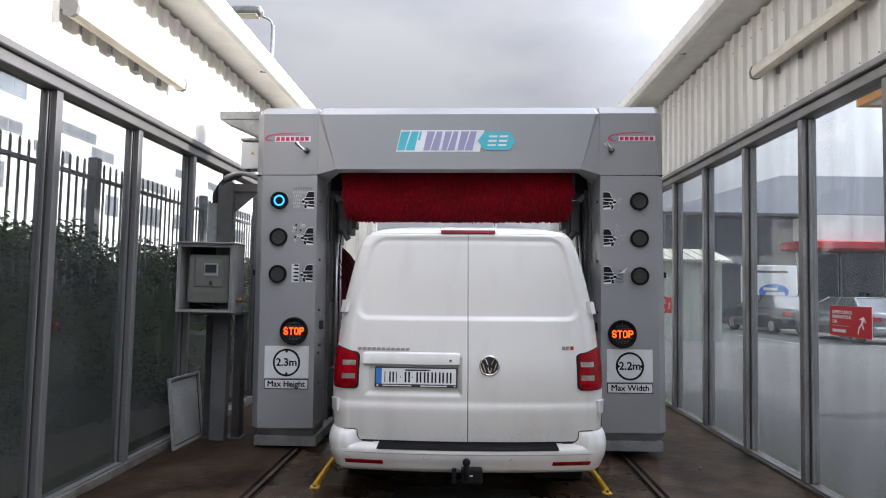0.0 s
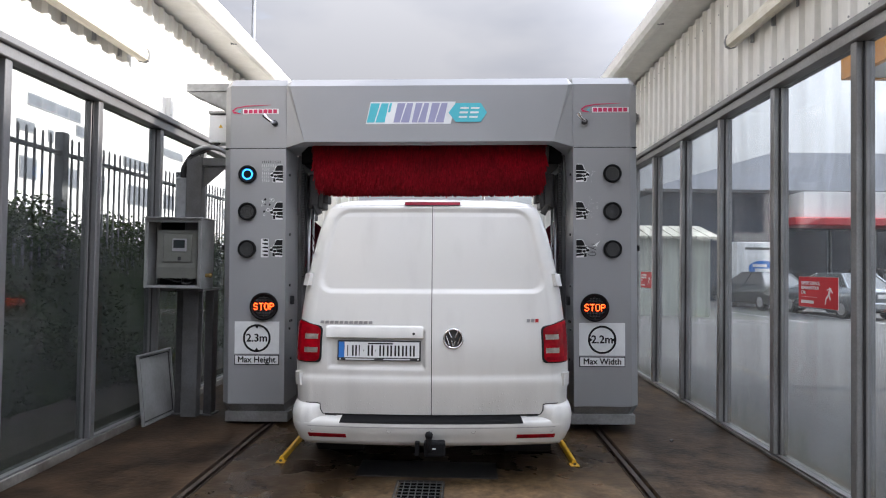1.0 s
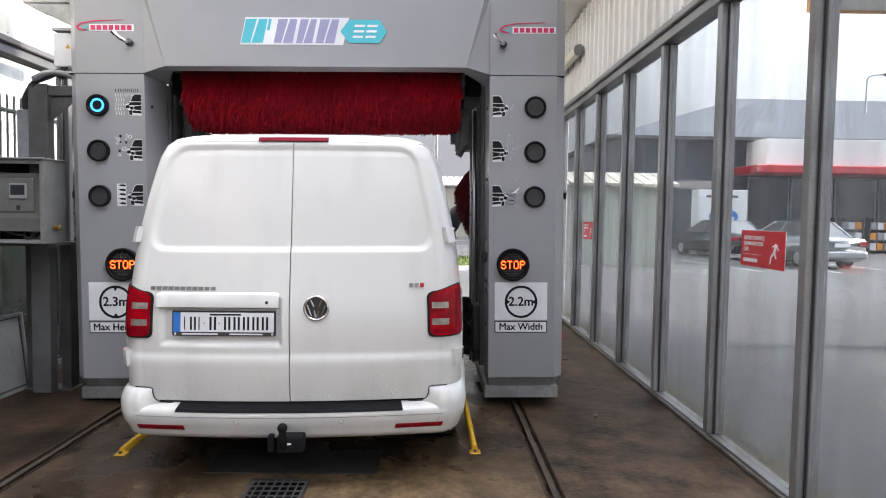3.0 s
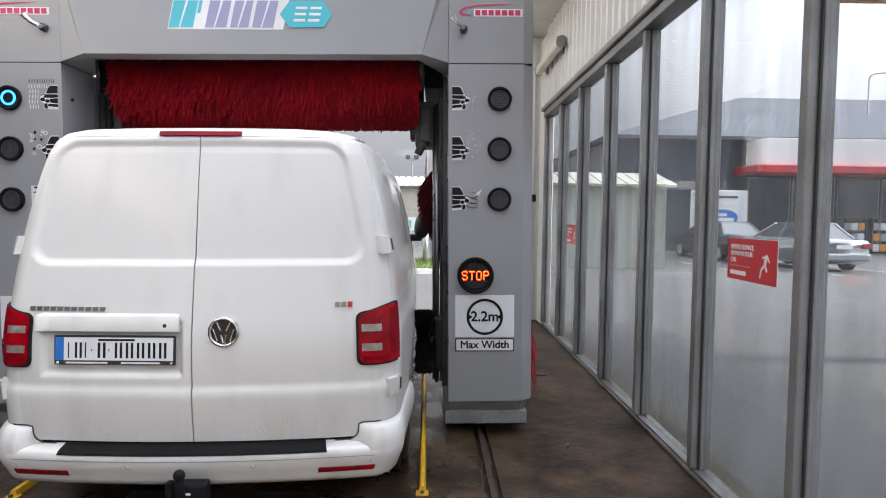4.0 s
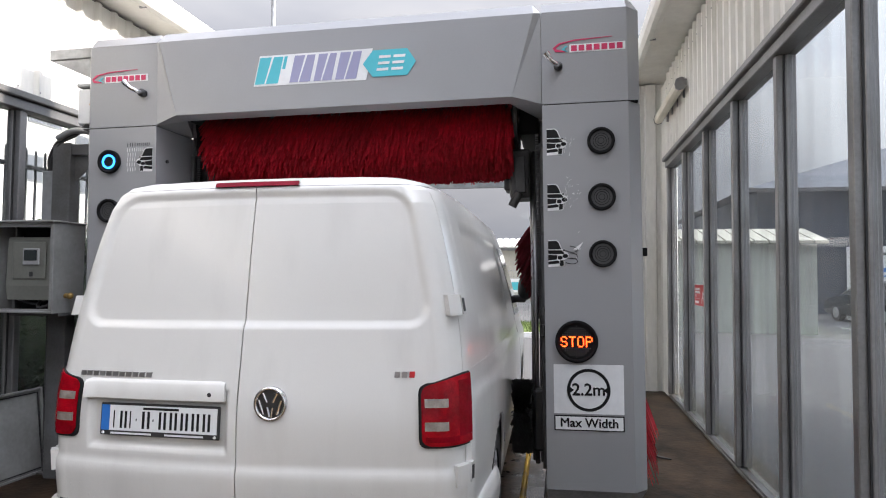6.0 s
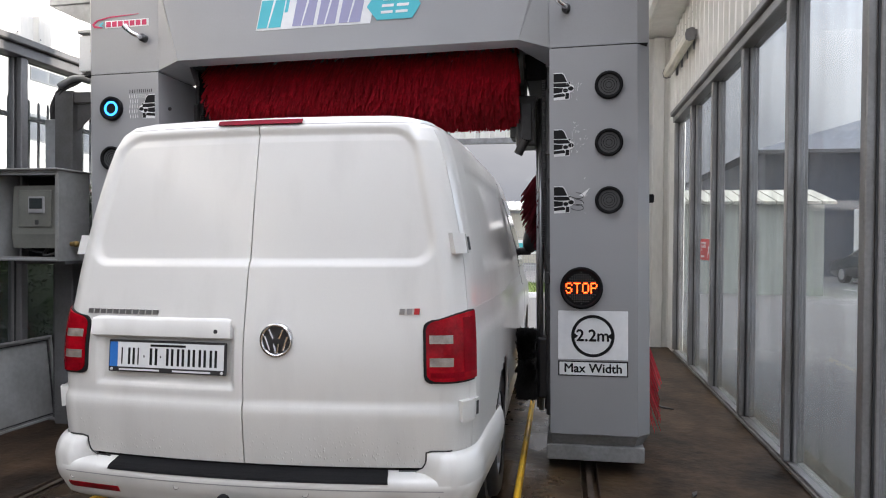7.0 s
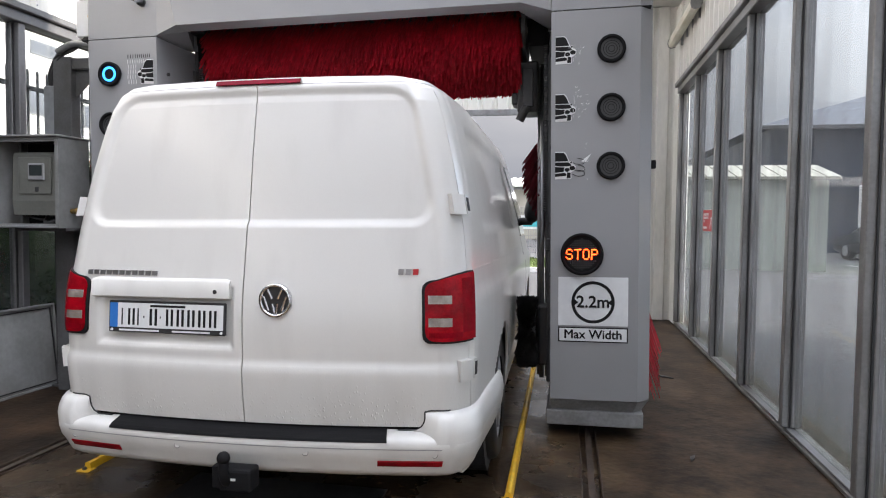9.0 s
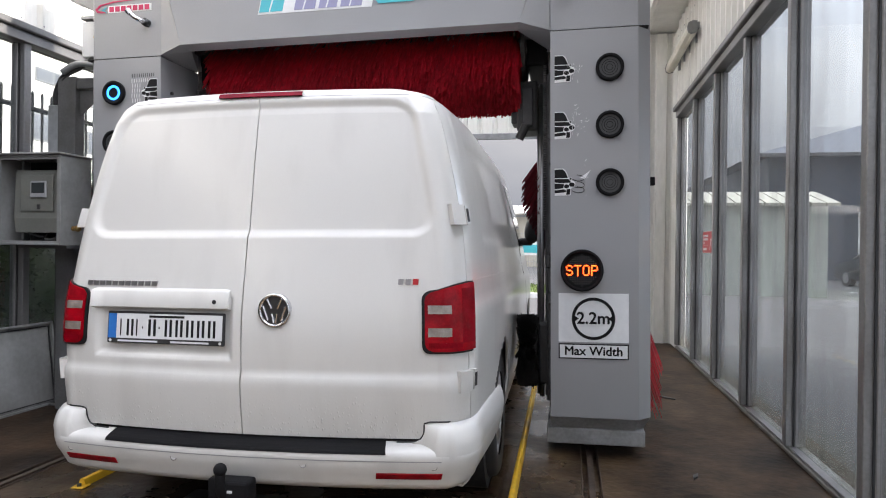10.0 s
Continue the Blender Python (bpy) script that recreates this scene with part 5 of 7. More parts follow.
    for n_, ch in enumerate("STOP"):
        for r_, row in enumerate(glyph[ch].split()):
            for q_, bit in enumerate(row):
                if bit == "1":
                    disc(bm, (c[0] + (n_ - 1.5) * 0.0485 + (q_ - 2) * 0.0079, c[1] + (3 - r_) * 0.0092), 0.0041, -0.0265, -0.0215, 8)
    part("led_word", bm, led, sd, "lit orange dot-matrix word STOP")
    # stickers
    num, word = ("2.3m", "Max Height") if s < 0 else ("2.2m", "Max Width")
    cx = s * 1.550
    bm = B()
    box(bm, cx - 0.203, cx + 0.203, -0.004, -0.001, 0.665, 0.955)
    stk = part("limit_sign", bm, sticker, gan, "white sticker with a black ring and size limit")
    bm = B()
    ring(bm, (cx, 0.805), 0.108, 0.126, -0.0065, -0.0045, 48)
    part("sign_ring", bm, ink, stk)
    for d in (-1, 1):
        p = [(cx - 0.018, 0.805 + d * 0.112), (cx + 0.018, 0.805 + d * 0.112), (cx, 0.805 + d * 0.084)] if s < 0 else [(cx + d * 0.112, 0.785), (cx + d * 0.112, 0.825), (cx + d * 0.084, 0.805)]
        part("sign_arrow", prism(B(), p, -0.0065, -0.0045), ink, stk)
    words("sign_number", num, 0.098, pose(cx, -0.006, 0.805, 90), ink, stk, bold=0.0022)
    bm = B()
    box(bm, cx - 0.203, cx + 0.203, -0.004, -0.001, 0.565, 0.655)
    cap = part("caption_plate", bm, ink, stk)
    bm = B()
    box(bm, cx - 0.196, cx + 0.196, -0.006, -0.0042, 0.572, 0.648)
    part("caption_ground", bm, sticker, cap)
    words("caption", word, 0.074, pose(cx, -0.008, 0.611, 90), ink, cap, bold=0.0017)
    # pictograms
    for k, z in enumerate((2.29, 1.952, 1.612)):
        pictogram(s, k, z)
    # maker's mark as plain shapes
    cx = s * 1.585 + 0.02
    bm = B()
    prism(bm, [(cx - 0.22, 2.87), (cx - 0.19, 2.895), (cx - 0.10, 2.912), (cx + 0.12, 2.925), (cx + 0.12, 2.928), (cx - 0.10, 2.921), (cx - 0.20, 2.903), (cx - 0.235, 2.875), (cx - 0.22, 2.85), (cx - 0.16, 2.845), (cx - 0.15, 2.853), (cx - 0.19, 2.858)], -0.004 + 0.004, -0.001 + 0.004)
    mk = part("maker_mark", bm, magenta, gan, "crimson swoosh and bars on white edging")
    bm = B()
    prism(bm, [(cx - 0.185, 2.865), (cx - 0.155, 2.885), (cx - 0.145, 2.882), (cx - 0.165, 2.866), (cx - 0.145, 2.848), (cx - 0.16, 2.848)], 0.0, 0.003)
    part("mark_chevron", bm, teal, mk)
    for i in range(7):
        x = cx - 0.125 + i * 0.045
        part("mark_bar", box(B(), x, x + 0.034, -0.0005, 0.003, 2.85, 2.885), magenta, mk)
    bm = B()
    box(bm, cx - 0.135, cx + 0.195, 0.002, 0.0038, 2.843, 2.892)
    part("mark_edging", bm, sticker, mk)
    # spray nozzle
    bm = B()
    x = s * 1.40
    disc(bm, (x, 2.755), 0.026, -0.03, 0.004, 20)
    nz = part("nozzle", bm, black, gan, "bent steel spray nozzle on a black boss", True)
    bm = B()
    tube(bm, curve_pts([(x, -0.02, 2.755), (x - 0.01, -0.06, 2.756), (x - 0.04, -0.085, 2.772), (x - 0.065, -0.10, 2.80)], 6), 0.015, 10)
    part("spout", bm, chrome, nz, smooth=True)
    bm = B()
    rod(bm, (x - 0.058, -0.096, 2.79), (x - 0.075, -0.106, 2.815), 0.021, 12)
    part("spout_tip", bm, chrome, nz)
    # motor and swing arm of the side brush
    bm = B()
    box(bm, s * 1.06, s * 1.20, 0.48, 0.74, 2.02, 2.36, 0.015, 2)
    box(bm, s * 1.02, s * 1.09, 0.52, 0.70, 2.08, 2.16, 0.008)
    part("brush_arm", bm, dark, gan, "grimy brush arm plate")
    bm = B()
    rod(bm, (s * 1.13, 0.42, 2.05), (s * 1.08, 0.44, 1.96), 0.03, 12)
    box(bm, s * 1.10, s * 1.17, 0.43, 0.47, 2.05, 2.3, 0.004)
    part("arm_end", bm, dark, gan)
    bm = B()
    box(bm, s * 1.30, s * 1.86, 0.48, 1.22, 2.40, 2.52, 0.01)
    box(bm, s * 1.78, s * 1.86, 1.05, 1.22, 0.17, 2.40, 0.01)
    part("rear_frame", bm, grey_d, gan)
    bm = B()
    box(bm, s * 1.272, s * 1.2996, 0.425, 1.22, 1.95, 2.395, 0.004)
    box(bm, s * 1.272, s * 1.2996, 0.452, 1.22, 2.3955, 3.015, 0.004)
    part("cheek_plate", bm, grey_d, gan)
    part("limit_switch", box(B(), s * 1.886, s * 1.915, 0.10, 0.14, 1.60, 1.65, 0.004), black_m, gan)
    # hoses behind the outer edge
    bm = B()
    tube(bm, curve_pts([(s * 1.83, 0.5, 1.2), (s * 1.91, 0.55, 1.0), (s * 1.93, 0.58, 0.75), (s * 1.88, 0.6, 0.5)], 8), 0.01, 6)
    part("hose", bm, rubber, gan, smooth=True)
    return t


for s in (-1, 1):
    tower(s)

# header
bm = B()
front, back = -0.055, 0.45
v = {}
for n_, p in {"tl": (-1.297, 0.0, 3.10), "tr": (1.297, 0.0, 3.10), "bl": (-1.297, 0.0, 2.535), "br": (1.297, 0.0, 2.535), "cl": (-1.12, front, 2.575), "cr": (1.12, front, 2.575), "ul": (-1.255, front + 0.01, 3.085), "ur": (1.255, front + 0.01, 3.085),
              "kl": (-1.25, 0.02, 3.16), "kr": (1.25, 0.02, 3.16), "btl": (-1.297, back, 3.16), "btr": (1.297, back, 3.16), "bbl": (-1.297, back, 2.535), "bbr": (1.297, back, 2.535), "icl": (-1.10, 0.05, 2.56), "icr": (1.10, 0.05, 2.56)}.items():
    v[n_] = bm.verts.new(p)
for f in (("cl", "cr", "ur", "ul"), ("tl", "bl", "cl", "ul"), ("tr", "ur", "cr", "br"), ("ul", "ur", "kr", "kl"), ("tl", "ul", "kl"), ("tr", "kr", "ur"), ("kl", "kr", "btr", "btl"), ("tl", "kl", "btl"), ("tr", "btr", "kr"),
          ("btl", "btr", "bbr", "bbl"), ("tl", "btl", "bbl", "bl"), ("tr", "br", "bbr", "btr"), ("bl", "bbl", "icl", "cl"), ("br", "cr", "icr", "bbr"), ("cl", "icl", "icr", "cr")):
    bm.faces.new([v[k] for k in f])
bmesh.ops.recalc_face_normals(bm, faces=bm.faces)
part("header", bm, grey, gan, "smooth grey header panel with slanted ends")
bm = B()
box(bm, -1.24, 1.24, 0.30, 0.44, 2.62, 2.98, 0.01)
part("cross_beam", bm, dark, gan)
bm = B()
box(bm, -1.29, 1.29, 0.46, 1.2, 3.02, 3.05)
part("top_cover", bm, grey_d, gan)

# model mark as plain slanted blocks
fm = -0.062
def slant(x0, x1, z0, z1, k=0.22):
    return [(x0, z0), (x1, z0), (x1 + k * (z1 - z0), z1), (x0 + k * (z1 - z0), z1)]
bm = B()
prism(bm, slant(-0.565, 0.20, 2.735, 2.935), fm + 0.008, fm + 0.010)
mm_ = part("model_mark", bm, sticker, gan, "slanted turquoise and lilac blocks edged in white with a turquoise arrow")
for x0, x1, mt in ((-0.555, -0.395, teal), (-0.365, -0.345, teal), (-0.315, -0.175, lilac), (-0.15, -0.03, lilac), (-0.005, 0.135, lilac)):
    bm = B()
    z0 = 2.748 if x1 - x0 > 0.05 else 2.84
    prism(bm, slant(x0, x1, z0, 2.922), fm + 0.005, fm + 0.0078)
    part("mark_block", bm, mt, mm_)
    if x1 - x0 > 0.05:
        xm = (x0 + x1) / 2
        part("mark_slit", prism(B(), [(xm - 0.012, 2.748), (xm - 0.004, 2.748), (xm + 0.042 + 0.012, 2.922), (xm + 0.042 - 0.002, 2.922)], fm + 0.003, fm + 0.0048), sticker, mm_)
bm = B()
prism(bm, [(0.18, 2.835), (0.245, 2.75), (0.47, 2.75), (0.525, 2.835), (0.47, 2.92), (0.245, 2.92)], fm + 0.004, fm + 0.007)
hx = part("mark_arrow", bm, teal, mm_)
for x0 in (0.27, 0.365):
    for dz in (0.0, 0.04, 0.08):
        part("arrow_bar", prism(B(), slant(x0 + dz * 0.2, x0 + 0.075 + dz * 0.2, 2.787 + dz, 2.803 + dz), fm + 0.001, fm + 0.0038), sticker, hx)

# cable bracket
bm = B()
box(bm, -2.30, -1.89, 0.18, 0.50, 3.10, 3.18, 0.006)
prism(bm, [(-2.28, 3.098), (-1.89, 3.098), (-1.89, 2.92)], 0.19, 0.20)
prism(bm, [(-2.28, 3.098), (-1.89, 3.098), (-1.89, 2.92)], 0.48, 0.49)
part("cable_bracket", bm, galv, gan, "galvanised cantilever cable bracket")


def bristles(name, start, end, r_in, r_out, count, seed, material, droop=0.0, lo_a=0.0, hi_a=360.0, width=0.018, label="", taper=None):
    """Flat strips that stand out from an axle; droop bends their ends down."""
    rng = random.Random(seed)
    a, b = Vector(start), Vector(end)
    d = (b - a).normalized()
    e1 = d.cross(Vector((0, 0, 1))) if abs(d.z) < 0.5 else Vector((1, 0, 0))
    e1.normalize()
    e2 = e1.cross(d)
    verts, faces = [], []
    for i in range(count):
        t = rng.random()
        ang = radians(rng.uniform(lo_a, hi_a))
        out = e1 * math.cos(ang) + e2 * math.sin(ang)
        side = (d + out.cross(d) * rng.uniform(-0.35, 0.35)).normalized()
        c0 = a + (b - a) * t
        ln = r_out * (taper(t) if taper else 1.0) * (1 - 0.12 * rng.random() ** 2) - r_in
        jit = d * rng.gauss(0, 0.012) + out.cross(d) * rng.gauss(0, 0.03)
        w = width * rng.uniform(0.6, 1.3)
        base = len(verts)
        for k, f in enumerate((0.0, 0.4, 0.75, 1.0)):
            p = c0 + out * (r_in + ln * f) + jit * f * f + Vector((0, 0, -droop * f * f * ln * (1 - 0.5 * abs(out.z))))
            ww = w * (0.7, 1.0, 0.95, 0.6)[k]
            verts += [p - side * ww / 2, p + side * ww / 2]
        for k in range(3):
            q = base + 2 * k
            faces.append((q, q + 1, q + 3, q + 2))
    me = bpy.data.meshes.new(name)
    me.from_pydata([tuple(v) for v in verts], [], faces)
    me.materials.append(material)
    ob = new(name, me)
    return tagged(ob, label, kind="stuff")


tb = part("top_brush", rod(B(), (-1.16, 0.56, 2.62), (1.12, 0.56, 2.62), 0.09, 20), dark, gan, "horizontal roller brush")
br = bristles("bristles", (-1.10, 0.56, 2.62), (1.08, 0.56, 2.62), 0.08, 0.355, 24000, 3, bristle, 0.85, width=0.015, label="dense dark red bristle strips")
br.parent = tb
for s in (-1, 1):
    bm = B()
    rod(bm, (s * 1.10, 0.56, 2.62), (s * 1.125, 0.56, 2.62), 0.27, 28)
    part("brush_disc", bm, black, tb)
    bm = B()
    box(bm, s * 1.13, s * 1.27, 0.44, 1.16, 2.45, 3.0, 0.02, 2)
    rod(bm, (s * 1.13, 0.56, 2.62), (s * 1.27, 0.56, 2.62), 0.12, 16)
    part("motor_housing", bm, black_m, tb)
    sb = part("side_brush", rod(B(), (s * 1.50, 0.92, 0.22), (s * 1.50, 0.92, 2.35), 0.06, 16), dark, gan, "upright side brush")
    br = bristles("bristles", (s * 1.50, 0.92, 0.50), (s * 1.50, 0.92, 2.0), 0.06, 0.44, 5200, 5 + s, bristle_d, 0.80, width=0.024, label="drooping dark red bristle strips", taper=lambda t: 0.55 + 0.45 * smooth01((t - 0.45) / 0.5))
    br.parent = sb
    br = bristles("skirt_bristles", (s * 1.60, 0.92, 0.72), (s * 1.60, 0.92, 1.08), 0.06, 0.46, 220, 15 + s, bristle_b, 1.7, -80 if s > 0 else 100, 80 if s > 0 else 260, width=0.02, label="bright red lower bristle strips")
    br.parent = sb
    # wheel scrubber
    bm = B()
    rod(bm, (s * 1.30, 0.66, 0.52), (s * 1.19, 0.66, 0.52), 0.05, 16)
    rod(bm, (s * 1.19, 0.66, 0.52), (s * 1.15, 0.66, 0.52), 0.19, 24)
    box(bm, s * 1.20, s * 1.296, 0.50, 0.86, 0.30, 0.72, 0.02, 2)
    ws = part("wheel_scrubber", bm, black, gan, "black round wheel scrubber")
    bw = bristles("scrubber_bristles", (s * 1.18, 0.66, 0.52), (s * 1.07, 0.66, 0.52), 0.03, 0.25, 3200, 25 + s, rubber, 0.1, width=0.014, label="black bristles")
    bw.parent = ws

# ---------- beyond the exit ----------
verge = part("verge", prism(B(), [(-60, 14.5), (3.4, 14.5), (3.4, 18.7), (-60, 18.7)], -0.03, 0.06, "z"), grass_m, None, "short green grass verge beyond the exit road", kind="structure")
tagged(verge, category="grass")
kerb = part("kerb", prism(B(), [(-60, 14.3), (3.5, 14.3), (3.5, 14.49), (-60, 14.49)], -0.03, 0.09, "z"), render_w, None, "pale concrete kerb along the verge", kind="structure")
tagged(kerb, category="kerb")


def tuft_field(x0, x1, y0, y1, z, n, seed):
    rng = random.Random(seed)
    verts, faces = [], []
    for i in range(n):
        x, y, h, a = rng.uniform(x0, x1), rng.uniform(y0, y1), rng.uniform(0.05, 0.16), rng.random() * 6.3
        c, s_ = math.cos(a) * 0.012, math.sin(a) * 0.012
        b = len(verts)
        verts += [(x - c, y - s_, z), (x + c, y + s_, z), (x + rng.gauss(0, 0.03), y + rng.gauss(0, 0.03), z + h)]
        faces.append((b, b + 1, b + 2))
    me = bpy.data.meshes.new("grass")
    me.from_pydata(verts, [], faces)
    me.materials.append(grass_m)
    return tagged(new("grass", me), "tufts of short green grass on the verge", "grass", kind="stuff")


tuft_field(-6, 3.3, 14.55, 18.6, 0.055, 9000, 4)

shed = thing("long_shed", "long low shed with white corrugated roof and beige walls", "building", pose(0, 42, 0))
bm = B()
box(bm, -45, 14, 0, 14, -0.04, 3.5)
for k in range(98):
    box(bm, -45 + k * 0.6, -44.7 + k * 0.6, -0.05, 0.0, 0, 3.45)
part("wall", bm, mat("beige ribbed wall sheet", (0.42, 0.40, 0.34), 0.6, vary=0.1, grain=4, stain=0.5, bump=0.02), shed)
bm = B()
for k in range(118):
    x = -45.4 + k * 0.51
    prism(bm, [(-0.5, 3.5), (7.2, 4.45), (7.2, 4.57), (-0.5, 3.62)], x, x + 0.28, "x")
prism(bm, [(-0.48, 3.48), (7.2, 4.4), (7.2, 4.5), (-0.48, 3.56)], -45.4, 14.7, "x")
part("roof", bm, white_m, shed, "white corrugated roof sheets")
bm = B()
box(bm, -45, 14, -0.12, -0.06, 3.3, 3.46, 0.01)
part("gutter", bm, galv, shed)

mesh_fence = thing("mesh_fence", "galvanised mesh boundary fence behind the grass verge", "fence", pose(0, 19.2, 0))
bm = B()
for k in range(220):
    rod(bm, (-14 + k * 0.08, 0, 0.0), (-14 + k * 0.08, 0, 1.75), 0.006, 4)
for k in range(10):
    rod(bm, (-14, 0.01, 0.05 + k * 0.185), (3.6, 0.01, 0.05 + k * 0.185), 0.006, 4)
part("mesh", bm, galv, mesh_fence, kind="stuff")
for k in range(8):
    bm = B()
    box(bm, -14 + k * 2.5, -13.93 + k * 2.5, 0.03, 0.10, -0.03, 1.9, 0.005)
    part("post", bm, galv, mesh_fence)

bs_ = thing("hoarding_sign", "white and pale blue banner sign fixed on the mesh fence", "sign", pose(-0.1, 19.1, 0))
bm = B()
box(bm, -1.6, 1.7, -0.02, 0.0, 1.0, 1.45)
part("board", bm, sticker, bs_)
bm = B()
box(bm, -0.2, 0.45, -0.026, -0.0205, 1.08, 1.34)
part("blue_bars", bm, teal, bs_)
bm = B()
box(bm, -1.2, -0.45, -0.026, -0.0205, 1.12, 1.26)
part("dark_bars", bm, ink, bs_)
for x in (-1.52, 1.58):
    part("leg", box(B(), x - 0.03, x + 0.03, 0.001, 0.06, -0.03, 1.4), galv, bs_)


def lamp_post(x, y, h, arm, label, rz=0.0, head=True):
    t = thing("street_lamp", label, "street lamp", pose(x, y, -0.03, 0, 0, rz))
    bm = B()
    rod(bm, (0, 0, 0), (0, 0, 1.2), 0.085, 12)
    rod(bm, (0, 0, 1.2), (0, 0, h), 0.06, 12, 0.045)
    part("pole", bm, galv, t, smooth=True)
    if head:
        bm = B()
        tube(bm, curve_pts([(0, 0, h - 0.05), (-0.08, 0, h + 0.12), (-0.3, 0, h + 0.24), (-arm, 0, h + 0.32)], 6), 0.035, 8)
        part("arm", bm, galv, t, smooth=True)
        bm = B()
        box(bm, -arm - 0.75, -arm, -0.16, 0.16, h + 0.24, h + 0.42, 0.05, 2)
        hd = part("lamp_head", bm, galv, t)
        bm = B()
        box(bm, -arm - 0.65, -arm - 0.1, -0.13, 0.13, h + 0.20, h + 0.238, 0.01)
        part("lens", bm, lamp_m, hd)
    return t


lamp_post(0.86, 16.8, 6.8, 1.2, "slim galvanised post on the grass verge", head=False)
lamp_post(-4.5, 9.9, 7.35, 0.25, "galvanised street lamp with an arm above the eaves")
lamp_post(25.5, 34.0, 9.6, 1.0, "slim street lamp behind the shop roof", 180)
mast = thing("floodlight_mast", "thin mast with a pair of floodlights behind the shed", "mast", pose(-1.0, 60, 0))
bm = B()
rod(bm, (0, 0, -0.03), (0, 0, 7.0), 0.07, 8)
part("pole", bm, galv, mast)
bm = B()
box(bm, -0.55, 0.55, -0.05, 0.05, 6.75, 6.85)
part("crossbar", bm, galv, mast)
for x in (-0.4, 0.4):
    bm = B()
    box(bm, x - 0.25, x + 0.25, -0.15, 0.1, 6.87, 7.25, 0.04)
    part("floodlight", bm, grey_d, mast)

# ---------- left side: railings, hedge, white building ----------
fence = thing("railing_fence", "grey steel railing fence in front of a hedge", "fence", pose(-3.95, 0, 0))
bm = B()
prism(bm, [(-0.009, 0.0), (0.009, 0.0), (0.009, 2.72), (0.0, 2.745), (-0.009, 2.72)], -0.009, 0.009)
rail_m = mat("weathered grey railing steel", (0.13, 0.135, 0.14), 0.6, 0.2, vary=0.2, grain=25, stain=5, bump=0.05)
pale = part("pale", bm, rail_m, fence)
pale.location = (0, -6.6, 0)
k = 1
while -6.6 + k * 0.122 < 12.5:
    y = -6.6 + k * 0.122
    if min(abs(y - (2.25 + 2.85 * j)) for j in range(-4, 5)) > 0.07:
        ob = new("pale", pale.data)
        ob.parent, ob.location = fence, (0, y, 0)
    k += 1
for z in (0.25, 2.56):
    bm = B()
    box(bm, -0.008, 0.008 + 0.02, -6.7, 12.6, z - 0.022, z + 0.022, 0.003)
    part("rail", bm, rail_m, fence)
for j in range(-3, 4):
    bm = B()
    box(bm, -0.05, 0.05, 2.25 + 2.85 * j - 0.05, 2.25 + 2.85 * j + 0.05, -0.03, 2.78, 0.006)
    part("post", bm, rail_m, fence)

soil_bed = part("planting_bed", prism(B(), [(-7.5, -9), (-3.0, -9), (-3.0, 14.0), (-7.5, 14.0)], -0.03, 0.05, "z"), soil, None, "bare brown soil bed under the hedge", kind="structure")
tagged(soil_bed, category="ground")


def leaf_mass(verts, faces, rng, c, size, n, ls):
    for i in range(n):
        d = Vector((rng.gauss(0, 1), rng.gauss(0, 1), rng.gauss(0, 1))).normalized() * (rng.random() ** 0.4)
        p = Vector(c) + Vector((d.x * size[0], d.y * size[1], d.z * size[2]))
        a = Vector((rng.gauss(0, 1), rng.gauss(0, 1), rng.gauss(0, 0.6))).normalized()
        b = a.cross(Vector((rng.gauss(0, 1), rng.gauss(0, 1), rng.gauss(0, 1)))).normalized()
        w = ls * rng.uniform(0.6, 1.3)
        k = len(verts)
        verts += [tuple(p - a * w), tuple(p + b * w * 0.45), tuple(p + a * w), tuple(p - b * w * 0.45)]
        faces.append((k, k + 1, k + 2, k + 3))


hedge = thing("hedge", "dense dark green hedge behind the railings", "hedge", pose(-4.22, 0, 0))
rng = random.Random(11)
verts, faces = [], []
for i in range(760):
    y = rng.uniform(-7.5, 13.5)
    z = rng.uniform(0.0, 1.60) if rng.random() < 0.75 else rng.uniform(1.55, 1.88)
    leaf_mass(verts, faces, rng, (rng.uniform(-0.2, 0.62), y, z + 0.06 * math.sin(y * 1.7) + 0.05 * math.sin(y * 4.1)), (0.24, 0.36, 0.20), 170, 0.032)
me = bpy.data.meshes.new("leaves")
me.from_pydata(verts, [], faces)
me.materials.append(leaf_m)
ob = tagged(new("leaves", me), "many small dark green leaves", kind="stuff")
ob.parent = hedge
bm = B()
for i in range(60):
    y = -7.4 + i * 0.35
    h = rng.uniform(1.2, 1.85)
    rod(bm, (rng.uniform(-0.2, 0.3), y, 0.0), (rng.uniform(-0.3, 0.5), y + rng.uniform(-0.2, 0.2), h), 0.018, 6, 0.005)
part("stems", bm, twig, hedge, kind="stuff")
bm = B()
n_ = 80
g = []
for i in range(n_ + 1):
    y = -7.4 + i * 21.0 / n_
    g.append([bm.verts.new((x + rng.uniform(-0.06, 0.06), y, z + rng.uniform(-0.07, 0.07))) for x, z in ((0.42, 0.02), (0.42, 0.7), (0.36, 1.3), (0.12, 1.68), (-0.3, 1.66), (-0.5, 0.9), (-0.5, 0.02))])
for a, b in zip(g, g[1:]):
    for i in range(6):
        bm.faces.new((a[i], a[i + 1], b[i + 1], b[i]))
part("inner_foliage", bm, leaf_m, hedge)

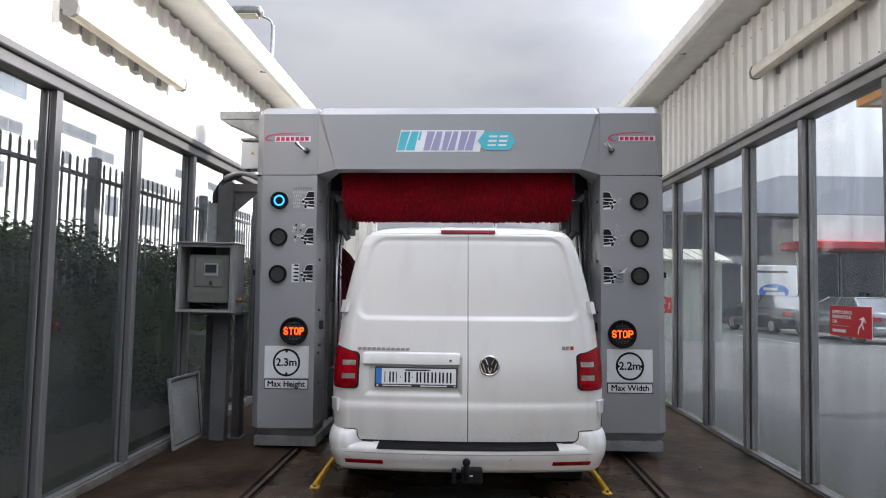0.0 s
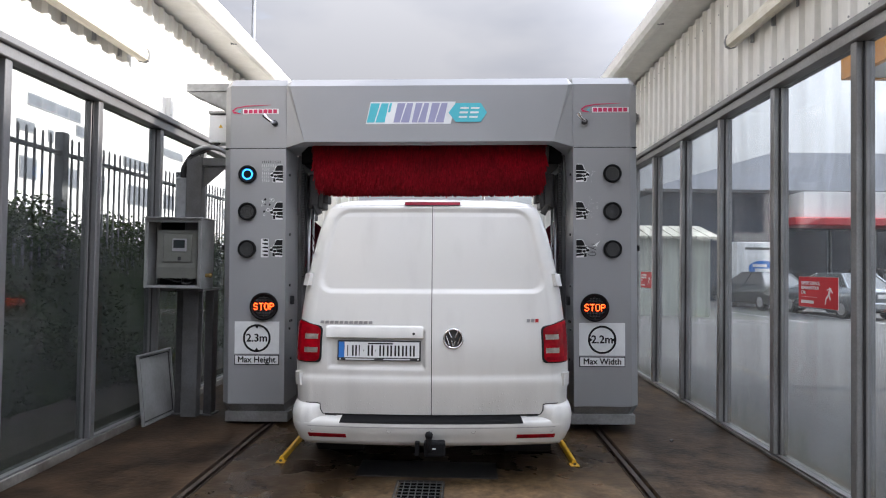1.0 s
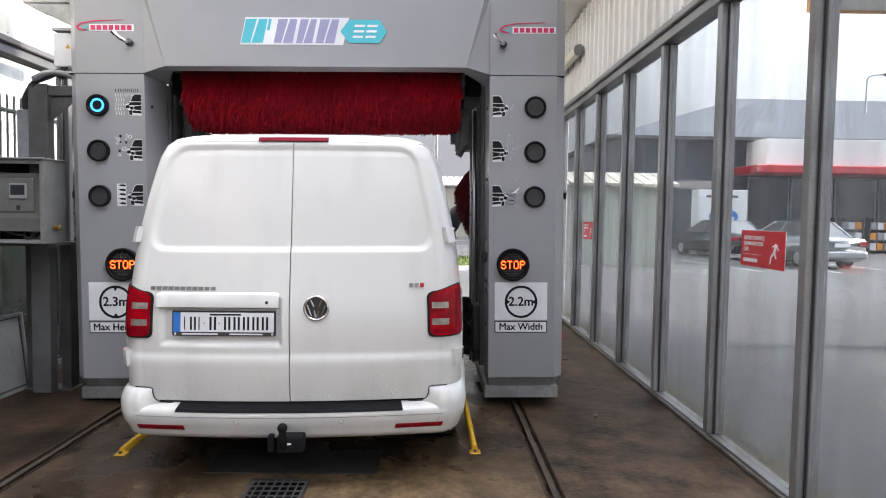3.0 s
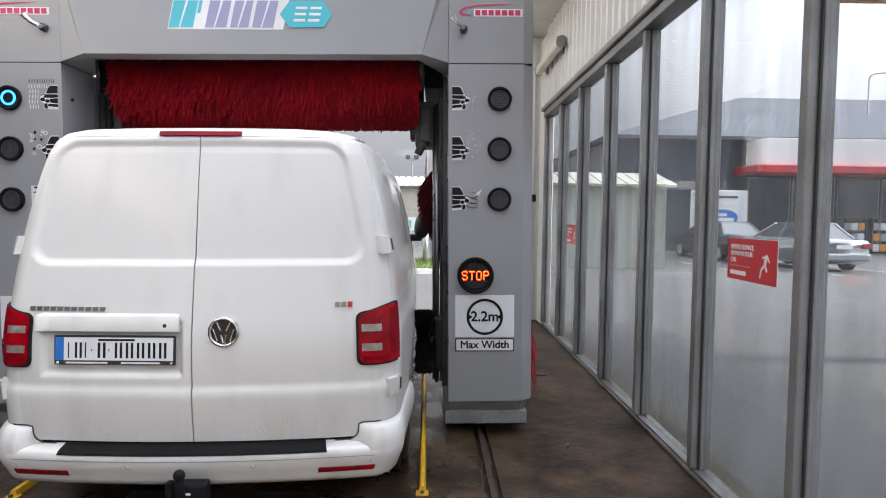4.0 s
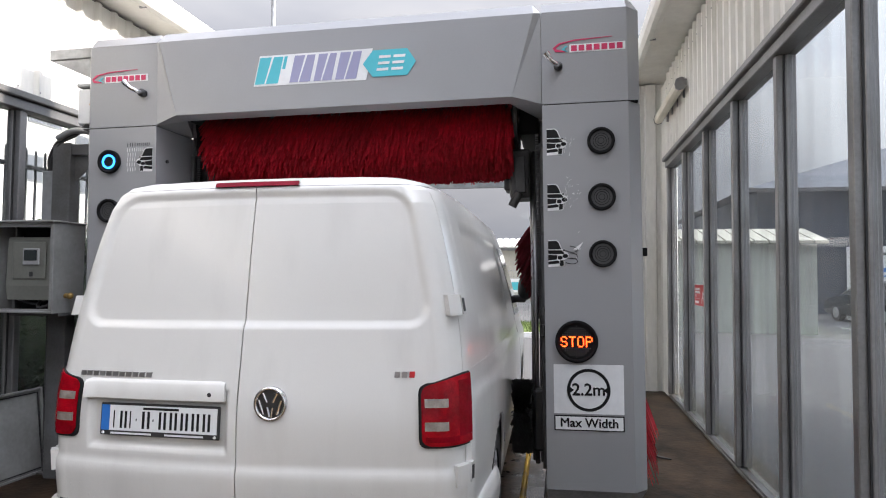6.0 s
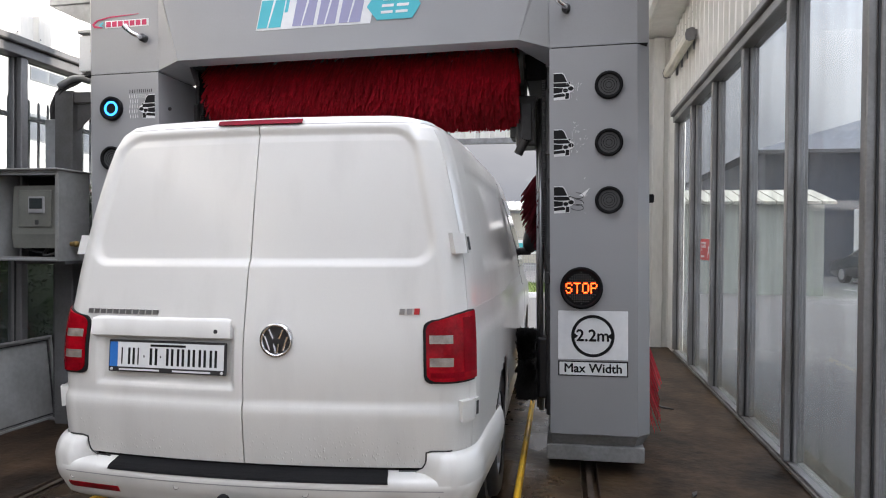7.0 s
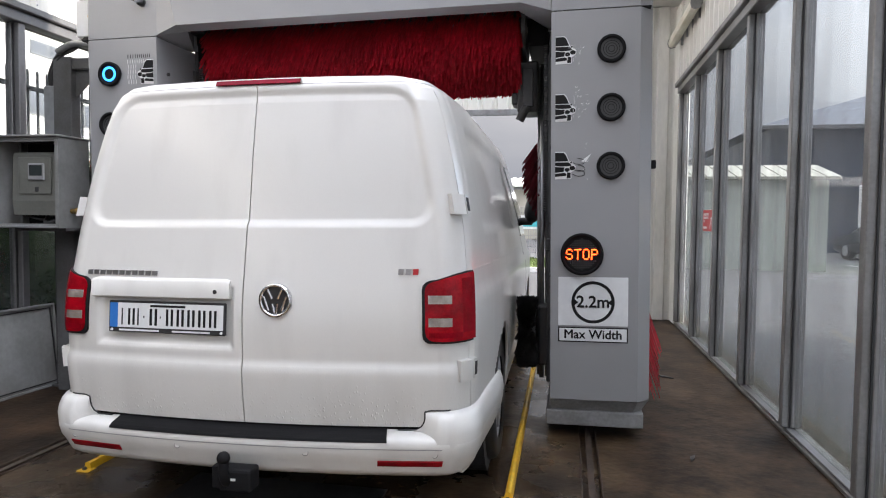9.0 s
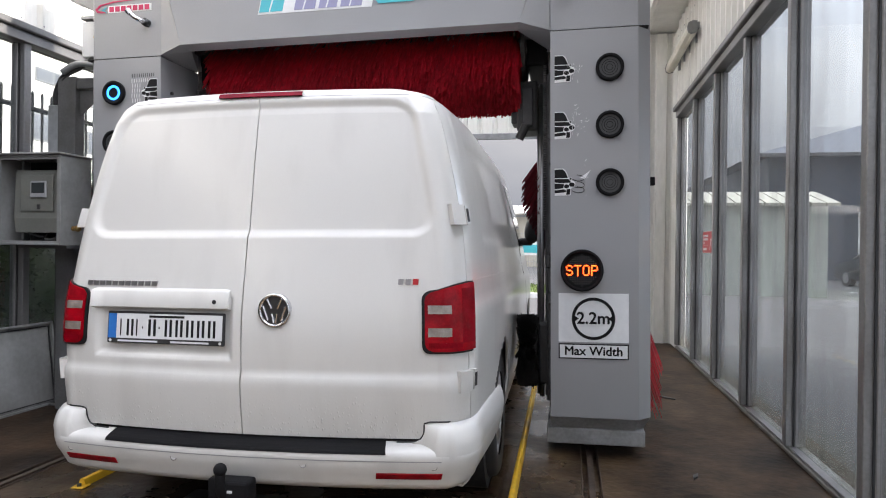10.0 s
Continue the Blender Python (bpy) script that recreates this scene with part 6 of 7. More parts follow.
win_m = mat("pale office window glass", (0.11, 0.12, 0.14), 0.3, vary=0.3, grain=2, stain=0.7, second=(0.17, 0.18, 0.20), bump=0, spec=0.3)
frame_m = mat("grey window frame", (0.22, 0.23, 0.24), 0.5, vary=0.1, bump=0)
render_l = mat("weathered white render", (0.72, 0.72, 0.70), 0.8, vary=0.08, grain=8, stain=0.5, bump=0.05, second=(0.62, 0.61, 0.59))
bldg = thing("white_building", "white rendered office building with grey window strips", "building", pose(-14, 0, 0))
bm = B()
box(bm, -12, 0, 2, 38, -0.03, 10.5, 0.02)
part("wall", bm, render_l, bldg)
bm = B()
box(bm, -12.2, 0.25, 1.8, 38.2, 10.51, 10.75, 0.03)
part("roof", bm, galv, bldg)
rng = random.Random(5)
for y0, y1, z0, z1 in ((12.2, 15.4, 7.1, 7.72), (16.4, 19.35, 6.52, 6.94), (26.1, 28.2, 6.5, 6.9), (30, 33, 6.5, 6.9), (14.0, 15.3, 5.95, 6.35), (15.9, 16.8, 5.62, 5.98), (19.1, 20.6, 6.02, 6.44), (17.5, 17.8, 5.5, 5.95), (22.5, 25.1, 5.45, 5.9), (28.6, 30.5, 5.5, 5.9),
                       (13.9, 14.6, 4.2, 5.0), (16.1, 16.95, 4.1, 4.82), (18.6, 19.3, 4.1, 4.8), (20.2, 21.1, 4.0, 4.8), (22.9, 24.8, 3.9, 4.75), (26.2, 27.4, 4.0, 4.7), (29.5, 31, 4.0, 4.7), (34, 37, 5.5, 5.9), (34, 36, 4.0, 4.7)):
    bm = B()
    box(bm, -0.02, 0.03, y0, y1, z0, z1)
    wnd = part("window", bm, frame_m, bldg)
    n_ = max(1, round((y1 - y0) / 0.7))
    for k in range(n_):
        bm = B()
        st = (y1 - y0) / n_
        box(bm, 0.0302, 0.036, y0 + k * st + 0.04, y0 + (k + 1) * st - 0.04, z0 + 0.05, z1 - 0.05)
        part("pane", bm, win_m, wnd)

# ---------- right side: forecourt, shop, cars ----------
shop = thing("shop_building", "petrol station shop with slate hip roof, white fascia and red band", "building", pose(0, 0, 0))
bm = B()
box(bm, 10.0, 52, 29.0, 47, -0.03, 5.44)
part("wall", bm, shop_d, shop)
bm = B()
vs = [bm.verts.new(p) for p in [(9.2, 28.2, 5.45), (53, 28.2, 5.45), (53, 48, 5.45), (9.2, 48, 5.45), (20, 38, 9.1), (43, 38, 9.1)]]
for f in ((0, 1, 5, 4), (2, 3, 4, 5), (3, 0, 4), (1, 2, 5), (3, 2, 1, 0)):
    bm.faces.new([vs[i] for i in f])
bmesh.ops.recalc_face_normals(bm, faces=bm.faces)
part("roof", bm, slate, shop)
bm = B()
box(bm, 9.1, 53.1, 28.05, 28.19, 5.30, 5.47, 0.01)
part("gutter", bm, grey_d, shop)
bm = B()
box(bm, 16.3, 52, 27.0, 28.98, 4.06, 5.28, 0.02)
part("fascia", bm, render_w, shop)
bm = B()
box(bm, 15.7, 52, 26.6, 28.98, 3.66, 4.05, 0.05)
part("red_band", bm, sign_red, shop)
for k in range(10):
    bm = B()
    box(bm, 16.4 + k * 2.2, 18.5 + k * 2.2, 28.90, 28.98, 0.3, 3.6, 0.01)
    wnd = part("window", bm, galv, shop)
    bm = B()
    box(bm, 16.46 + k * 2.2, 18.44 + k * 2.2, 28.885, 28.898, 0.36, 3.54)
    part("pane", bm, glass_dark, wnd)


def rack(x, y):
    t = thing("display_rack", "shop display rack with packs in front of the window", "rack", pose(x, y, -0.03), "racks")
    bm = B()
    for sx in (-0.55, 0.55):
        box(bm, sx - 0.02, sx + 0.02, -0.2, 0.2, 0, 1.7)
    for z in (0.1, 0.6, 1.1, 1.66):
        box(bm, -0.55, 0.55, -0.2, 0.2, z, z + 0.03)
    part("frame", bm, grey_d, t)
    for r, z in enumerate((0.131, 0.631, 1.131)):
        for k in range(3):
            bm = B()
            box(bm, -0.5 + k * 0.34, -0.2 + k * 0.34, -0.17, 0.15, z, z + 0.34, 0.02)
            part("pack", bm, (sticker, canopy_o, grey)[(r + k) % 3], t)
    return t


for x in (19.6, 21.0, 22.4, 24.0):
    rack(x, 27.9)


def saloon(x, y, rz, paint_m, label):
    t = thing("car", label, "car", pose(x, y, -0.03, 0, 0, rz), "parked cars")
    bm = B()
    prism(bm, [(0, 0.35), (0.05, 0.75), (0.02, 0.95), (0.85, 1.02), (1.55, 1.0), (3.1, 0.98), (4.3, 0.82), (4.5, 0.6), (4.5, 0.32), (4.1, 0.22), (0.3, 0.22)], -0.88, 0.88, "x")
    bmesh.ops.bevel(bm, geom=[e for e in bm.edges], offset=0.05, segments=2, affect="EDGES")
    part("body", bm, paint_m, t, smooth=True)
    bm = B()
    lo_r = [(0.62, -0.80), (0.62, 0.80), (3.35, 0.80), (3.35, -0.80)]
    hi_r = [(1.2, -0.58), (1.2, 0.58), (2.5, 0.58), (2.5, -0.58)]
    a, b = [bm.verts.new((q, p, 0.99)) for p, q in lo_r], [bm.verts.new((q, p, 1.44)) for p, q in hi_r]
    for i in range(4):
        bm.faces.new((a[i], a[(i + 1) % 4], b[(i + 1) % 4], b[i]))
    bm.faces.new(b)
    bmesh.ops.recalc_face_normals(bm, faces=bm.faces)
    part("cabin_glass", bm, glass_dark, t)
    bm = B()
    box(bm, -0.57, 0.57, 1.22, 2.48, 1.441, 1.475, 0.02)
    for sx in (-1, 1):
        for (ya, yb) in ((0.62, 1.2), (3.35, 2.5)):
            rod(bm, (sx * 0.80, ya, 0.99), (sx * 0.58, yb, 1.45), 0.035, 6)
        rod(bm, (sx * 0.80, 2.0, 0.99), (sx * 0.58, 1.9, 1.45), 0.03, 6)
    part("roof", bm, paint_m, t)
    for sx in (-1, 1):
        bm = B()
        box(bm, min(sx * 0.58, sx * 0.885), max(sx * 0.58, sx * 0.885), -0.02, 0.12, 0.72, 0.88, 0.02)
        part("tail_lamp", bm, red_lens, t)
        for yy in (0.85, 3.65):
            w = part("wheel", rod(B(), (sx * 0.66, yy, 0.31), (sx * 0.87, yy, 0.31), 0.31, 24), rubber, t)
            part("rim", rod(B(), (sx * 0.871, yy, 0.31), (sx * 0.885, yy, 0.31), 0.2, 16), steel, w)
    bm = B()
    box(bm, -0.26, 0.26, -0.02, 0.03, 0.70, 0.82)
    part("plate", bm, plate_m, t)
    bm = B()
    box(bm, -0.45, 0.45, -0.025, 0.02, 0.88, 0.905)
    part("trim_strip", bm, chrome, t)
    bm = B()
    box(bm, -0.85, 0.85, -0.06, 0.25, 0.33, 0.58, 0.06, 2)
    part("bumper", bm, paint_m, t)
    return t


saloon(13.5, 16.6, 6, silver, "silver saloon car parked on the forecourt")
saloon(12.7, 20.6, 8, mat("dark green car paint", (0.03, 0.04, 0.045), 0.25, 0.4, vary=0.05, bump=0, coat=0.6), "dark saloon car parked beside a locker")
for x in (10.4, 12.7, 15.1):
    ln = part("parking_line", prism(B(), [(x, 15.4), (x + 0.1, 15.4), (x - 0.4, 20.2), (x - 0.5, 20.2)], -0.03, -0.026, "z"), white_line, None, "worn white parking bay line on asphalt", kind="structure")

lock = thing("parcel_locker", "white parcel locker with rows of doors and a blue oval", "locker", pose(13.0, 24.0, -0.03))
bm = B()
box(bm, -1.05, 1.05, 0, 0.7, 0.0, 2.75, 0.02)
part("body", bm, sticker, lock)
for k in range(9):
    bm = B()
    box(bm, -1.0, 1.0, -0.014, -0.002, 0.12 + k * 0.235, 0.335 + k * 0.235, 0.003)
    part("door", bm, plate_m, lock)
bm = B()
bmesh.ops.create_cone(bm, cap_ends=True, segments=32, radius1=1, radius2=1, depth=0.01, matrix=Matrix.LocRotScale((0.05, -0.021, 1.62), Euler((radians(90), 0, 0)), (0.62, 0.34, 1)))
ov = part("oval", bm, blue_m, lock)
bm = B()
box(bm, -0.3, 0.5, -0.032, -0.027, 1.45, 1.62)
box(bm, -0.4, 0.2, -0.032, -0.027, 1.68, 1.80)
part("pale_bars", bm, sticker, ov)
bm = B()
box(bm, -0.7, 0.65, -0.018, -0.0145, 2.42, 2.52)
part("dark_bars", bm, grey_d, lock)

kiosk = thing("kiosk", "pale service kiosk with a white corrugated roof", "kiosk", pose(0, 17.0, -0.03))
bm = B()
box(bm, 4.1, 8.2, 0, 3.2, 0, 2.5)
part("wall", bm, mat("pale green-grey wall sheet", (0.34, 0.36, 0.32), 0.6, vary=0.1, grain=4, stain=0.8, bump=0.02), kiosk)
bm = B()
for k in range(12):
    x = 3.9 + k * 0.38
    prism(bm, [(-0.25, 2.5), (1.6, 2.95), (3.4, 2.5), (3.4, 2.57), (1.6, 3.03), (-0.25, 2.58)], x, x + 0.34, "x")
part("roof", bm, mat("dull cream roof sheet", (0.33, 0.32, 0.26), 0.6, vary=0.1, grain=4, stain=0.8, bump=0.02), kiosk)

can = thing("forecourt_canopy", "flat forecourt canopy with an orange fascia on grey columns", "canopy", pose(0, 0, 0))
bm = B()
box(bm, 6.25, 16, -1.8, 6.0, 4.52, 4.60)
part("soffit", bm, white_m, can, "white sheet soffit")
bm = B()
for x0, x1, y0, y1 in ((6.25, 16.1, 6.002, 6.1), (6.15, 6.248, -1.9, 6.1), (6.25, 16.1, -1.9, -1.802), (16.002, 16.1, -1.8, 6.0)):
    box(bm, x0, x1, y0, y1, 4.50, 5.15, 0.005)
part("fascia", bm, canopy_o, can)
for x, y in ((11.5, 0.2), (11.5, 4.2)):
    bm = B()
    rod(bm, (x, y, -0.03), (x, y, 4.519), 0.17, 16)
    part("column", bm, galv, can)

# ---------- things in the bay ----------
def batten_light(x, s, y0, y1, z, label):
    t = thing("batten_light", label, "wall lamp", pose(x, 0, z), "batten lights on the side walls")
    bm = B()
    box(bm, -s * 0.01, -s * 0.035, y0, y1, -0.02, 0.05, 0.004)
    part("tray", bm, cab_in, t)
    bm = B()
    prism(bm, [(-s * 0.036, -0.05), (-s * 0.085, -0.062), (-s * 0.118, -0.045), (-s * 0.128, 0.0), (-s * 0.115, 0.045), (-s * 0.07, 0.062), (-s * 0.036, 0.058)], y0 + 0.03, y1 - 0.03)
    part("cover", bm, lamp_m, t, "yellowed unlit plastic cover")
    for y in (y0, y1 - 0.03):
        bm = B()
        prism(bm, [(-s * 0.034, -0.055), (-s * 0.088, -0.068), (-s * 0.122, -0.05), (-s * 0.134, 0.0), (-s * 0.12, 0.05), (-s * 0.072, 0.068), (-s * 0.034, 0.062)], y, y + 0.029)
        part("end_cap", bm, cab_in, t)
    for k in range(4):
        y = y0 + 0.25 + k * (y1 - y0 - 0.5) / 3
        part("bracket", box(B(), -s * 0.008, s * 0.02, y - 0.012, y + 0.012, -0.09, 0.08, 0.002), galv, t)
    return t


batten_light(XR - 0.035, 1, -0.22, 1.42, 3.475, "long unlit batten light with a greyed cover on the cladding")
batten_light(XR - 0.035, 1, 4.66, 6.28, 3.545, "long unlit batten light with a greyed cover on the cladding")
batten_light(XL + 0.035, -1, -0.48, 1.16, 3.235, "long unlit batten light with a yellowed cover, in sun")


def warning_sign(y, z):
    """On the glass of the right wall, read from inside."""
    m = Matrix(((0, 0, -1, XR + 0.043), (-1, 0, 0, y), (0, 1, 0, z), (0, 0, 0, 1)))
    t = thing("warning_sign", "red slippery surface warning sign stuck on the glass", "sign", m, "warning signs")
    bm = B()
    box(bm, -0.252, 0.252, -0.107, 0.107, 0.0, 0.003)
    part("board", bm, sign_red, t)
    bm = B()
    box(bm, -0.2535, 0.2535, -0.1085, 0.1085, -0.0025, -0.0002)
    part("edging", bm, sticker, t)
    for k, line in enumerate(("SLIPPERY SURFACE,", "REMAIN IN YOUR", "CAR.")):
        words("words", line, 0.034, pose(-0.215, 0.062 - 0.034 * k, 0.0045), sticker, t, depth=0.0006, bold=0.0006, align="LEFT", spacing=0.86)
    bm = B()
    box(bm, -0.215, 0.0, -0.036, -0.034, 0.0032, 0.0045)
    part("rule", bm, sticker, t)
    bm = B()
    box(bm, -0.215, -0.045, -0.082, -0.060, 0.0032, 0.0045)
    part("bar", bm, sticker, t)
    bm = B()
    for (xa, ya), (xb, yb), r in (((0.165, 0.035), (0.145, -0.01), 0.013), ((0.145, -0.01), (0.165, -0.045), 0.008), ((0.145, -0.01), (0.11, -0.04), 0.008), ((0.11, -0.04), (0.10, -0.08), 0.007), ((0.162, 0.03), (0.12, 0.02), 0.005), ((0.165, 0.03), (0.19, 0.0), 0.005)):
        rod(bm, (xa, ya, 0.0035), (xb, yb, 0.0035), r, 6)
    bmesh.ops.scale(bm, vec=(1, 1, 0.12), space=Matrix.Translation((0, 0, -0.0035)), verts=bm.verts)
    part("slip_symbol", bm, sticker, t)
    return t


warning_sign(0.288, 1.316)
warning_sign(4.56, 1.322)

# control cabinet, stand, junction box
cab = thing("control_cabinet", "open grey steel cabinet with a wash control panel inside", "cabinet", pose(-2.428, 1.50, 1.22))
# the back panel is matt black: shade inside the case put into its colour
for x0, x1, y0, y1, z0, z1 in ((-0.262, -0.248, 0, 0.30, 0, 0.632), (0.248, 0.262, 0, 0.30, 0, 0.632), (-0.247, 0.247, 0, 0.30, 0, 0.014), (-0.247, 0.247, 0, 0.30, 0.618, 0.632), (-0.247, 0.247, 0.286, 0.30, 0.0145, 0.6175)):
    part("case_panel", box(B(), x0, x1, y0, y1, z0, z1, 0.002), cab_in if y0 < 0.2 else black_m, cab)
part("rain_cap", box(B(), -0.272, 0.272, -0.02, 0.31, 0.633, 0.648, 0.004), cab_in, cab)
for x0, x1, z0, z1 in ((-0.247, -0.230, 0.015, 0.617), (0.230, 0.247, 0.015, 0.617), (-0.229, 0.229, 0.015, 0.030), (-0.229, 0.229, 0.602, 0.617)):
    part("case_lip", box(B(), x0, x1, 0.004, 0.010, z0, z1), cab_in, cab)
bm = B()
prism(bm, [(0.08, 0.09), (0.065, 0.19), (0.08, 0.515), (0.09, 0.535), (0.284, 0.535), (0.284, 0.09)], -0.175, 0.195, "x")
cp = part("control_panel", bm, beige, cab, "moulded grey-beige control panel")
bm = B()
box(bm, -0.12, 0.15, 0.058, 0.072, 0.235, 0.500, 0.01, 2)
part("panel_front", bm, beige, cp)
bm = B()
box(bm, -0.03, 0.105, 0.046, 0.059, 0.335, 0.455, 0.006)
part("display_frame", bm, grey, cp)
bm = B()
box(bm, -0.015, 0.09, 0.042, 0.047, 0.368, 0.442, 0.002)
part("display", bm, screen_m, cp)
bm = B()
box(bm, 0.022, 0.052, 0.050, 0.059, 0.255, 0.290, 0.004)
part("lock", bm, black, cp)
bm = B()
tube(bm, curve_pts([(-0.20, 0.2, 0.10), (-0.1, 0.12, 0.085), (0.0, 0.14, 0.06), (0.06, 0.2, 0.09)], 8), 0.009, 6)
tube(bm, curve_pts([(0.02, 0.18, 0.10), (0.06, 0.1, 0.04), (0.12, 0.12, 0.05), (0.14, 0.2, 0.10)], 8), 0.011, 6)
part("cable", bm, rubber, cp, smooth=True)
bm = B()
rod(bm, (0.262, 0.12, 0.12), (0.296, 0.12, 0.12), 0.018, 14)
ball(bm, (0.302, 0.12, 0.12), 0.024, 14)
part("knob", bm, brass, cab, "small tarnished brass knob")

stand = thing("cabinet_stand", "dark steel stand with conduit box and curved cables", "stand", pose(-2.365, 1.66, 0))
part("leg", box(B(), -0.18, -0.10, 0.22, 0.34, 0.012, 1.195, 0.005), dark, stand)
part("leg", box(B(), 0.10, 0.18, 0.22, 0.34, 0.012, 1.195, 0.005), dark, stand)
part("foot_plate", box(B(), -0.2, 0.2, 0.19, 0.37, 0.0, 0.0118), grey_d, stand)
part("shelf", box(B(), -0.2, 0.2, -0.10, 0.34, 1.197, 1.219), grey_d, stand)
bm = B()
box(bm, -0.075, 0.075, 0.115, 0.215, 0.0, 2.47, 0.005)
part("post", bm, grey_d, stand)
bm = B()
box(bm, -0.185, -0.08, 0.145, 0.21, 1.3, 2.27, 0.006)
part("conduit_box", bm, galv, stand)
bm = B()
box(bm, -0.075, 0.39, 0.13, 0.20, 2.38, 2.46, 0.005)
prism(bm, [(0.08, 2.375), (0.30, 2.375), (0.08, 2.18)], 0.16, 0.17)
part("arm", bm, grey_d, stand)
bm = B()
for k, (dx, dz) in enumerate(((0, 0), (0.012, 0.02), (0.022, -0.01), (0.03, 0.03), (0.038, 0.008))):
    tube(bm, curve_pts([(-0.13 + dx * 0.8, 0.15 + 0.01 * k, 2.27), (-0.12 + dx, 0.14, 2.37 + dz), (-0.03 + dx, 0.12, 2.48 + dz), (0.12, 0.11, 2.53 + dz), (0.20 + dx, 0.12, 2.60), (0.21 + dx, 0.13, 2.68)], 8), 0.011, 7)
part("cable", bm, rubber, stand, smooth=True)
bm = B()
tube(bm, curve_pts([(-0.02, 0.10, 2.50), (0.10, 0.095, 2.55), (0.22, 0.10, 2.545), (0.33, 0.13, 2.50)], 8), 0.024, 8)
part("grey_hose", bm, galv, stand, smooth=True)

jb = thing("junction_box", "white electrical junction box on a galvanised bracket", "junction box", pose(-2.112, 1.85, 2.566))
bm = B()
box(bm, -0.11, 0.10, -0.08, 0.06, 0.03, 0.30, 0.008, 2)
jbb = part("box", bm, plate_m, jb)
bm = B()
box(bm, -0.112, 0.102, -0.092, -0.081, 0.035, 0.295, 0.006)
part("cover", bm, plate_m, jbb)
bm = B()
prism(bm, [(-0.02, 0.175), (0.02, 0.175), (0.0, 0.21)], -0.094, -0.0922)
part("warning_mark", bm, yellow, jbb)
bm = B()
box(bm, -0.12, 0.19, -0.10, 0.08, 0.31, 0.335, 0.004)
box(bm, 0.105, 0.17, -0.07, 0.06, -0.20, 0.309, 0.004)
box(bm, 0.04, 0.30, -0.06, 0.05, -0.25, -0.201, 0.004)
part("bracket", bm, galv, jb)

leaf_p = thing("leaning_panel", "loose grey steel sheet panel leaning on the glass wall", "panel", pose(-2.588, 1.66, 0.0, 0, -6.5, -2))
part("sheet", box(B(), -0.004, 0.004, -0.30, 0.30, 0.0, 0.63, 0.002), cab_in, leaf_p)
for y0, y1, z0, z1 in ((-0.30, -0.285, 0.0, 0.63), (0.285, 0.30, 0.0, 0.63), (-0.284, 0.284, 0.0, 0.015), (-0.284, 0.284, 0.615, 0.63)):
    part("folded_edge", box(B(), 0.0045, 0.022, y0, y1, z0, z1), cab_in, leaf_p)
bm = B()
for y0, y1, z0, z1 in ((-0.27, -0.262, 0.03, 0.60), (0.262, 0.27, 0.03, 0.60), (-0.261, 0.261, 0.03, 0.038), (-0.261, 0.261, 0.592, 0.60)):
    box(bm, 0.0045, 0.012, y0, y1, z0, z1)
part("seal", bm, rubber, leaf_p)


# wheel guides, drain, scraps
def wheel_guide(x, y0, y1, rz, label):
    t = thing("wheel_guide", label, "wheel guide", pose(x, y0, 0, 0, 0, rz), "yellow wheel guides")
    bm = B()
    prism(bm, [(-0.021, 0.001), (0.021, 0.001), (0.018, 0.018), (0.012, 0.036), (0.0, 0.042), (-0.012, 0.036), (-0.018, 0.018)], 0.03, y1 - y0)
    part("bar", bm, yellow, t)
    bm = B()
    box(bm, -0.034, 0.034, -0.012, 0.055, 0.0005, 0.008, 0.003)
    part("foot_plate", bm, yellow, t)
    for dx in (-0.0, ):
        bm = B()
        rod(bm, (dx, 0.008, 0.010), (dx, 0.008, 0.022), 0.011, 6)
        part("bolt", bm, dark, t)
    return t


wheel_guide(1.052, 0.52, 6.0, 0.6, "worn yellow steel wheel guide bar on the floor")
wheel_guide(-1.11, 0.43, 6.0, 1.2, "worn yellow steel wheel guide bar on the floor")

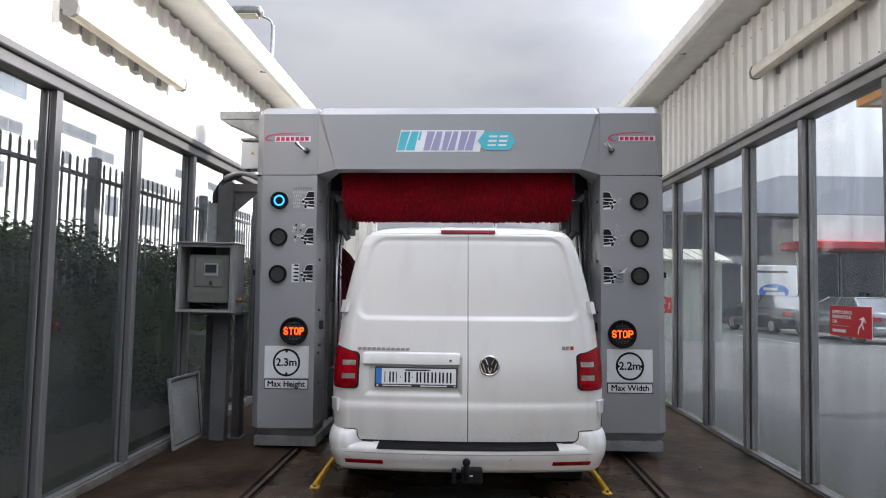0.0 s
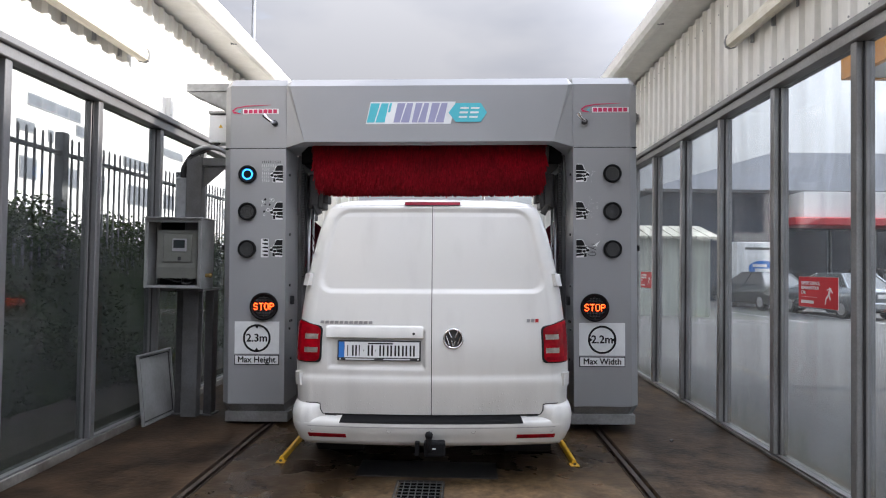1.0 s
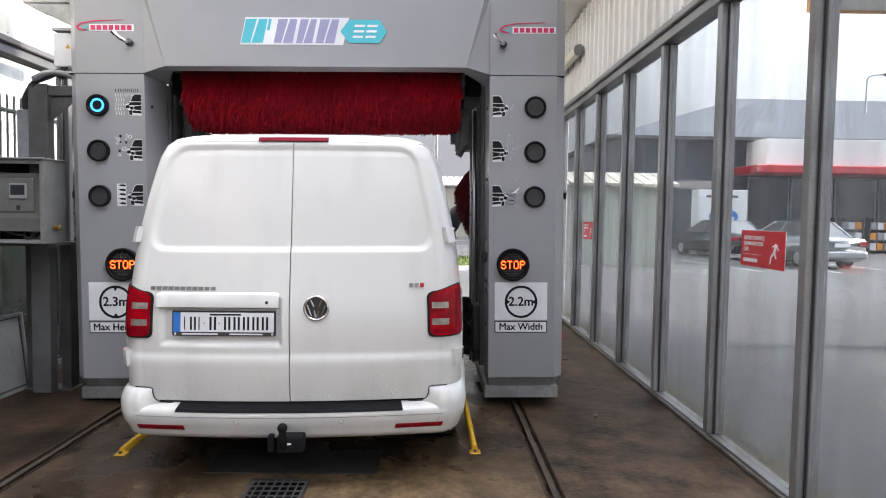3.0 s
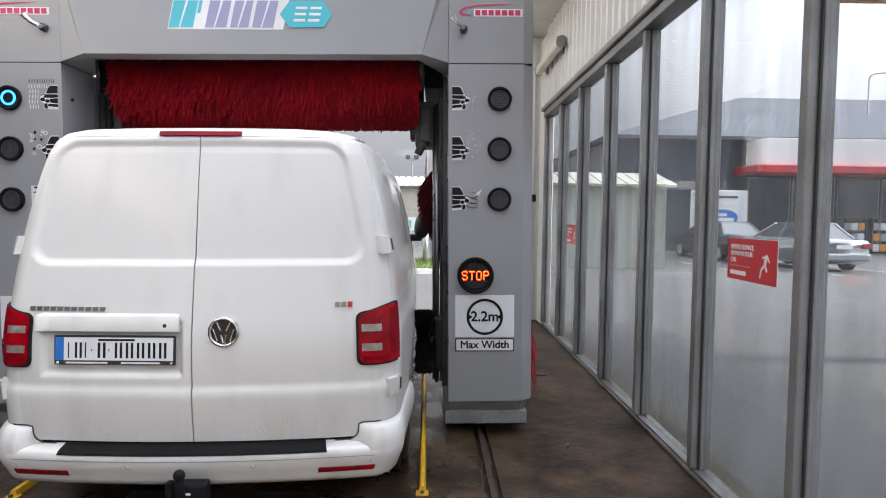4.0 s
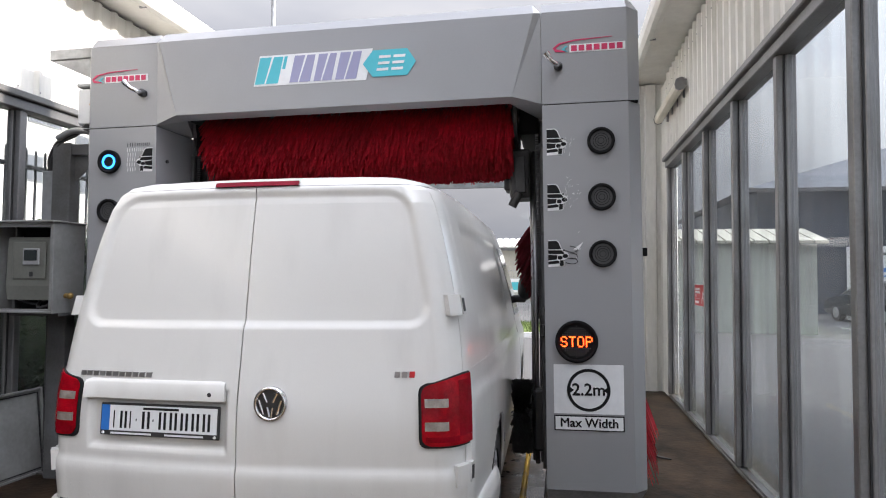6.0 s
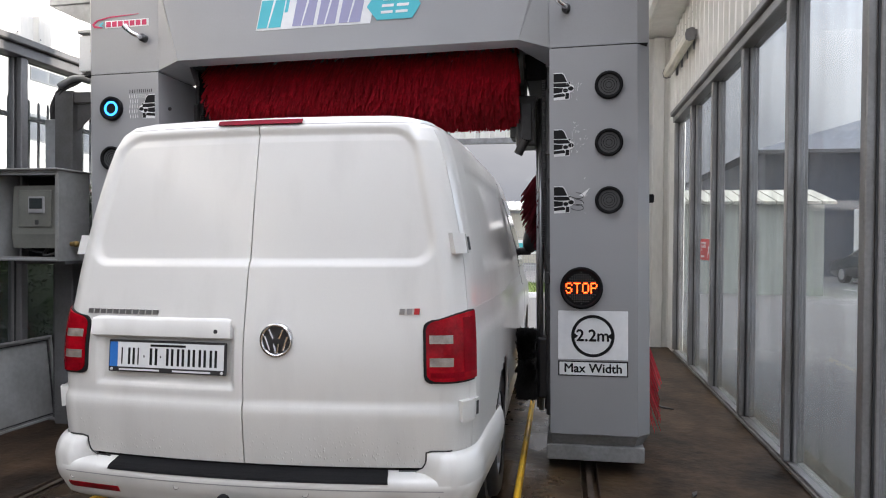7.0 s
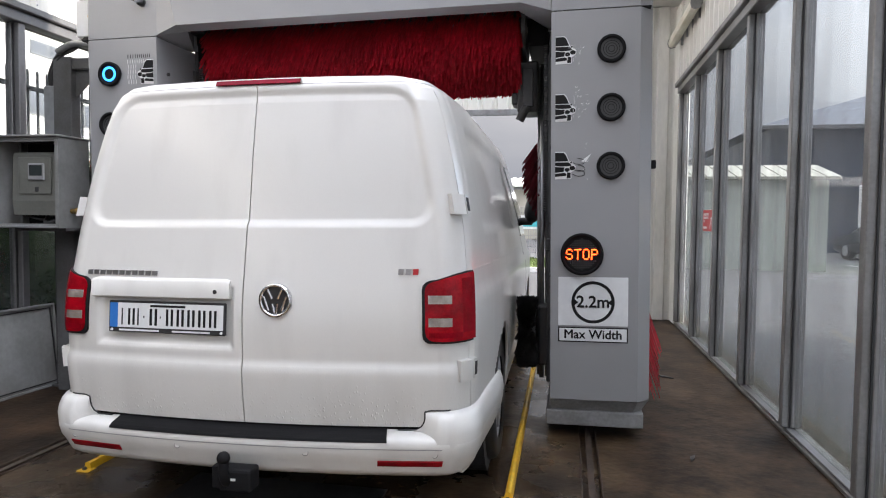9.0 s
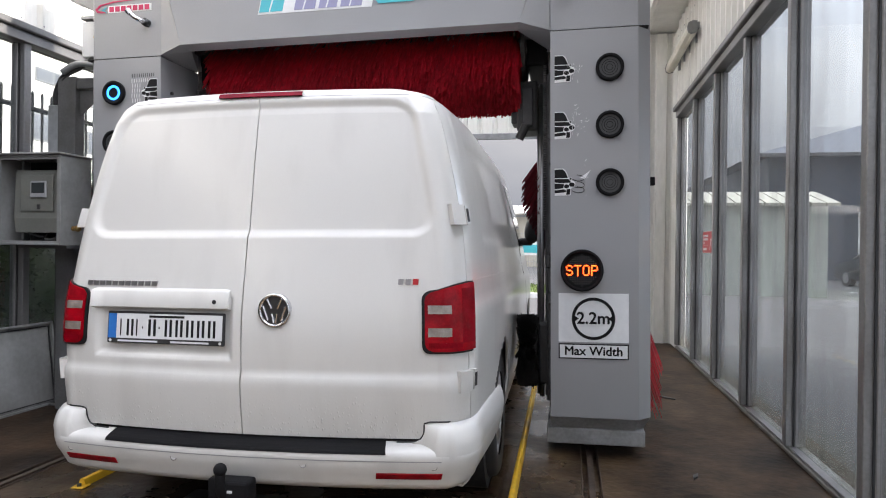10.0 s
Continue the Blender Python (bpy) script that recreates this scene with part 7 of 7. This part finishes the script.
grate_m = mat("dulled galvanised grid", (0.17, 0.172, 0.175), 0.45, 0.6, vary=0.2, grain=25, stain=5, bump=0.05)
grate = thing("drain_grate", "galvanised grid over a dark floor drain", "drain grate", pose(-0.057, -1.54, 0))
# flat black sheet stands in for the shade of the drain's depth
bm = B()
box(bm, -0.135, 0.135, -1.59, 1.59, 0.0005, 0.0015)
part("pit_shade", bm, mat("drain shade black", (0.004, 0.004, 0.004), 0.9, vary=0.2, bump=0, spec=0.02), grate)
bm = B()
for k in range(8):
    x = -0.15 + k * 0.30 / 7
    box(bm, x - 0.003, x + 0.003, -1.6, 1.6, 0.002, 0.012)
part("long_bar", bm, grate_m, grate, kind="stuff")
bm = B()
for k in range(54):
    y = -1.59 + k * 0.06
    box(bm, -0.146, 0.146, y - 0.002, y + 0.002, 0.0025, 0.009)
part("cross_bar", bm, grate_m, grate, kind="stuff")
bm = B()
for x in (-0.158, 0.158):
    box(bm, x - 0.004, x + 0.004, -1.62, 1.62, 0.0005, 0.013)
for y in (-1.612, 1.612):
    box(bm, -0.153, 0.153, y - 0.008, y + 0.008, 0.0005, 0.013)
part("rim", bm, dark, grate)

plate = thing("floor_plate", "dark steel plate let into the floor under the van", "floor plate", pose(0.1, 0.36, 0))
bm = B()
box(bm, -0.62, 0.37, -0.185, 0.185, 0.0005, 0.005, 0.001)
part("sheet", bm, dark, plate)

rng = random.Random(8)
foam = thing("foam_scrap", "lump of white foam lying on the floor rail", "foam", pose(1.56, -0.32, 0.0))
bm = B()
for k in range(26):
    bmesh.ops.create_icosphere(bm, subdivisions=1, radius=rng.uniform(0.008, 0.022), matrix=Matrix.Translation((rng.gauss(0, 0.045), rng.gauss(0, 0.016), 0.008 + rng.random() * 0.012)))
part("foam_clump", bm, sticker, foam, kind="stuff")
for x, y, r in ((2.12, 3.25, 0.05), (2.0, 1.3, 0.03), (1.9, -0.3, 0.025)):
    lf = thing("wet_debris", "small dark scrap of wet debris on the concrete", "debris", pose(x, y, 0.0, 0, 0, rng.uniform(0, 180)), "scraps on the floor")
    bm = B()
    prism(bm, [(-r * 1.6, -r * 0.3), (0, -r * 0.5), (r * 1.8, 0), (0.2 * r, r * 0.45)], 0.0005, 0.012, "z")
    part("scrap", bm, dark, lf)
